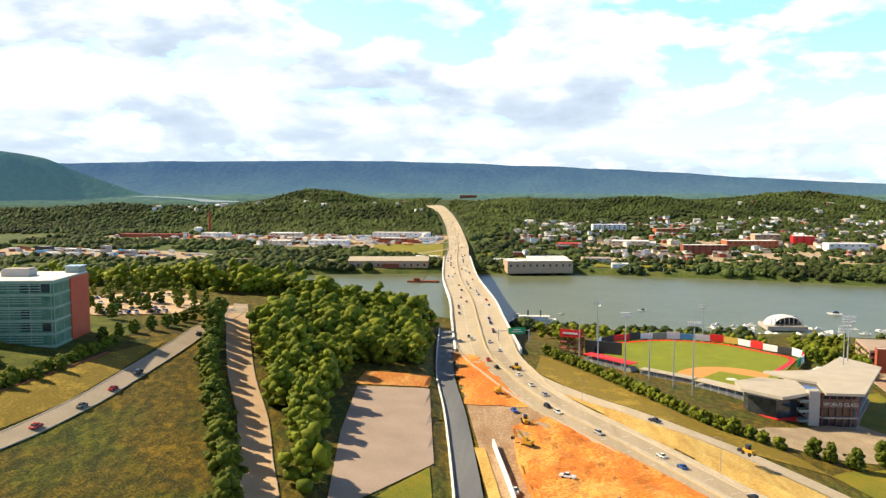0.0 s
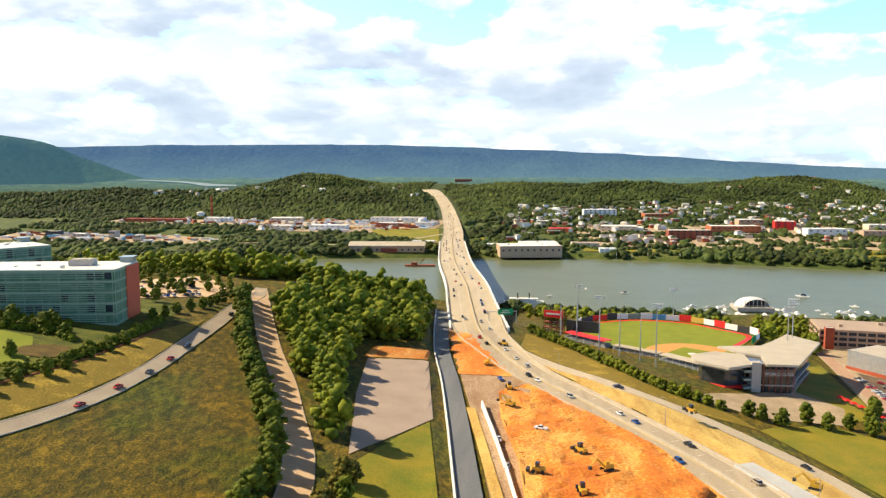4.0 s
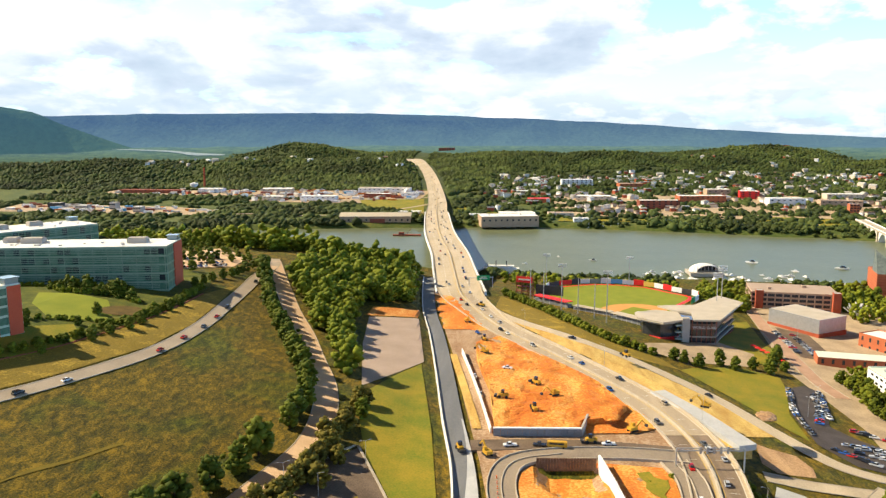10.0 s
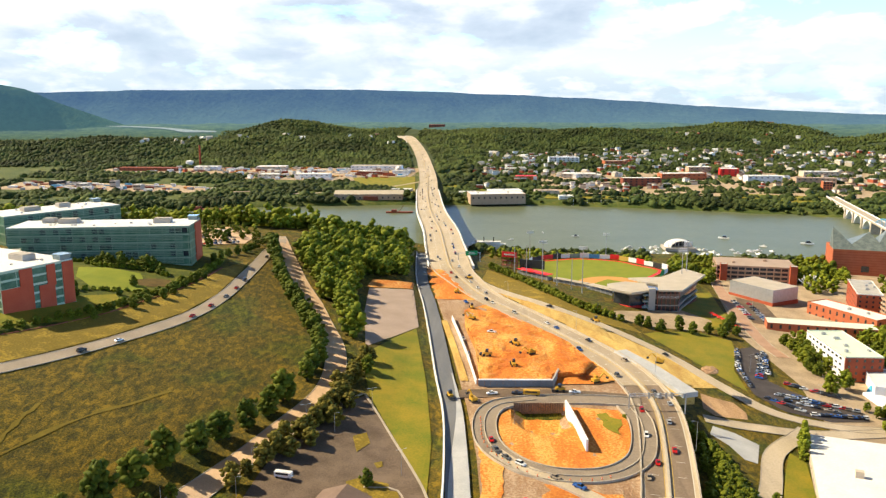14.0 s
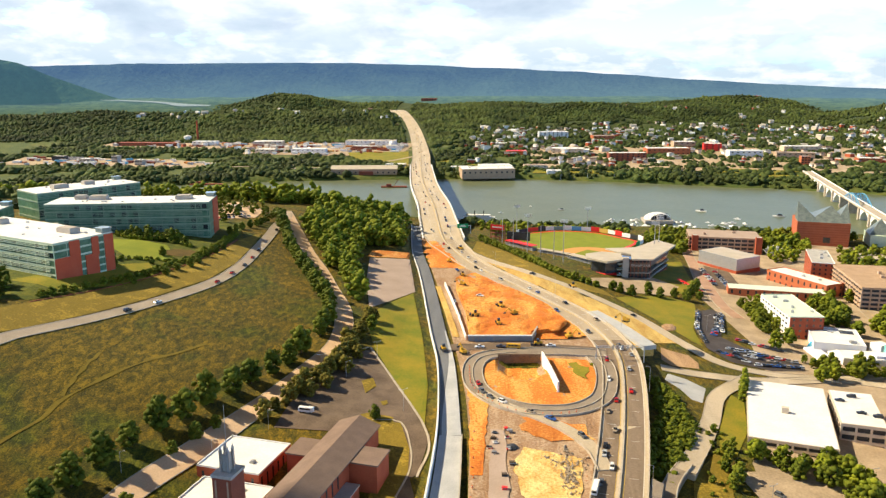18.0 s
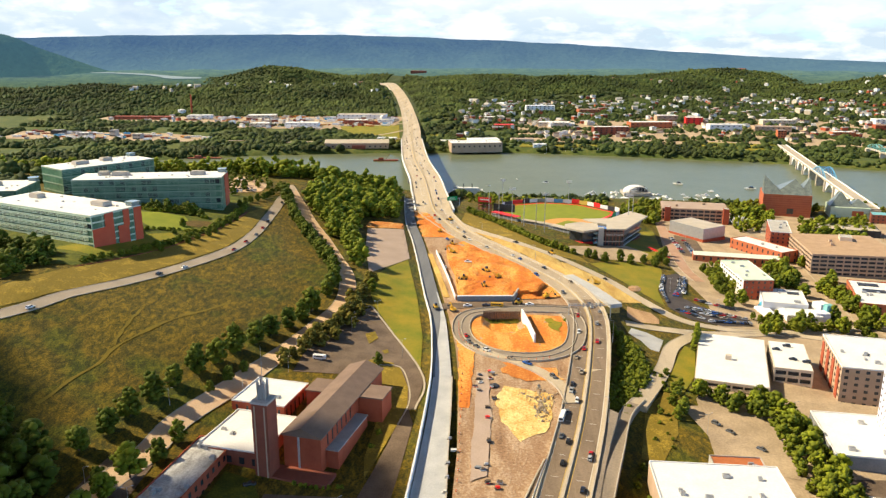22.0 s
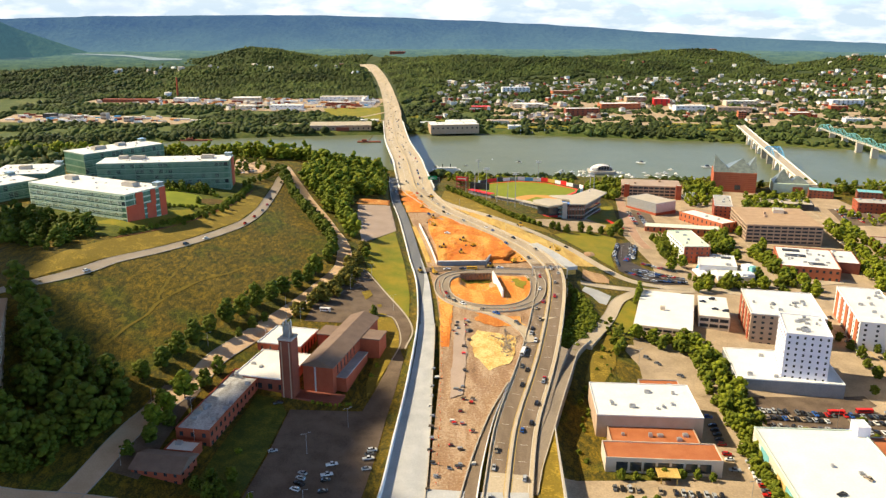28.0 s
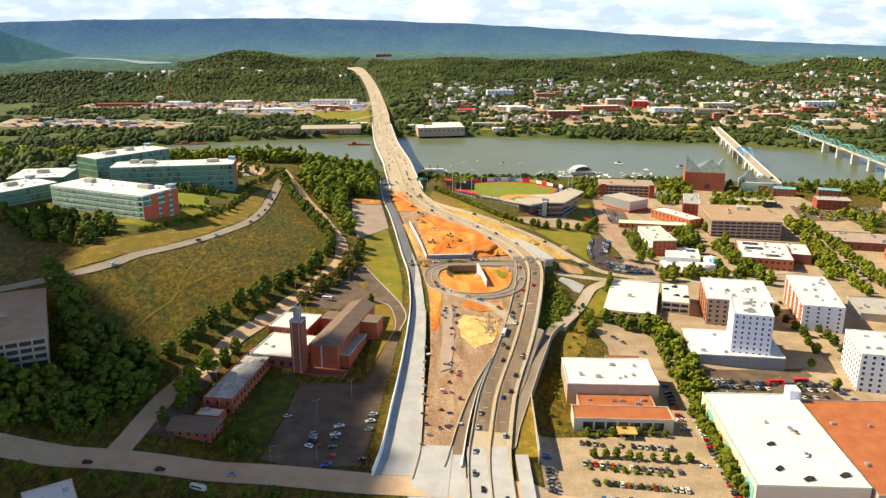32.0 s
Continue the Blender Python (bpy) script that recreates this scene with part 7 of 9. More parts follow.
def tree(kind, x, y, size=1.0, group="", z=None):
    if y > 815 and kind in FAR_CROWNS:
        s = size * trng.uniform(0.85, 1.15)
        FAR_TREES.append((kind, x, y, s, trng.uniform(0, 6.28)))
        return
    tm, cm = TREES[kind][trng.randrange(3)]
    ob = new("shrub" if kind in ("shrub", "bush") else "tree")
    s = size * trng.uniform(0.85, 1.15)
    ob.matrix_world = Matrix.Translation((x, y, land(x, y) if z is None else z)) @ pose(0, 0, 0, 0, 0, trng.uniform(0, 360)) @ Matrix.Diagonal((s, s, s * trng.uniform(0.9, 1.15), 1))
    tagged(ob, LABELS[kind], "shrub" if kind in ("shrub", "bush") else "tree", group)
    share("trunk", tm, ob, Matrix.Identity(4))
    share("crown", cm, ob, Matrix.Identity(4))


def row(kind, pts, gap, size, group, spread=0.8):
    line, want = densify(pts, 1.0), 0.0
    for a, q in zip([line[0]] + line, line):
        want -= (q - a).length
        if want > 0:
            continue
        want += gap
        tree(kind, q.x + trng.uniform(-spread, spread), q.y + trng.uniform(-spread, spread), size, group)


def inside(x, y, poly):
    odd = False
    for (x0, y0), (x1, y1) in zip(poly, poly[1:] + poly[:1]):
        if (y0 > y) != (y1 > y) and x < (x1 - x0) * (y - y0) / (y1 - y0) + x0:
            odd = not odd
    return odd


def spots(poly, gap):
    xs, ys = [p[0] for p in poly], [p[1] for p in poly]
    y = min(ys)
    while y < max(ys):
        x = min(xs)
        while x < max(xs):
            px, py = x + trng.uniform(-0.4, 0.4) * gap, y + trng.uniform(-0.4, 0.4) * gap
            if inside(px, py, poly):
                yield px, py
            x += gap
        y += gap


CROWNS, FAR_CROWNS = {}, {}
for key, h, r, z0, leaves, shape in (("broad", 12, 5.2, 1.2, 260, "round"), ("oak", 14, 6.5, 1.0, 240, "round"), ("tall", 17, 5.4, 1.5, 240, "round"), ("street", 9.5, 3.9, 1.2, 250, "round"), ("light", 8, 3.4, 0.6, 240, "round"), ("bush", 2.6, 1.9, 0.0, 110, "round")):
    CROWNS[key] = [crown_mesh(90 + s * 7 + int(h), h, r, z0, min(leaves, 150), shape) for s in range(4)]
    FAR_CROWNS[key] = [crown_mesh(90 + s * 7 + int(h), h, r, z0, 70, shape) for s in range(3)]


def grove(kinds, poly, gap, size, group, stuff=True, leaf="leaf"):
    """A wood of many crowns, joined, since nobody could count them."""
    if not stuff:
        for x, y in spots(poly, gap):
            tree(trng.choice(kinds), x, y, size, group)
        return
    cos, fas, at = [], [], 0
    for x, y in spots(poly, gap):
        co, fa = trng.choice((FAR_CROWNS if y > 850 or x < -250 else CROWNS)[trng.choice(kinds)])
        s, a = size * trng.uniform(0.8, 1.2), trng.uniform(0, 6.28)
        c, q = math.cos(a), math.sin(a)
        out = np.stack([co[:, 0] * c - co[:, 1] * q, co[:, 0] * q + co[:, 1] * c, co[:, 2] * trng.uniform(0.85, 1.15)], -1) * s
        cos.append(out + (x, y, land(x, y)))
        fas.append(fa + at)
        at += len(co)
    if cos:
        tagged(new("wood", mesh_from("wood", np.concatenate(cos), np.concatenate(fas), M[leaf])), group + ", dense leafy crowns", "wood", kind="stuff")


# the avenue's trees, the wood beside the gravel lot, the hedges
row("street", [(-162, 420), (-154, 442), (-150, 457), (-144, 471), (-138, 486), (-131, 500), (-126, 516), (-119, 527), (-113, 544), (-106, 559), (-101, 574), (-98, 593)], 14.5, 1.28, "avenue trees", 0.5)
row("street", [(-95, 606), (-95, 632), (-100, 652), (-108, 670), (-117, 692), (-129, 716), (-142, 742), (-152, 764), (-160, 787), (-170, 815), (-180, 845)], 10.0, 1.12, "avenue trees", 0.8)
grove(("broad", "broad", "oak"), [(-72, 656), (-78, 663), (-89, 694), (-102, 717), (-121, 750), (-139, 790), (-151, 825), (-160, 862), (-150, 930), (-90, 935), (-76, 900), (-72, 842), (-104, 827), (-104, 790), (-99, 752), (-94, 715), (-84, 668)], 7.4, 0.95, "wood beside the lot")
grove(("tall", "oak"), [(-150, 930), (-190, 960), (-150, 1030), (-100, 1030), (-82, 960), (-90, 935)], 9.5, 1.0, "wood above the river")
row("olive", [(-72, 640), (-73, 625), (-75, 608), (-74, 592)], 8, 0.85, "trees by the lot")
row("olive", [(-93, 528), (-91, 538), (-88, 548), (-82, 558), (-77, 578), (-75, 602)], 6, 0.95, "trees by the car park", 1.5)
for x, y, z in ((-79, 546, 1.0), (-73, 566, 1.1), (-70, 584, 1.0), (-78, 600, 1.2), (-73, 612, 1.0), (-85, 536, 0.9), (-97, 520, 0.8), (-100, 512, 0.9), (-70, 640, 1.0)):
    tree("olive", x, y, z, "trees by the car park")
for x, y in ((-127, 477), (-122, 489), (-117, 499)):
    tree("street", x, y, 0.7, "avenue trees")
tree("street", -52, 521, 0.75, "island trees")
for x, y, k in ((-69, 627, "light"), (-46, 448, "bush"), (-44, 458, "bush"), (-100, 372, "bush"), (-92, 340, "bush"), (-86, 338, "bush"), (-140, 372, "street"), (-136, 385, "street"), (-146, 402, "street"), (-131, 424, "street"), (-137, 410, "oak"), (-141, 396, "broad"), (-143, 384, "oak"), (-128, 438, "street"), (-146, 360, "street")):
    tree(k, x, y, 0.9)
row("bush", [(-74, 419), (-64, 417), (-52, 419)], 2.5, 0.5, "church shrubs", 0.3)
# ballpark hedge and lawn trees
row("shrub", [(-8, 930), (6, 905), (19, 882), (37, 836), (52, 802), (62, 791), (72, 784), (84, 774)], 6.2, 1.3, "ballpark hedge", 0.6)
for x, y in ((98, 770), (106, 766), (120, 776), (128, 770), (140, 776), (148, 770), (156, 790), (162, 800), (166, 812), (160, 780), (93, 774)):
    tree("street", x, y, 0.85, "ballpark trees")
row("bush", [(66, 706), (76, 690), (84, 668)], 5, 1.0, "verge bushes")
row("broad", [(4, 1012), (30, 1030), (70, 1042), (110, 1042), (150, 1030)], 11, 0.95, "trees behind the ballpark", 3)
row("broad", [(-10, 1060), (40, 1070), (90, 1075), (140, 1062)], 13, 0.9, "trees behind the ballpark", 4)
grove(("broad", "light"), [(150, 960), (186, 950), (200, 1030), (150, 1040)], 13, 0.8, "garage trees")
grove(("bush",), [(84, 606), (94, 580), (98, 545), (84, 508), (74, 488), (66, 472), (60, 480), (68, 510), (80, 545), (84, 575)], 3.2, 1.15, "bank bushes", True, "leaf_light")
row("light", [(66, 600), (60, 596), (52, 588)], 3, 0.5, "loop bushes")
grove(("bush",), [(42, 588), (54, 590), (55, 576), (46, 574)], 4, 0.9, "loop bushes")
row("bush", [(52, 640), (56, 632), (50, 648)], 3, 0.9, "verge bushes")
# green strip in the town
grove(("broad", "light", "street"), [(112, 520), (146, 508), (152, 496), (150, 470), (146, 440), (142, 400), (152, 398), (160, 440), (164, 500), (160, 508), (124, 522)], 8, 0.8, "town strip trees")
row("broad", [(116, 518), (130, 512), (146, 508), (156, 504)], 9, 0.7, "garage trees", 2)
row("light", [(143, 392), (141, 370), (142, 350), (140, 330), (141, 310)], 6, 0.9, "warehouse trees", 1)
row("cone", [(134, 590), (139, 606), (130, 580)], 5, 0.9, "garage evergreens", 0.5)
grove(("bush", "light"), [(100, 540), (112, 545), (108, 510), (100, 490), (92, 500)], 7, 0.8, "bank bushes", True, "leaf_light")
row("light", [(76, 364), (90, 366), (112, 366), (120, 364)], 7, 0.55, "annex shrubs", 0.5)
for y in (334, 322):
    row("bush", [(72, y), (90, y - 3), (112, y - 7)], 5.5, 0.8, "car park shrubs", 0.5)
row("light", [(176, 405), (200, 404), (232, 402)], 9, 0.8, "car park trees")
row("light", [(124, 342), (112, 341), (92, 343), (74, 345)], 6, 0.6, "car park shrubs", 0.5)
row("street", [(270, 470), (272, 520), (276, 570)], 12, 0.7, "street trees")
row("street", [(252, 480), (256, 520), (252, 600), (262, 660)], 14, 0.75, "street trees")
row("broad", [(284, 640), (278, 670), (272, 700), (268, 730), (292, 760)], 9, 0.75, "street trees", 2)
row("broad", [(372, 570), (378, 620), (386, 680), (392, 730), (400, 790), (408, 850)], 9, 0.85, "street trees", 3)
row("broad", [(350, 600), (360, 660), (372, 730), (380, 790), (390, 850)], 10, 0.85, "street trees", 3)
row("light", [(196, 648), (212, 640), (236, 640), (260, 650), (280, 640)], 8, 0.85, "museum trees", 2)
row("street", [(190, 700), (186, 720), (196, 745), (188, 770)], 9, 0.8, "school trees", 2)
row("broad", [(240, 770), (252, 790), (262, 800), (284, 800)], 9, 0.7, "school trees", 2)
grove(("broad", "light"), [(270, 930), (300, 945), (330, 1000), (340, 1030), (300, 1040), (280, 1000)], 11, 0.85, "riverside trees")
grove(("broad", "light"), [(318, 900), (380, 890), (400, 930), (340, 940)], 10, 0.75, "riverside trees")
grove(("broad",), [(560, 960), (640, 930), (650, 990), (570, 1010)], 14, 0.9, "riverside trees")
grove(("broad", "light"), [(430, 860), (520, 840), (530, 880), (440, 900)], 14, 0.7, "town trees")
for poly, gap, size, leaf in (
        ([(312, 1095), (372, 1095), (322, 1013), (276, 977)], 9, 0.85, "leaf_light"),
        ([(354, 997), (437, 1010), (409, 934), (329, 932)], 9.5, 0.8, "leaf_light"),
        ([(276, 746), (290, 748), (279, 666), (267, 649), (265, 698)], 6.5, 0.75, "leaf_light"),
        ([(398, 854), (415, 842), (387, 781), (382, 803)], 7.5, 0.8, "leaf_light"),
        ([(372, 780), (376, 711), (352, 642), (340, 641), (351, 727)], 9, 0.75, "leaf"),
        ([(243, 787), (267, 789), (250, 726), (236, 744)], 7.5, 0.8, "leaf_light"),
        ([(185, 664), (217, 655), (245, 649), (240, 636), (200, 634)], 7.5, 0.75, "leaf_light"),
        ([(186, 1085), (226, 1090), (197, 943), (171, 952)], 9, 0.85, "leaf_light"),
        ([(600, 1085), (650, 1075), (576, 1024), (540, 1035)], 12, 0.95, "leaf_light"),
        ([(190, 778), (210, 783), (196, 702), (181, 734)], 8.5, 0.75, "leaf_light"),
        ([(497, 924), (504, 880), (455, 782), (478, 880)], 9, 0.75, "leaf"),
        ([(146, 515), (163, 508), (162, 420), (148, 383), (138, 389), (142, 454)], 7, 0.75, "leaf_light"),
        ([(330, 1075), (470, 1085), (640, 1010), (700, 960), (690, 940), (560, 1000), (430, 1050)], 12, 0.95, "leaf_light"),
        ([(112, 520), (150, 518), (146, 500), (128, 504)], 6.5, 0.7, "leaf_dark"),
        ([(148, 411), (153, 390), (146, 332), (138, 315), (139, 358)], 5.5, 0.7, "leaf_light")):
    grove(("broad", "light", "street"), poly, gap, size, "town trees", True, leaf)
grove(("bush", "bush", "light"), [(92, 535), (108, 552), (113, 523), (98, 475), (84, 455), (82, 474)], 8, 0.5, "bank bushes", True, "leaf_light")
grove(("bush",), [(71, 449), (76, 450), (62, 372), (57, 371)], 5, 0.8, "bank bushes", True, "leaf_light")
# hill: campus trees, shaded wood on the slope
for x, y in ((190, 973), (209, 1005), (320, 1070), (320, 1026), (291, 981), (291, 943), (254, 776), (249, 746), (235, 733), (194, 690), (182, 679), (357, 960), (372, 962), (384, 957), (400, 956), (410, 946), (272, 702), (272, 685), (270, 664), (279, 625), (273, 630), (248, 662), (244, 637), (189, 627), (198, 631), (437, 914), (438, 896), (398, 816), (584, 1113), (582, 1092), (557, 1079), (545, 1071), (475, 868), (477, 854), (481, 841), (249, 715)):
    tree("broad", x, y, 0.85, "town trees")
for x, y in ((212, 419), (239, 459), (240, 427)):
    tree("light", x, y, 0.9, "town trees")
for x, y in ((-97, 350), (-101, 343), (-106, 350), (-104, 338), (-111, 344), (-98, 338)):
    tree("street", x, y, 0.75, "school lawn trees")
grove(("tall", "oak", "broad"), [(-560, 930), (-420, 965), (-300, 955), (-200, 930), (-150, 1030), (-190, 1100), (-300, 1060), (-560, 1000)], 11, 1.0, "riverside wood")
row("shrub", [(-232, 572), (-216, 604), (-204, 636), (-194, 678), (-190, 716), (-190, 760)], 6, 1.0, "campus hedge", 1)
grove(("broad", "light", "bush"), [(-242, 566), (-262, 588), (-300, 600), (-330, 620), (-360, 600), (-310, 545), (-260, 520)], 6.6, 0.85, "campus trees", True, "leaf_dark")
grove(("street", "light"), [(-310, 850), (-215, 792), (-190, 840), (-200, 900), (-260, 945), (-330, 930)], 15, 0.75, "campus trees", False)
row("street", [(-196, 760), (-188, 790), (-184, 830), (-188, 870)], 9, 0.6, "campus trees", 1.5)
for x, y in ((-204, 616), (-202, 631), (-195, 640), (-193, 652), (-189, 663), (-188, 674), (-188, 691), (-186, 702), (-185, 714), (-212, 676), (-210, 655), (-232, 650), (-226, 640), (-240, 652)):
    tree("street", x, y, 0.55, "campus shrubs")
row("bush", [(-259, 713), (-243, 706), (-232, 710), (-218, 712), (-205, 706)], 3.4, 1.0, "campus hedge", 1.5)
row("bush", [(-228, 652), (-214, 662), (-200, 664), (-192, 676)], 3.4, 0.9, "campus hedge", 1.5)
grove(("bush", "light"), [(-272, 716), (-250, 720), (-222, 724), (-204, 716), (-208, 708), (-240, 708)], 5, 0.9, "campus hedge", True, "leaf_dark")
row("bush", [(-300, 716), (-262, 722), (-220, 728)], 4, 1.0, "campus shrubs", 1)
grove(("broad", "oak", "street"), [(-176, 338), (-160, 372), (-160, 405), (-186, 420), (-220, 440), (-254, 480), (-266, 490), (-248, 460), (-222, 420), (-200, 370), (-196, 338)], 7.0, 0.9, "slope wood", True, "leaf_dark")
grove(("broad", "oak"), [(-330, 332), (-196, 332), (-200, 366), (-330, 372)], 8, 0.95, "slope wood", True, "leaf_dark")
row("street", [(-230, 304), (-180, 302), (-150, 303), (-120, 302), (-90, 300), (-60, 298)], 14, 0.7, "boulevard trees", 1)


def join_far_trees():
    """Trees toward the river, too many to count, joined by their leaves."""
    for leaf, kinds in (("leaf", ("broad", "oak", "tall", "bush")), ("leaf_dark", ("street",)), ("leaf_light", ("light",))):
        cos, fas, at = [], [], 0
        for kind, x, y, s, a in FAR_TREES:
            if kind not in kinds:
                continue
            co, fa = trng.choice(FAR_CROWNS[kind])
            c, q = math.cos(a), math.sin(a)
            out = np.stack([co[:, 0] * c - co[:, 1] * q, co[:, 0] * q + co[:, 1] * c, co[:, 2]], -1) * s
            cos.append(out + (x, y, land(x, y)))
            fas.append(fa + at)
            at += len(co)
        if cos:
            tagged(new("wood", mesh_from("wood", np.concatenate(cos), np.concatenate(fas), M[leaf])), "scattered leafy trees toward the river", "wood", kind="stuff")


join_far_trees()


# far woods: countless crowns joined by region
def lumpy_template():
    """One crown of five uneven lumps."""
    rs = np.random.RandomState(2)
    at = [(0, 0, 0.25), (0.45, 0.1, 0), (-0.3, 0.42, -0.05), (-0.28, -0.4, 0.05), (0.2, -0.35, 0.3)]
    return clumps(rs, at, [0.62, 0.5, 0.52, 0.5, 0.45], SMALL, 0.95, 0.25)


LUMPY = lumpy_template()
TINY = (np.array([(1, 0, 0), (0, 1, 0), (-1, 0, 0), (0, -1, 0), (0, 0, 1), (0, 0, -1)], float), np.array([(0, 1, 4), (1, 2, 4), (2, 3, 4), (3, 0, 4), (1, 0, 5), (2, 1, 5), (3, 2, 5), (0, 3, 5)]))


def woods(name, seed, n, xr, yr, size, keep, label, template=SMALL, lift=0.35):
    rs = np.random.RandomState(seed)
    places, radii = [], []
    for x, y in zip(rs.uniform(*xr, n), rs.uniform(*yr, n)):
        if not keep(x, y):
            continue
        s = size * rs.uniform(0.55, 1.0) * (1.0 + 0.6 * max(0.0, noise.noise(Vector((x / 30, y / 30, 1)))) + 0.5 * (rs.uniform() < 0.12))
        places.append((x, y, land(x, y) + s * lift))
        radii.append(s)
    if not places:
        return
    co, fa = clumps(rs, places, radii, template, 0.85, 0.32)
    tagged(new(name, mesh_from(name, co, fa, M["wood"])), label, "wood", kind="stuff")


def off_road(x, y, gap=26):
    q = np.interp(y, [p[1] for p in HWY], [p[0] for p in HWY])
    return abs(x - q) > gap


YARDS = ([(-1030, 1740), (-600, 1705), (-550, 1790), (-700, 1860), (-1040, 1890)], [(-990, 2090), (-620, 2035), (-560, 1940), (-330, 1920), (-130, 1700), (-170, 2200), (-980, 2185)])
TOWN = [(-40, 1690), (1180, 1650), (1250, 2080), (600, 2200), (250, 2420), (-60, 2200)]


CLEARED = set()


def clear_at(x, y):
    """Keeps trees off a house and the ground before it."""
    for d in (0, -14, -26):
        CLEARED.add((int(x // 16), int((y + d) // 16)))


def far_keep(x, y):
    if (int(x // 16), int(y // 16)) in CLEARED:
        return False
    if y < far_bank(x) + 12 or not off_road(x, y, 34) or inside(x, y, YARDS[0]) or inside(x, y, YARDS[1]):
        return False
    if inside(x, y, TOWN):
        return noise.noise(Vector((x / 45, y / 45, 2))) > -0.06
    if -100 < x < 1500 and 2000 < y < 2900:
        return noise.noise(Vector((x / 60, y / 60, 5))) > -0.12
    return y > 2200 or noise.noise(Vector((x / 70, y / 70, 9))) > -0.15


# ---- far town houses ----
def gable_house(w, d, h, wall, roof, key):
    bm = bmesh.new()
    boxm(bm, w, d, h + 3, 0, 0, -3)
    wme = bpy.data.meshes.new("wall")
    bm.to_mesh(wme)
    bm.free()
    wme.materials.append(M[wall])
    bm = bmesh.new()
    gable(bm, w, d, h, h + w * 0.32, 0.6)
    rme = bpy.data.meshes.new("roof")
    bm.to_mesh(rme)
    bm.free()
    rme.materials.append(M[roof])
    return wme, rme, key


HOUSES = [gable_house(9, 14, 6, "white_wall", "grey_roof", "white house with a grey ridged roof"), gable_house(11, 16, 6, "white_wall", "white_roof", "white house with a pale roof"), gable_house(10, 13, 6, "brick", "brown_roof", "brick house with a brown roof"), gable_house(12, 20, 8, "beige", "grey_roof", "beige house with a grey roof")]
hrng = random.Random(77)


def houses(n, xr, yr, keep, group):
    made = 0
    while made < n:
        x, y = hrng.uniform(*xr), hrng.uniform(*yr)
        if y < far_bank(x) + 40 or not off_road(x, y, 40) or not keep(x, y):
            continue
        wme, rme, lab = hrng.choice(HOUSES)
        s = hrng.uniform(0.6, 1.0)
        clear_at(x, y)
        ob = new("house")
        ob.matrix_world = Matrix.Translation((x, y, land(x, y) + 2.5)) @ pose(0, 0, 0, 0, 0, hrng.uniform(0, 180)) @ Matrix.Scale(s, 4)
        tagged(ob, lab + " across the river", "house", group)
        share("wall", wme, ob, Matrix.Identity(4))
        share("roof", rme, ob, Matrix.Identity(4))
        made += 1


def joined_houses(n, xr, yr, name, label):
    """Small far houses, past counting."""
    for key, rkey, lo in (("white_wall", "grey_roof", 0), ("beige", "brown_roof", 1), ("brick", "grey_roof", 2)):
        walls, roofs = bmesh.new(), bmesh.new()
        rng = random.Random(100 + lo)
        made = 0
        while made < n // 3:
            x, y = rng.uniform(*xr), rng.uniform(*yr)
            if y < far_bank(x) + 70 or not off_road(x, y, 45) or noise.noise(Vector((x / 130, y / 130, 6))) < -0.1:
                continue
            made += 1
            if made % 2:
                clear_at(x, y)
            w, d, h, a, z = rng.uniform(6, 12), rng.uniform(8, 16), rng.uniform(4, 7), rng.choice((10, 100)) + rng.uniform(-15, 15), land(x, y) + 1.5
            boxm(walls, w, d, h + 3, x, y, z - 3, a)
            boxm(roofs, w + 0.8, d + 0.8, 0.9, x, y, z + h, a)
            boxm(roofs, w * 0.55, d + 0.4, 0.9, x, y, z + h + 0.9, a)
        tagged(part(name, walls, M[key]), label, "houses", kind="stuff")
        tagged(part(name, roofs, M[rkey]), "roofs of " + label, "houses", kind="stuff")


joined_houses(480, (-40, 1500), (1760, 2800), "far_houses", "small far houses among the trees")
houses(150, (-60, 1350), (1980, 2750), lambda x, y: True, "houses of the far town")
houses(60, (500, 1900), (2600, 3500), lambda x, y: True, "houses on the far hill")
houses(34, (-1150, -250), (2620, 2950), lambda x, y: True, "houses on the wooded hill")
houses(26, (-960, -220), (1960, 2170), lambda x, y: inside(x, y, [(-980, 2090), (-620, 2040), (-560, 1950), (-330, 1930), (-200, 2010), (-190, 2200), (-980, 2170)]), "sheds in the works yard")

# ---- far woods, with gaps before the houses ----
patch("forest_floor", [(-2300, 2210), (-1000, 2210), (-150, 2260), (300, 2500), (700, 2420), (1500, 2300), (2300, 2250), (2300, 4100), (-2300, 4100)], M["forest_floor"], 0.6, label="dark green undergrowth below the far woods", category="undergrowth")
for k, (xa, xb) in enumerate(((-2300, -900), (-900, 0), (0, 900), (900, 2300))):
    woods("far_wood", 10 + k, 31000 if abs(k - 1.5) < 1 else 21000, (xa, xb), (2180, 3900), 6.2, far_keep, "dense green woodland covering the far hills", TINY, 0.5)
woods("hedge_row", 30, 420, (-985, -420), (1984, 2006), 5.0, lambda x, y: True, "long dark hedge in front of the works")
woods("bank_wood", 20, 13000, (-1100, 0), (1400, 2260), 6.0, far_keep, "mixed trees on the far bank and among the works")
woods("bank_wood", 21, 11500, (0, 1400), (1400, 2260), 5.8, far_keep, "mixed trees on the far bank and through the town")
woods("shore_wood", 22, 1500, (230, 640), (1480, 1780), 6.0, lambda x, y: far_bank(x) + 8 < y < far_bank(x) + 95, "thick green trees along the far shore", LUMPY)
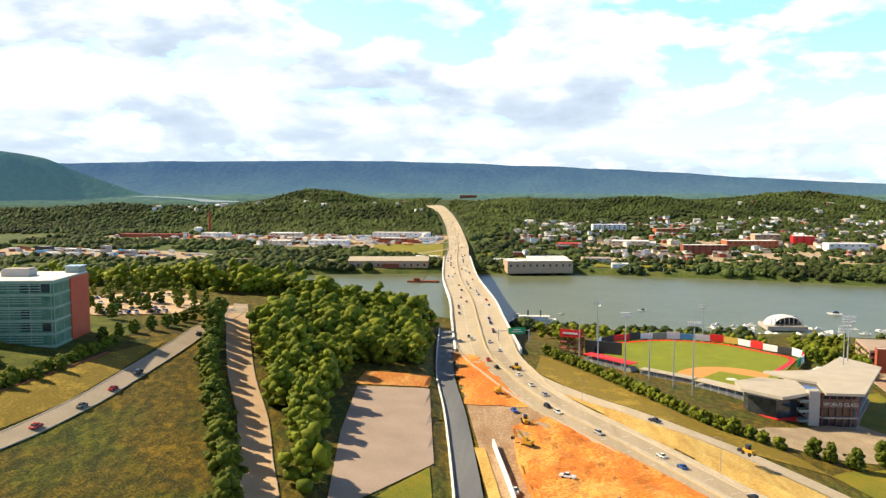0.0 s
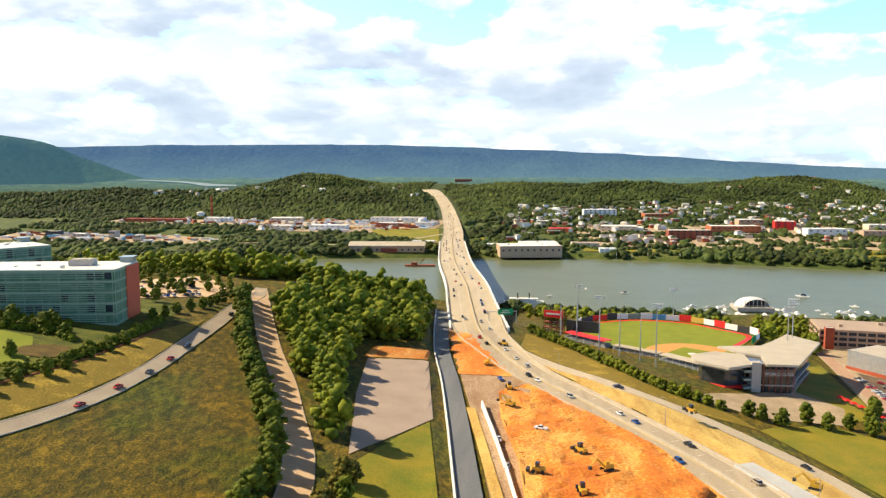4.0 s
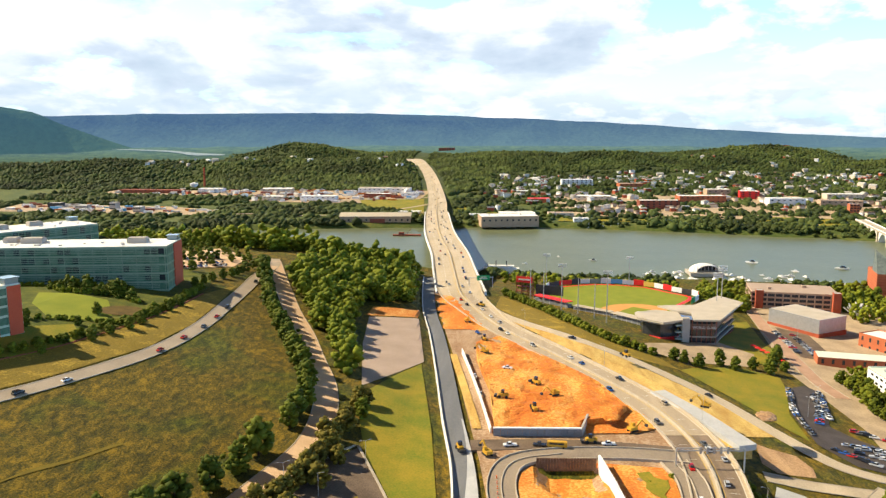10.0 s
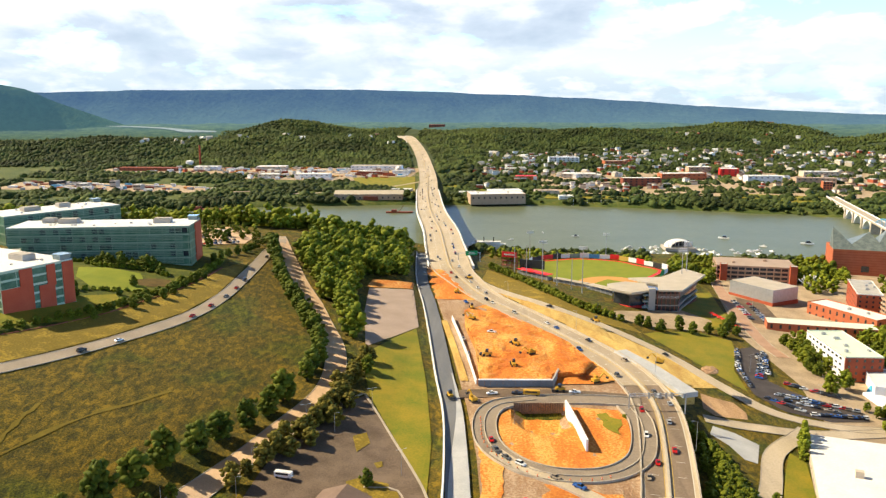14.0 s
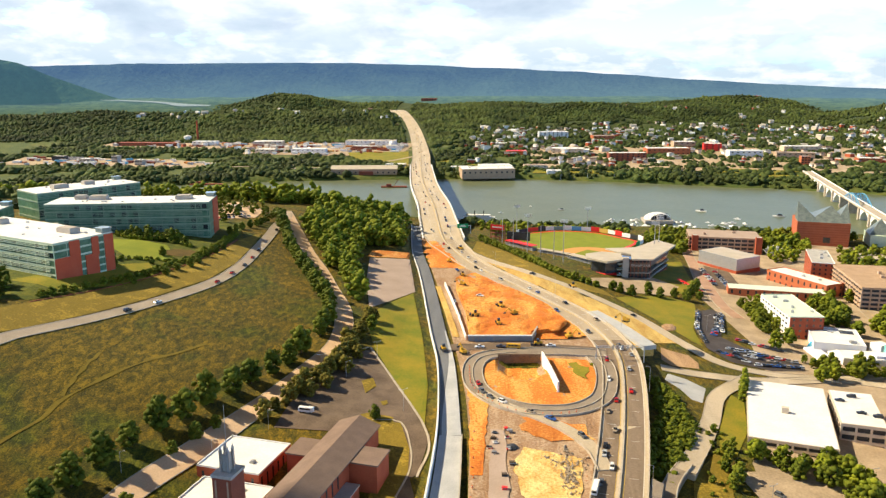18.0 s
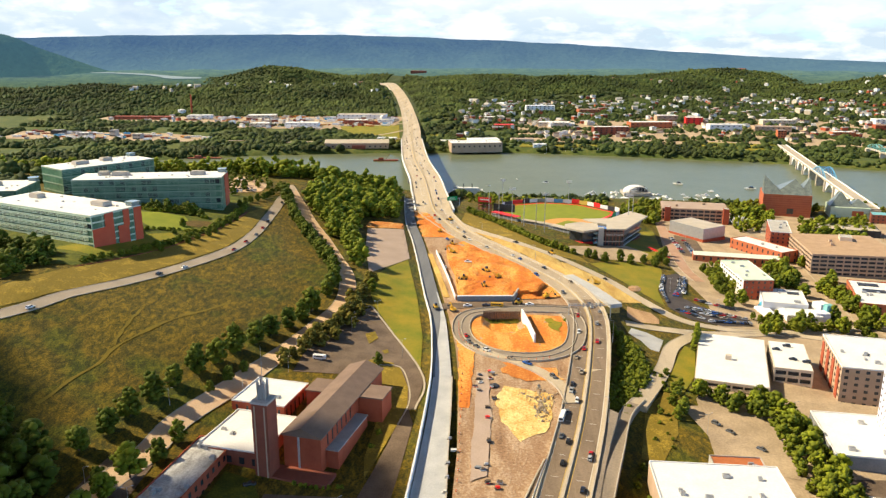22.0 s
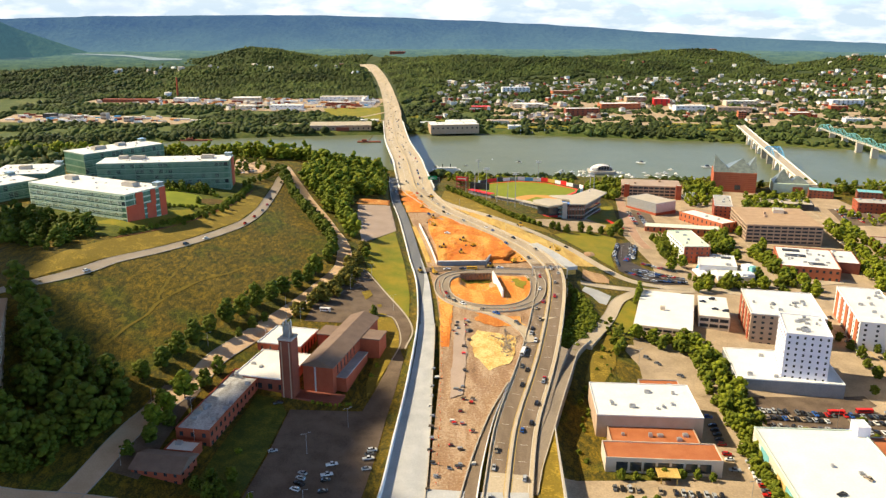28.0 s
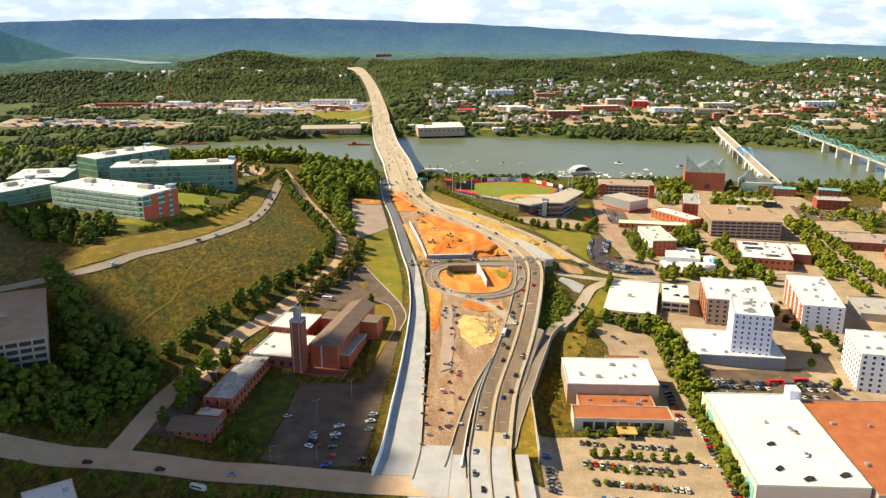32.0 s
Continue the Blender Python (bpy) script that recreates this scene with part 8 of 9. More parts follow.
woods("shore_wood", 23, 1900, (-1000, -140), (1400, 1740), 6.5, lambda x, y: far_bank(x) + 8 < y < far_bank(x) + 90 and not (-320 < x < -160), "thick trees along the far shore", LUMPY)
woods("near_wood", 24, 3200, (-900, -130), (880, 1180), 8.5, lambda x, y: near_bank(x) - 165 < y < near_bank(x) - 8 and y > 945 + 0.02 * x, "trees on the river slope behind the campus", LUMPY)
woods("near_wood", 25, 420, (-60, 330), (1075, 1190), 5.2, lambda x, y: near_bank(x) - 75 < y < near_bank(x) - 12 and not 165 < x < 270, "trees along the near river bank", LUMPY)
woods("hill_wood", 26, 1500, (-760, -400), (250, 900), 7.0, lambda x, y: True, "trees on the hill beyond the campus", LUMPY)


# ---- vehicles ----
CARCOL = {"white": (0.75, 0.75, 0.74), "silver": (0.42, 0.43, 0.44), "black": (0.018, 0.018, 0.02), "grey": (0.12, 0.125, 0.13), "red": (0.50, 0.015, 0.012), "blue": (0.03, 0.10, 0.33), "tan": (0.35, 0.28, 0.20)}
CARM = {k: mat(k + "_car_paint", v, tuple(c * 0.92 for c in v), 2, 0.5, 0.25, spec=0.6) for k, v in CARCOL.items()}


def loft(rows, caps=True):
    """A body from cross rows of (y, [(x, z), ...])."""
    bm = bmesh.new()
    rings = [[bm.verts.new((x, y, z)) for x, z in ring] for y, ring in rows]
    for a, b in zip(rings, rings[1:]):
        for i in range(len(a)):
            k = (i + 1) % len(a)
            bm.faces.new((a[i], a[k], b[k], b[i]))
    if caps:
        bm.faces.new(rings[0])
        bm.faces.new(rings[-1][::-1])
    bmesh.ops.recalc_face_normals(bm, faces=bm.faces)
    return bm


def hull(w, zb, zt):
    return [(-w, zb), (-w, zt * 0.75), (-w * 0.92, zt), (w * 0.92, zt), (w, zt * 0.75), (w, zb)]


def car_meshes(kind):
    if kind == "sedan":
        body = [(-2.3, hull(0.78, 0.35, 0.75)), (-2.1, hull(0.9, 0.3, 0.92)), (-1.0, hull(0.92, 0.3, 0.95)), (1.0, hull(0.92, 0.3, 0.92)), (2.0, hull(0.88, 0.3, 0.8)), (2.3, hull(0.75, 0.35, 0.62))]
        cab = [(-1.75, hull(0.76, 0.9, 0.96)), (-1.0, hull(0.70, 0.9, 1.42)), (0.25, hull(0.70, 0.9, 1.45)), (1.1, hull(0.76, 0.88, 0.94))]
        roof = (0.62, -1.0, 0.25, 1.46)
    elif kind == "suv":
        body = [(-2.3, hull(0.85, 0.4, 1.0)), (-2.1, hull(0.95, 0.35, 1.1)), (1.2, hull(0.95, 0.35, 1.08)), (2.1, hull(0.9, 0.35, 0.98)), (2.35, hull(0.8, 0.4, 0.8))]
        cab = [(-2.15, hull(0.84, 1.05, 1.12)), (-1.85, hull(0.78, 1.05, 1.72)), (0.4, hull(0.78, 1.05, 1.74)), (1.25, hull(0.84, 1.02, 1.1))]
        roof = (0.68, -1.8, 0.4, 1.75)
    else:
        body = [(-2.8, hull(0.9, 0.45, 0.95)), (-2.7, hull(0.97, 0.4, 1.05)), (1.4, hull(0.97, 0.4, 1.1)), (2.5, hull(0.94, 0.4, 1.02)), (2.75, hull(0.85, 0.45, 0.85))]
        cab = [(-0.75, hull(0.85, 1.05, 1.12)), (-0.6, hull(0.78, 1.05, 1.76)), (0.7, hull(0.78, 1.05, 1.78)), (1.4, hull(0.84, 1.02, 1.12))]
        roof = (0.68, -0.55, 0.7, 1.79)
    out = []
    for bm in (loft(body), loft(cab)):
        me = bpy.data.meshes.new("body")
        bm.to_mesh(me)
        bm.free()
        out.append(me)
    bm = bmesh.new()
    boxm(bm, roof[0] * 2, roof[2] - roof[1], 0.05, 0, (roof[1] + roof[2]) / 2, roof[3] - 0.03)
    me = bpy.data.meshes.new("roof_panel")
    bm.to_mesh(me)
    bm.free()
    out.append(me)
    return out


CARS = {}
bm = bmesh.new()
bmesh.ops.create_cone(bm, cap_ends=True, segments=10, radius1=0.34, radius2=0.34, depth=0.26, matrix=pose(0, 0, 0, 0, 90, 0))
wheel_me = bpy.data.meshes.new("wheel")
bm.to_mesh(wheel_me)
bm.free()
wheel_me.materials.append(M["tyre"])
for kind in ("sedan", "suv", "pickup"):
    b0, c0, r0 = car_meshes(kind)
    c0.materials.append(M["carglass"])
    for col in CARCOL:
        bb, rr = b0.copy(), r0.copy()
        bb.materials.append(CARM[col])
        rr.materials.append(CARM[col])
        CARS[kind, col] = (bb, c0, rr)
vrng = random.Random(9)
DISTANT = []
COLS = ("white", "white", "silver", "silver", "black", "black", "black", "grey", "grey", "red", "blue", "tan")
NAMES = {"sedan": "sedan car", "suv": "SUV", "pickup": "pickup truck"}


def car(x, y, z, heading, group, col=None, kind=None, verb="", wheels=True):
    verb = verb or "parked in the " + group
    kind = kind or vrng.choice(("sedan", "sedan", "suv", "suv", "pickup"))
    col = col or vrng.choice(COLS)
    if y > 960 or (y > 640 and "park" in group):
        DISTANT.append((kind, col, pose(x, y, z, 0, 0, heading)))
        return
    ob = empty("car", pose(x, y, z, 0, 0, heading))
    tagged(ob, f"{col} {NAMES[kind]} {verb}", "car", group)
    b, c, r = CARS[kind, col]
    share("body", b, ob, Matrix.Identity(4))
    share("glasshouse", c, ob, Matrix.Identity(4))
    share("roof_panel", r, ob, Matrix.Identity(4))
    if wheels:
        for sx in (-0.85, 0.85):
            for sy in (-1.4, 1.4):
                share("wheel", wheel_me, ob, pose(sx, sy, 0.34))


hl = densify(HWY, 3)
hs = sides(hl)


def traffic(y0, y1, gap, lanes, wheels=True):
    y = y0
    while y < y1:
        i = min(range(len(hl)), key=lambda k: abs(hl[k].y - y))
        q, s = hl[i], hs[i]
        off = vrng.choice(lanes)
        p = q + s * off
        d = Vector((-s.y, s.x, 0))
        head = math.degrees(math.atan2(d.y, d.x)) - 90 + (180 if off < 0 else 0)
        car(p.x, p.y, hw(p.y) + 0.2, head, "highway traffic", verb="driving on the highway", wheels=wheels)
        y += gap * vrng.uniform(0.4, 1.6)


traffic(300, 620, 12.0, (-7.2, -3.6, 3.4, 7.0))
traffic(620, 960, 17.0, (-7.2, -3.6, 3.4, 7.0))
traffic(960, 1700, 17.0, (-13, -9, -5.2, 4.5, 8.5, 12.5), False)
traffic(1700, 2600, 42.0, (-7, -3.6, 3.6, 7), False)


def along(pts, gap, off, group, verb, zfn, flip=0, cols=COLS):
    line = densify(pts, gap)
    sd = sides(line)
    for k, (q, s) in enumerate(zip(line, sd)):
        if vrng.random() < 0.35:
            continue
        p = q + s * off
        d = Vector((-s.y, s.x, 0))
        car(p.x, p.y, zfn(p.x, p.y), math.degrees(math.atan2(d.y, d.x)) - 90 + flip, group, vrng.choice(cols), verb=verb)


along([(-168, 646), (-165, 690), (-167, 730), (-170, 775), (-174, 815)], 17, 1.9, "hill road traffic", "on the hill road", on_land(0.4), cols=("black", "black", "grey", "grey", "red", "white"))
along([(-227, 503), (-215, 530), (-200, 561), (-184, 598)], 24, 1.9, "hill road traffic", "on the hill road", on_land(0.4), cols=("black", "black", "grey", "grey", "red", "white"))
along([(-8, 572), (-5, 552), (5, 540), (18, 530), (34, 516), (42, 502)], 7.5, -1, "loop ramp traffic", "on the loop ramp", on_hw(0.68))
along([(34, 785), (63, 758), (99, 711), (118, 669)], 22, 1.8, "service road traffic", "on the service road", lambda x, y: max(land(x, y) + 0.4, hw(y) - 3 - max(0.0, x) * 0.16 if y > 700 else -9) + 0.05)
along([(-300, 318), (-200, 320), (-100, 322)], 28, 3.5, "boulevard traffic", "on the boulevard", on_land(0.4))
along([(244, 379), (261, 470), (268, 544), (263, 610)], 16, 2.6, "town traffic", "on the town street", on_land(0.4))
along([(352, 480), (372, 610), (396, 796)], 22, 2.6, "town traffic", "on the town street", on_land(0.4))


def park(x0, y0, x1, y1, n, heading, group, fill=0.8, off=0.4):
    for k in range(n):
        if vrng.random() > fill:
            continue
        u = k / max(1, n - 1)
        x, y = x0 + (x1 - x0) * u, y0 + (y1 - y0) * u
        car(x, y, land(x, y) + off, heading + vrng.uniform(-3, 3) + vrng.choice((0, 180)), group)


for x, y, col in ((-38, 375, "white"), (-39, 372, "grey"), (-39, 368, "white"), (-39, 360, "silver"), (-55, 363, "white"), (-56, 355, "white"), (-56, 351, "black"), (-56, 343, "black"), (-56, 335, "red"), (-57, 327, "blue"), (-67, 356, "silver"), (-67, 352, "silver"), (-67, 348, "black"), (-68, 344, "white"), (-40, 332, "black"), (-84, 373, "silver"), (-91, 416, "black")):
    car(x, y, land(x, y) + 0.4, 62 if -70 < x < -64 else -72, "church car park", col)
park(52, 344, 51, 312, 11, 88, "hall car park", 0.85)
park(70, 338, 116, 331, 17, -5, "hall car park", 0.85)
park(70, 322, 118, 315, 17, -5, "hall car park", 0.85)
park(74, 308, 118, 302, 15, -5, "hall car park", 0.8)
park(72, 357, 118, 352, 15, -5, "hall car park", 0.8)
park(134, 424, 131, 374, 12, 84, "hall car park", 0.75)
park(132, 370, 129, 318, 12, 84, "hall car park", 0.4)
park(262, 560, 258, 490, 9, 86, "town street", 0.6)
park(356, 610, 384, 850, 20, 82, "town street", 0.5)
park(141, 382, 137, 310, 22, 84, "hall car park", 0.85)
park(150, 440, 148, 410, 10, 84, "terrace car park", 0.7)
for y, n in ((434, 22), (427, 22), (417, 20), (409, 18)):
    park(166, y, 232, y - 3, n, 2, "crowded car park", 0.85)
park(234, 440, 246, 404, 10, 70, "crowded car park", 0.7)
park(112, 497, 132, 470, 5, 40, "terrace car park", 0.6)
park(149, 742, 138, 702, 14, 15, "ballpark car park", 0.95)
park(138, 700, 136, 674, 10, 5, "ballpark car park", 0.95)
park(165, 740, 154, 700, 13, 15, "ballpark car park", 0.95)
park(140, 656, 152, 644, 6, 50, "ballpark car park", 0.9)
park(156, 664, 184, 653, 11, 75, "ballpark car park", 0.9)
park(150, 656, 172, 648, 8, 75, "ballpark car park", 0.8)
park(158, 640, 184, 644, 10, 80, "ballpark car park", 0.85)
for k in range(3):
    park(424 + k * 16, 872, 440 + k * 16, 934, 18, 10, "town car park", 0.8)
    park(496 + k * 10, 874 - k * 3, 514 + k * 11, 926, 15, 12, "town car park", 0.7)
park(146, 690, 152, 706, 6, 60, "ballpark car park", 0.9)
park(148, 664, 170, 656, 10, 75, "ballpark car park", 0.9)
park(160, 684, 182, 672, 10, 70, "ballpark car park", 0.9)
park(160, 735, 152, 704, 12, 15, "ballpark car park", 0.9)
park(190, 890, 186, 830, 16, 75, "school car park", 0.85)
park(200, 880, 196, 826, 15, 75, "school car park", 0.85)
park(100, 786, 140, 790, 8, 10, "ballpark forecourt", 0.5)
park(-222, 806, -204, 832, 9, 50, "campus car park", 0.85)
park(-232, 812, -210, 842, 10, 50, "campus car park", 0.8)
park(-246, 828, -216, 868, 12, 50, "campus car park", 0.7)
park(-262, 850, -230, 900, 12, 50, "campus car park", 0.7)
park(376, 640, 384, 700, 14, 80, "street parking", 0.7)
for x, y, z in ((-282, 520, 67), (-276, 512, 67), (-270, 505, 67), (-262, 476, 67)):
    car(x, y, z - 0.3, 116, "roof parking")
for x, y in ((163, 340), (176, 330), (158, 318), (186, 312), (180, 352), (168, 309)):
    car(x, y, 24.2, vrng.uniform(0, 180), "warehouse roof parking")
for x, y in ((176, 575), (184, 580), (180, 560), (186, 556)):
    car(x, y, 23.8, 72, "garage roof parking", "black")


def build_distant():
    """The far cars, too many to tell apart, joined."""
    keys = list(CARM)
    slots = [CARM[k] for k in keys] + [M["carglass"]]
    vs, fs, mi = [], [], []
    for kind, col, m in DISTANT:
        b, c, r = CARS[kind, col]
        for me, slot in ((b, keys.index(col)), (c, len(keys)), (r, keys.index(col))):
            at = len(vs)
            vs += [(m @ v.co)[:] for v in me.vertices]
            fs += [[at + i for i in p.vertices] for p in me.polygons]
            mi += [slot] * len(me.polygons)
    me = bpy.data.meshes.new("distant_cars")
    me.from_pydata(vs, [], fs)
    for s in slots:
        me.materials.append(s)
    me.polygons.foreach_set("material_index", mi)
    me.update()
    tagged(new("distant_cars", me), "distant cars on the bridge and in far car parks", "cars", kind="stuff")


build_distant()


def coach(x, y, z, heading, length, key, label, name="minibus"):
    ob = tagged(empty(name, pose(x, y, z, 0, 0, heading)), label, name.replace("_", " "))
    bm = bmesh.new()
    boxm(bm, 2.2, length, 2.2, 0, 0, 0.5)
    bmesh.ops.bevel(bm, geom=bm.edges[:], offset=0.18, segments=2, affect="EDGES")
    part("body", bm, M[key], ob)
    for s in (-1, 1):
        bm = bmesh.new()
        boxm(bm, 0.06, length * 0.72, 0.75, s * 1.1, 0.2, 1.6)
        part("window_strip", bm, M["carglass"], ob)
    bm = bmesh.new()
    boxm(bm, 1.9, 0.08, 0.9, 0, length / 2, 1.4)
    part("windscreen", bm, M["carglass"], ob)
    for sx in (-0.95, 0.95):
        for sy in (-0.32, 0.34):
            share("wheel", wheel_me, ob, pose(sx, sy * length, 0.42) @ Matrix.Scale(1.25, 4))


coach(-83, 520, land(-83, 520) + 0.35, 80, 7, "white_wall", "white church minibus parked on the asphalt")
coach(-112, 306, land(-112, 306) + 0.3, 70, 8, "white_wall", "white box truck on the boulevard", "box_truck")
coach(40, 470, hw(470) + 0.2, 165, 9, "white_wall", "white truck driving on the highway", "box_truck")
for x, y, h, col in ((-6, 613, 100, "white"), (6, 614, 85, "black"), (-26, 791, 20, "blue"), (-7, 709, 70, "white"), (34, 617, 95, "white"), (-24, 700, 8, "white"), (-20, 672, 5, "silver")):
    car(x, y, (plateau(x, y) if 628 < y < 770 and x > -12 else hw(y) + 0.42), h, "works vehicles", col, "pickup", "standing on the road works")
coach(13, 613, hw(613) + 0.4, 85, 8, "cat", "yellow dump truck standing in the works", "dump_truck")
coach(206, 434, land(206, 434) + 0.4, 90, 9, "bright_red", "red fire truck parked by the podium", "fire_truck")
coach(222, 436, land(222, 436) + 0.4, 90, 9, "bright_red", "red fire truck beside the podium", "fire_truck")


# ---- building machines ----
def machine(x, y, z, heading, kind):
    lab = {"excavator": "yellow tracked excavator with a raised arm", "loader": "yellow wheel loader on the dirt", "roller": "yellow road roller on the dirt"}[kind]
    ob = tagged(empty(kind, pose(x, y, z, 0, 0, heading)), lab, kind, "road building machines")
    if kind == "excavator":
        for s in (-1, 1):
            bm = bmesh.new()
            boxm(bm, 0.7, 4.2, 0.9, s * 1.2, 0, 0)
            bmesh.ops.bevel(bm, geom=bm.edges[:], offset=0.25, segments=2, affect="EDGES")
            part("track", bm, M["tyre"], ob)
        bm = bmesh.new()
        boxm(bm, 2.8, 3.6, 1.3, 0, -0.3, 1.0)
        boxm(bm, 1.2, 1.5, 1.3, -0.7, 0.6, 2.2)
        part("house", bm, M["cat"], ob)
        bm = bmesh.new()
        beam(bm, (0.4, 1.2, 1.8), (0.4, 4.2, 4.6), 0.6)
        beam(bm, (0.4, 4.2, 4.6), (0.4, 6.6, 2.4), 0.45)
        arm = part("arm", bm, M["cat"], ob)
        bm = bmesh.new()
        boxm(bm, 1.2, 1.0, 1.0, 0.4, 6.8, 1.2)
        part("bucket", bm, M["dark"], arm, "dark steel bucket")
    else:
        for sx in (-1.1, 1.1):
            for sy in (-1.6, 1.6):
                share("wheel", wheel_me, ob, pose(sx, sy, 0.7) @ Matrix.Scale(2.1, 4))
        bm = bmesh.new()
        boxm(bm, 1.9, 4.6, 1.3, 0, -0.2, 0.9)
        part("chassis", bm, M["cat"], ob)
        bm = bmesh.new()
        boxm(bm, 1.5, 1.5, 1.6, 0, 0.2, 2.2)
        part("cab", bm, M["carglass"], ob)
        bm = bmesh.new()
        boxm(bm, 2.8, 1.1, 1.1, 0, 3.6, 0.4)
        part("blade" if kind == "loader" else "drum", bm, M["dark"], ob)


for x, y, h, k in ((7, 683, 40, "loader"), (15, 667, 120, "excavator"), (-20, 744, 60, "excavator"), (-21, 774, 10, "loader"), (-34, 821, 200, "excavator"), (46, 632, 300, "excavator"), (-15, 604, 30, "excavator"), (-26, 608, 200, "loader"), (-9, 662, 80, "loader"), (5, 646, 10, "roller"), (27, 619, 95, "loader"), (60, 745, 30, "loader"), (84, 664, 60, "excavator"), (-26, 870, 50, "roller")):
    machine(x, y, (plateau(x, y) if y > 628 and x < 45 and y < 770 and x > -24 else max(hw(y), land(x, y)) + 0.3), h, k)

# rubble, piles, drums, pipes
rrng = random.Random(3)
stones = []
bm = bmesh.new()
for k in range(560):
    a, r = rrng.uniform(0, 6.28), 11 * rrng.random() ** 0.7
    x, y = 31 + r * math.cos(a) * (0.6 + 0.5 * math.sin(3 * a)), 484 + r * math.sin(a) * 1.5 + 3 * math.sin(5 * a)
    s = 0.2 + 0.75 * rrng.random() ** 2.5
    bmesh.ops.create_cube(bm, size=s, matrix=pose(x, y, hw(y) + 0.35 + rrng.uniform(0, 0.3), rrng.uniform(0, 90), rrng.uniform(0, 90), rrng.uniform(0, 90)) @ Matrix.Diagonal((1, rrng.uniform(0.5, 1.4), 0.6, 1)))
tagged(part("rubble", bm, M["rock"]), "heap of broken concrete lumps on yellow clay", "rubble", kind="stuff")
for x, y, r, hgt, key in ((108, 655, 4, 1.6, "dirt_pale"), (38, 640, 4, 1.6, "clay"), (108, 652, 4, 1.2, "works"), (9, 500, 2.6, 1.0, "dark")):
    bm = bmesh.new()
    bmesh.ops.create_icosphere(bm, subdivisions=3, radius=1.0)
    for v in bm.verts:
        k = 1 + 0.25 * noise.noise(v.co * 2 + Vector((x, y, 0)))
        v.co = Vector((v.co.x * r * k, v.co.y * r * k, max(-0.3, v.co.z * hgt * k)))
    p = part("earth_bank", bm, M[key])
    p.location = (x, y, (plateau(x, y) if 628 < y < 770 and x < 45 else max(hw(y), land(x, y))) + 0.2)
    tagged(p, "low heap of spoil on the building site", "heap", "spoil heaps")
dr_me = bpy.data.meshes.new("drum")
bm = bmesh.new()
cyl(bm, 0.3, 1.0, 0, 0, 0, 8, 0.24)
bm.to_mesh(dr_me)
bm.free()
dr_me.materials.append(mat("orange_plastic", (0.75, 0.16, 0.02), (0.7, 0.14, 0.02), 1, 0.3, 0.6))
for k in range(46):
    if k < 22:
        q = densify([(-11, 584), (-9, 560), (1, 541), (16, 530), (36, 531), (52, 544)], 4)[k]
        x, y = q.x, q.y
    else:
        x, y = -7 + rrng.uniform(-0.6, 0.6), 350 + (k - 22) * 7.0
    ob = tagged(new("traffic_drum", dr_me), "orange plastic traffic drum on the works", "traffic drum", "traffic drums")
    ob.location = (x, y, hw(y) + 0.45)
    bm = bmesh.new()
    cyl(bm, 0.29, 0.18, 0, 0, 0.5, 8, 0.28)
    part("white_band", bm, M["paint"], ob)
srng = random.Random(8)
for k in range(44):
    x, y = -9 + srng.uniform(-3, 1.5) if k < 12 else srng.uniform(-2, 10), 346 + k * 9.5 if k < 12 else srng.uniform(440, 520) if k < 26 else srng.uniform(360, 436)
    ob = tagged(empty("material_stack", pose(x, y, hw(y) + 0.35, 0, 0, srng.uniform(-15, 15))), "stack of building material on the works", "material stack", "material stacks")
    for i in range(3):
        bm = bmesh.new()
        boxm(bm, srng.uniform(1.2, 2.6), srng.uniform(0.8, 1.8), 0.35, srng.uniform(-0.3, 0.3), 0, i * 0.36)
        part("pallet_load", bm, M[srng.choice(("steel", "bark", "bright_red", "grey_conc", "paint", "dark"))], ob)

# ---- lamps, signs ----
LAMP = {}


def street_lamp(x, y, h=9.0, z=None, arms=1, heading=0):
    ob = tagged(empty("street_lamp", pose(x, y, land(x, y) if z is None else z, 0, 0, heading)), "slim grey street lamp with a curved arm", "street lamp", "street lamps")
    if h not in LAMP:
        bm = bmesh.new()
        cyl(bm, 0.12, h, 0, 0, -0.3, 6, 0.07)
        a = bpy.data.meshes.new("pole")
        bm.to_mesh(a)
        a.materials.append(M["steel"])
        bm.free()
        bm = bmesh.new()
        beam(bm, (0, 0, h - 0.4), (1.6, 0, h), 0.1)
        boxm(bm, 0.8, 0.3, 0.15, 1.9, 0, h - 0.1)
        b = bpy.data.meshes.new("arm")
        bm.to_mesh(b)
        b.materials.append(M["steel"])
        bm.free()
        LAMP[h] = (a, b)
    share("pole", LAMP[h][0], ob, Matrix.Identity(4))
    for k in range(arms):
        share("arm", LAMP[h][1], ob, pose(0, 0, 0, 0, 0, 180 * k))


for x, y in ((-128, 440), (-112, 480), (-96, 524), (-150, 400), (-140, 460), (-146, 352), (-118, 312), (-84, 330), (-180, 312), (-62, 332), (160, 505), (-96, 505), (-72, 560)):
    street_lamp(x, y)
street_lamp(-121, 375, 24.0, None, 2, 20)
for x, y in ((-68, 372), (-52, 396), (-84, 560), (-60, 585), (-40, 530), (144, 700), (156, 720), (168, 660), (92, 324), (130, 350), (110, 480), (196, 860), (200, 420), (225, 415)):
    street_lamp(x, y, 11.0, None, 2, 30)
for y in (470, 560, 640, 720, 800, 880):
    i = min(range(len(hl)), key=lambda k: abs(hl[k].y - y))
    street_lamp(hl[i].x + hs[i].x * 12, hl[i].y + hs[i].y * 12, 13.0, hw(y), 1, 180)
sg = tagged(empty("sign_gantry", pose(-38, 950, hw(950), 0, 0, 12)), "green highway sign on a steel gantry", "road sign")
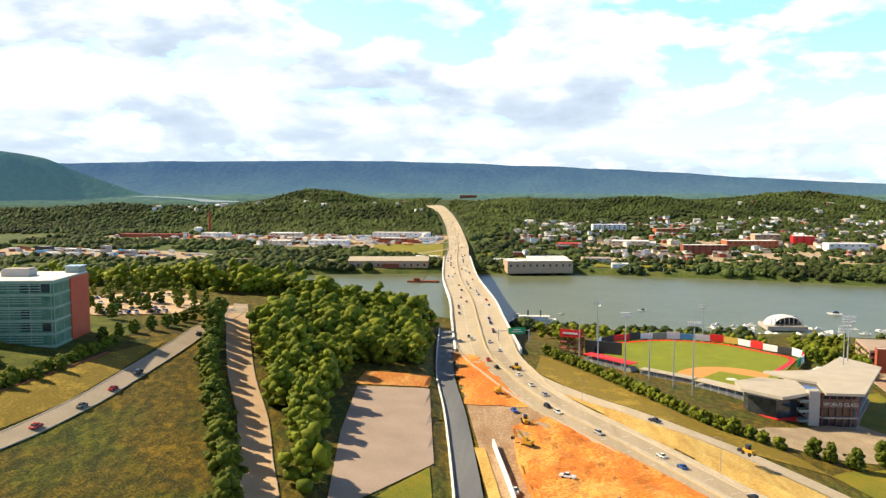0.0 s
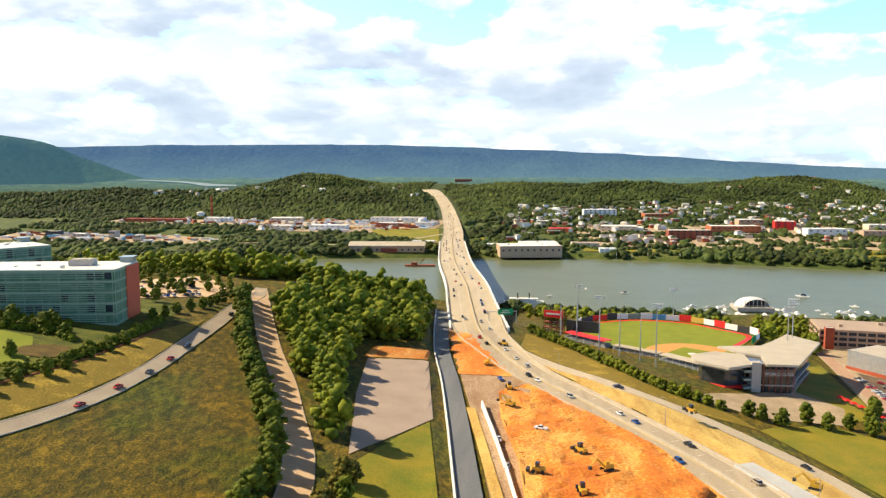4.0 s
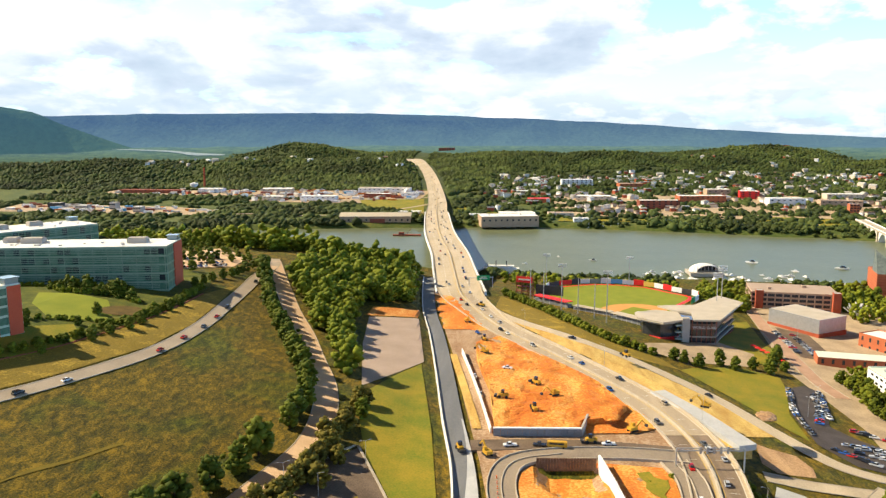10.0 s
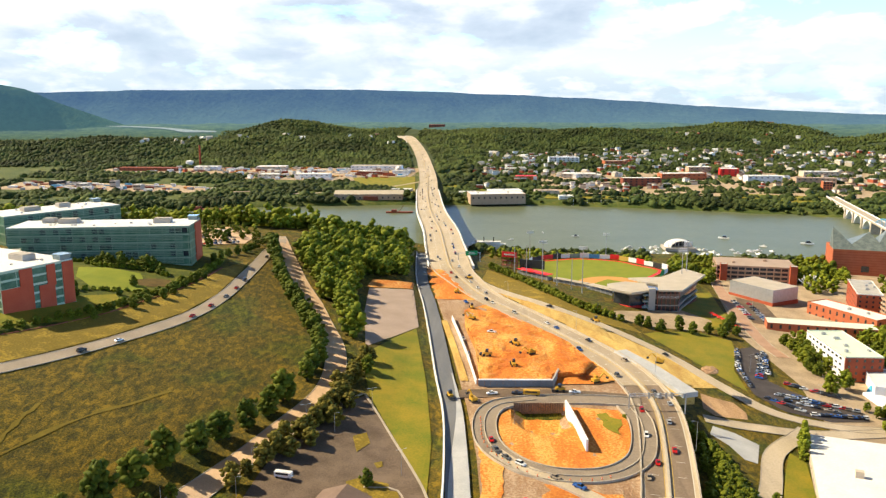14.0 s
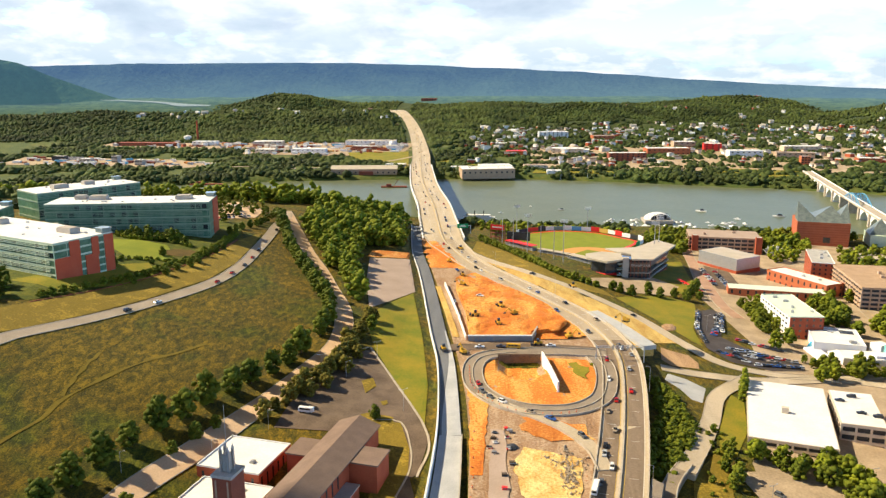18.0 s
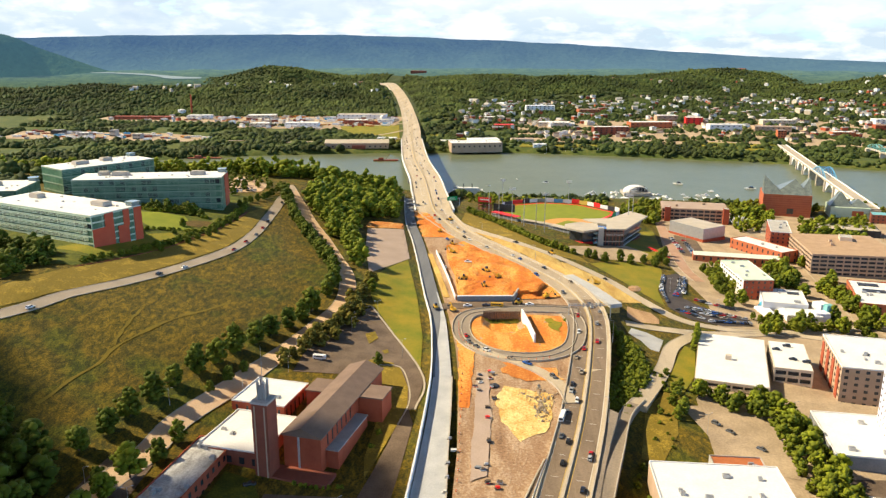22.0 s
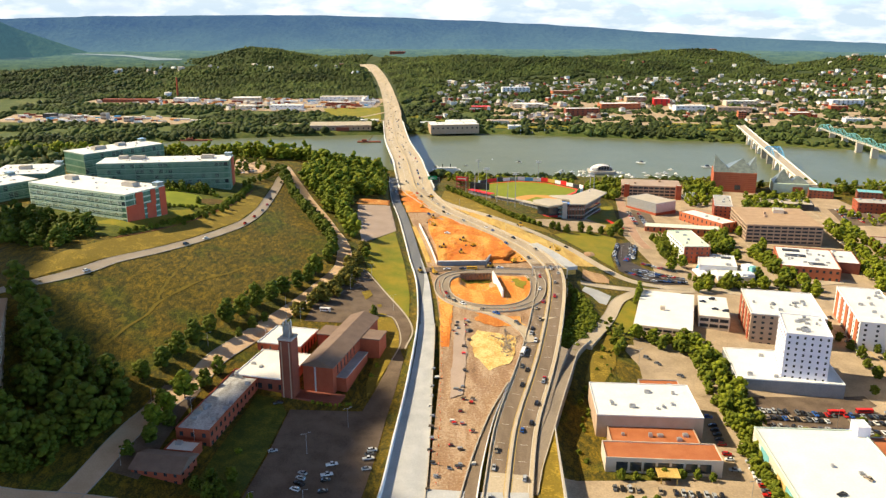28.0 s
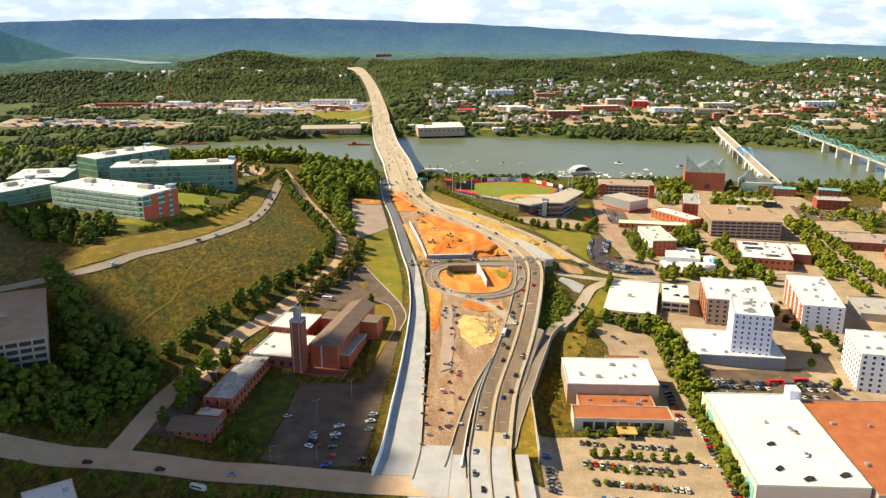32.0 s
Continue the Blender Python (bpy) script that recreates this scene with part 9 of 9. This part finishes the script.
for x in (-1, 19):
    bm = bmesh.new()
    cyl(bm, 0.3, 9, x, 0, -2, 8)
    part("post", bm, M["steel"], sg)
bm = bmesh.new()
boxm(bm, 21, 0.5, 0.5, 9, 0, 6.4)
part("beam", bm, M["steel"], sg)
bm = bmesh.new()
boxm(bm, 11, 0.3, 4.2, 11, -0.45, 4.4)
board = part("sign_board", bm, M["sign_green"], sg)
bm = bmesh.new()
for i in range(2):
    boxm(bm, 7 - i * 2, 0.08, 0.6, 11, -0.64, 5.6 + i * 1.3)
part("sign_bar", bm, M["paint"], board)
gt = tagged(empty("sign_gantry", pose(70, 600, hw(600), 0, 0, 4)), "steel sign gantry over the highway seen from behind", "road sign")
for x in (-13, 13):
    bm = bmesh.new()
    cyl(bm, 0.35, 9.5, x, 0, -2, 8)
    part("post", bm, M["steel"], gt)
bm = bmesh.new()
beam(bm, (-13, 0, 6.8), (13, 0, 6.8), 0.4)
beam(bm, (-13, 0, 7.8), (13, 0, 7.8), 0.3)
for k in range(13):
    beam(bm, (-13 + k * 2, 0, 6.8), (-12 + k * 2, 0, 7.8), 0.15)
part("truss", bm, M["steel"], gt)
for k in range(5):
    bm = bmesh.new()
    boxm(bm, 0.9, 0.15, 3.0, -4 + k * 2.6, -0.4, 5.6)
    part("lane_sign", bm, M["concrete"], gt)

# lane dashes on the highway
dash = bpy.data.meshes.new("lane_dash")
bm = bmesh.new()
boxm(bm, 0.18, 3.4, 0.03)
bm.to_mesh(dash)
bm.free()
dash.materials.append(M["paint"])
for y in range(340, 960, 14):
    i = min(range(len(hl)), key=lambda k: abs(hl[k].y - y))
    q, s = hl[i], hs[i]
    for off in (-5.3, 5.2):
        p = q + s * off
        share("lane_dash", dash, highway, pose(p.x, p.y, hw(p.y) + 0.2, 0, 0, math.degrees(math.atan2(-s.x, s.y)) + 180))

bm = bmesh.new()
for y in range(962, 1700, 14):
    i = min(range(len(hl)), key=lambda k: abs(hl[k].y - y))
    for off in (-13.2, -9.2, -5.2, 4.9, 8.9, 12.9):
        p = hl[i] + hs[i] * off
        boxm(bm, 0.25, 4.0, 0.03, p.x, p.y, hw(p.y) + 0.17, math.degrees(math.atan2(-hs[i].x, hs[i].y)) + 180)
dashes = part("lane_dashes", bm, M["paint"], highway)
dashes["kind"] = "stuff"

# ---- clutter of the works yards across the river ----
yrng = random.Random(21)
for key, count in (("white_wall", 90), ("brick_dark", 50), ("grey_roof", 70), ("blue_steel", 14), ("dirt", 20)):
    bm = bmesh.new()
    made = 0
    while made < count:
        x, y = yrng.uniform(-1020, -190), yrng.uniform(1740, 2190)
        if not (inside(x, y, [(-1020, 1750), (-600, 1715), (-560, 1790), (-700, 1850), (-1040, 1880)]) or inside(x, y, [(-980, 2110), (-620, 2060), (-560, 1960), (-330, 1940), (-210, 2010), (-200, 2190), (-980, 2170)])):
            continue
        made += 1
        boxm(bm, yrng.uniform(5, 22), yrng.uniform(4, 9), yrng.uniform(2.5, 6), x, y, land(x, y) + 0.3, yrng.uniform(-12, 12))
    tagged(part("yard_clutter", bm, M[key]), "containers, trailers and small sheds in the works yard", "clutter", kind="stuff")

# ---- boats ----
def boat(x, y, l, heading, key, label):
    ob = tagged(empty("boat", pose(x, y, WATER, 0, 0, heading)), label, "boat", "boats on the river")
    bm = loft([(-l / 2, hull(l * 0.16, 0, l * 0.09)), (0, hull(l * 0.17, -0.1, l * 0.1)), (l * 0.3, hull(l * 0.12, 0, l * 0.11)), (l / 2, hull(l * 0.02, l * 0.05, l * 0.13))])
    part("hull", bm, M["white_wall"], ob)
    bm = bmesh.new()
    boxm(bm, l * 0.2, l * 0.4, l * 0.1, 0, -l * 0.08, l * 0.09)
    boxm(bm, l * 0.15, l * 0.25, l * 0.07, 0, -l * 0.08, l * 0.19)
    part("cabin", bm, M[key], ob)


for x, y, l, h in ((-31, 1262, 7, 80), (15, 1272, 7, 100), (298, 1299, 15, 70), (392, 1262, 16, 85), (102, 1303, 10, 90), (227, 1262, 8, 40), (60, 1330, 6, 20), (-40, 1215, 8, 100), (330, 1240, 9, 60), (440, 1240, 10, 50)):
    boat(x, y, l, h, "glass" if l > 9 else "white_wall", "white motor boat on the calm river")
for k in range(26):
    bx = yrng.uniform(150, 345)
    boat(bx, near_bank(bx) + yrng.uniform(14, 42), yrng.uniform(6, 11), yrng.choice((80, 100, 10)) + yrng.uniform(-15, 15), "white_wall", "small white motor boat moored off the bank")
rb = tagged(empty("river_boat", pose(-14, 1208, WATER, 0, 0, 0)), "long white two-deck river boat at its mooring", "boat")
for k, (l, w, z) in enumerate(((46, 10, 0.2), (42, 9, 3.2), (30, 8, 6.0))):
    bm = bmesh.new()
    boxm(bm, l, w, 0.5, 0, 0, z + 2.4)
    boxm(bm, l - 3, w - 2, 2.6, 0, 0, z)
    part("deck", bm, M["white_wall"], rb)
bm = bmesh.new()
for x in (-6, 6):
    cyl(bm, 0.6, 6, x, 0, 8.5, 8)
part("funnel", bm, M["dark"], rb)
for x, y, l, w, key, lab in ((-695, 1440, 85, 9, "concrete", "long grey barge moored by the far bank"), (-165, 1520, 44, 10, "brick_dark", "rust-red work barge with a crane"), (-500, 1535, 60, 9, "brick_dark", "rust-red barge by the far bank")):
    ob = tagged(empty("barge", pose(x, y, WATER, 0, 0, 12 if x < -600 else 3)), lab, "barge")
    bm = bmesh.new()
    boxm(bm, l, w, 3.0, 0, 0, -1)
    part("hull", bm, M[key], ob)
    bm = bmesh.new()
    boxm(bm, l * 0.2, w * 0.6, 3.5, -l * 0.2, 0, 2)
    if x == -165:
        beam(bm, (0, 0, 3), (8, 0, 14), 0.6)
    part("deckhouse", bm, M[key], ob)
pl = tagged(empty("floating_pier", pose(180, 1622, WATER, 0, 0, -4)), "white floating pier on the far bank", "pier")
for k in range(9):
    bm = bmesh.new()
    boxm(bm, 8, 3, 1, -50 + k * 12, 0, -0.3)
    boxm(bm, 0.8, 0.8, 7 if k % 4 else 12, -50 + k * 12, 1, -0.3)
    part("float", bm, M["white_wall"], pl)


# ---- a passing cloud that shades the near hillside ----
def build_cloud():
    rs = np.random.RandomState(4)
    places, radii = [], []
    n = 2700
    for k in range(n):
        # ground point under the cloud's shade, then up along the sun's way
        while True:
            x, y = rs.uniform(-420, 0), rs.uniform(120, 600)
            top = 430 - 38 * smooth(-95, -140, x) + 62 * smooth(-150, -185, x) + max(0.0, -188 - x) * 2.2
            lim = min(-44 - x, top - y, 1.15 * (330 - math.hypot((x + 250) * 0.9, y - 330))) - 30 * max(0.0, noise.noise(Vector((x / 45, y / 45, 8))))
            if lim > -4 and rs.uniform() < min(1.0, 0.12 + (lim + 4) / 20):
                break
        up = rs.uniform(1050, 1110) / SUN_FROM.z
        places.append((x + SUN_FROM.x * up, y + SUN_FROM.y * up, 30 + SUN_FROM.z * up))
        radii.append(rs.uniform(7, 15))
    co, fa = clumps(rs, places, radii, SMALL, 0.8, 0.2)
    m = mat("cloud_white", (0.85, 0.86, 0.88), (0.8, 0.81, 0.84), 40, 8, 1.0, spec=0.0)
    tagged(new("cloud", mesh_from("cloud", co, fa, m)), "puffy white cloud drifting over the hillside", "cloud", kind="stuff")


build_cloud()
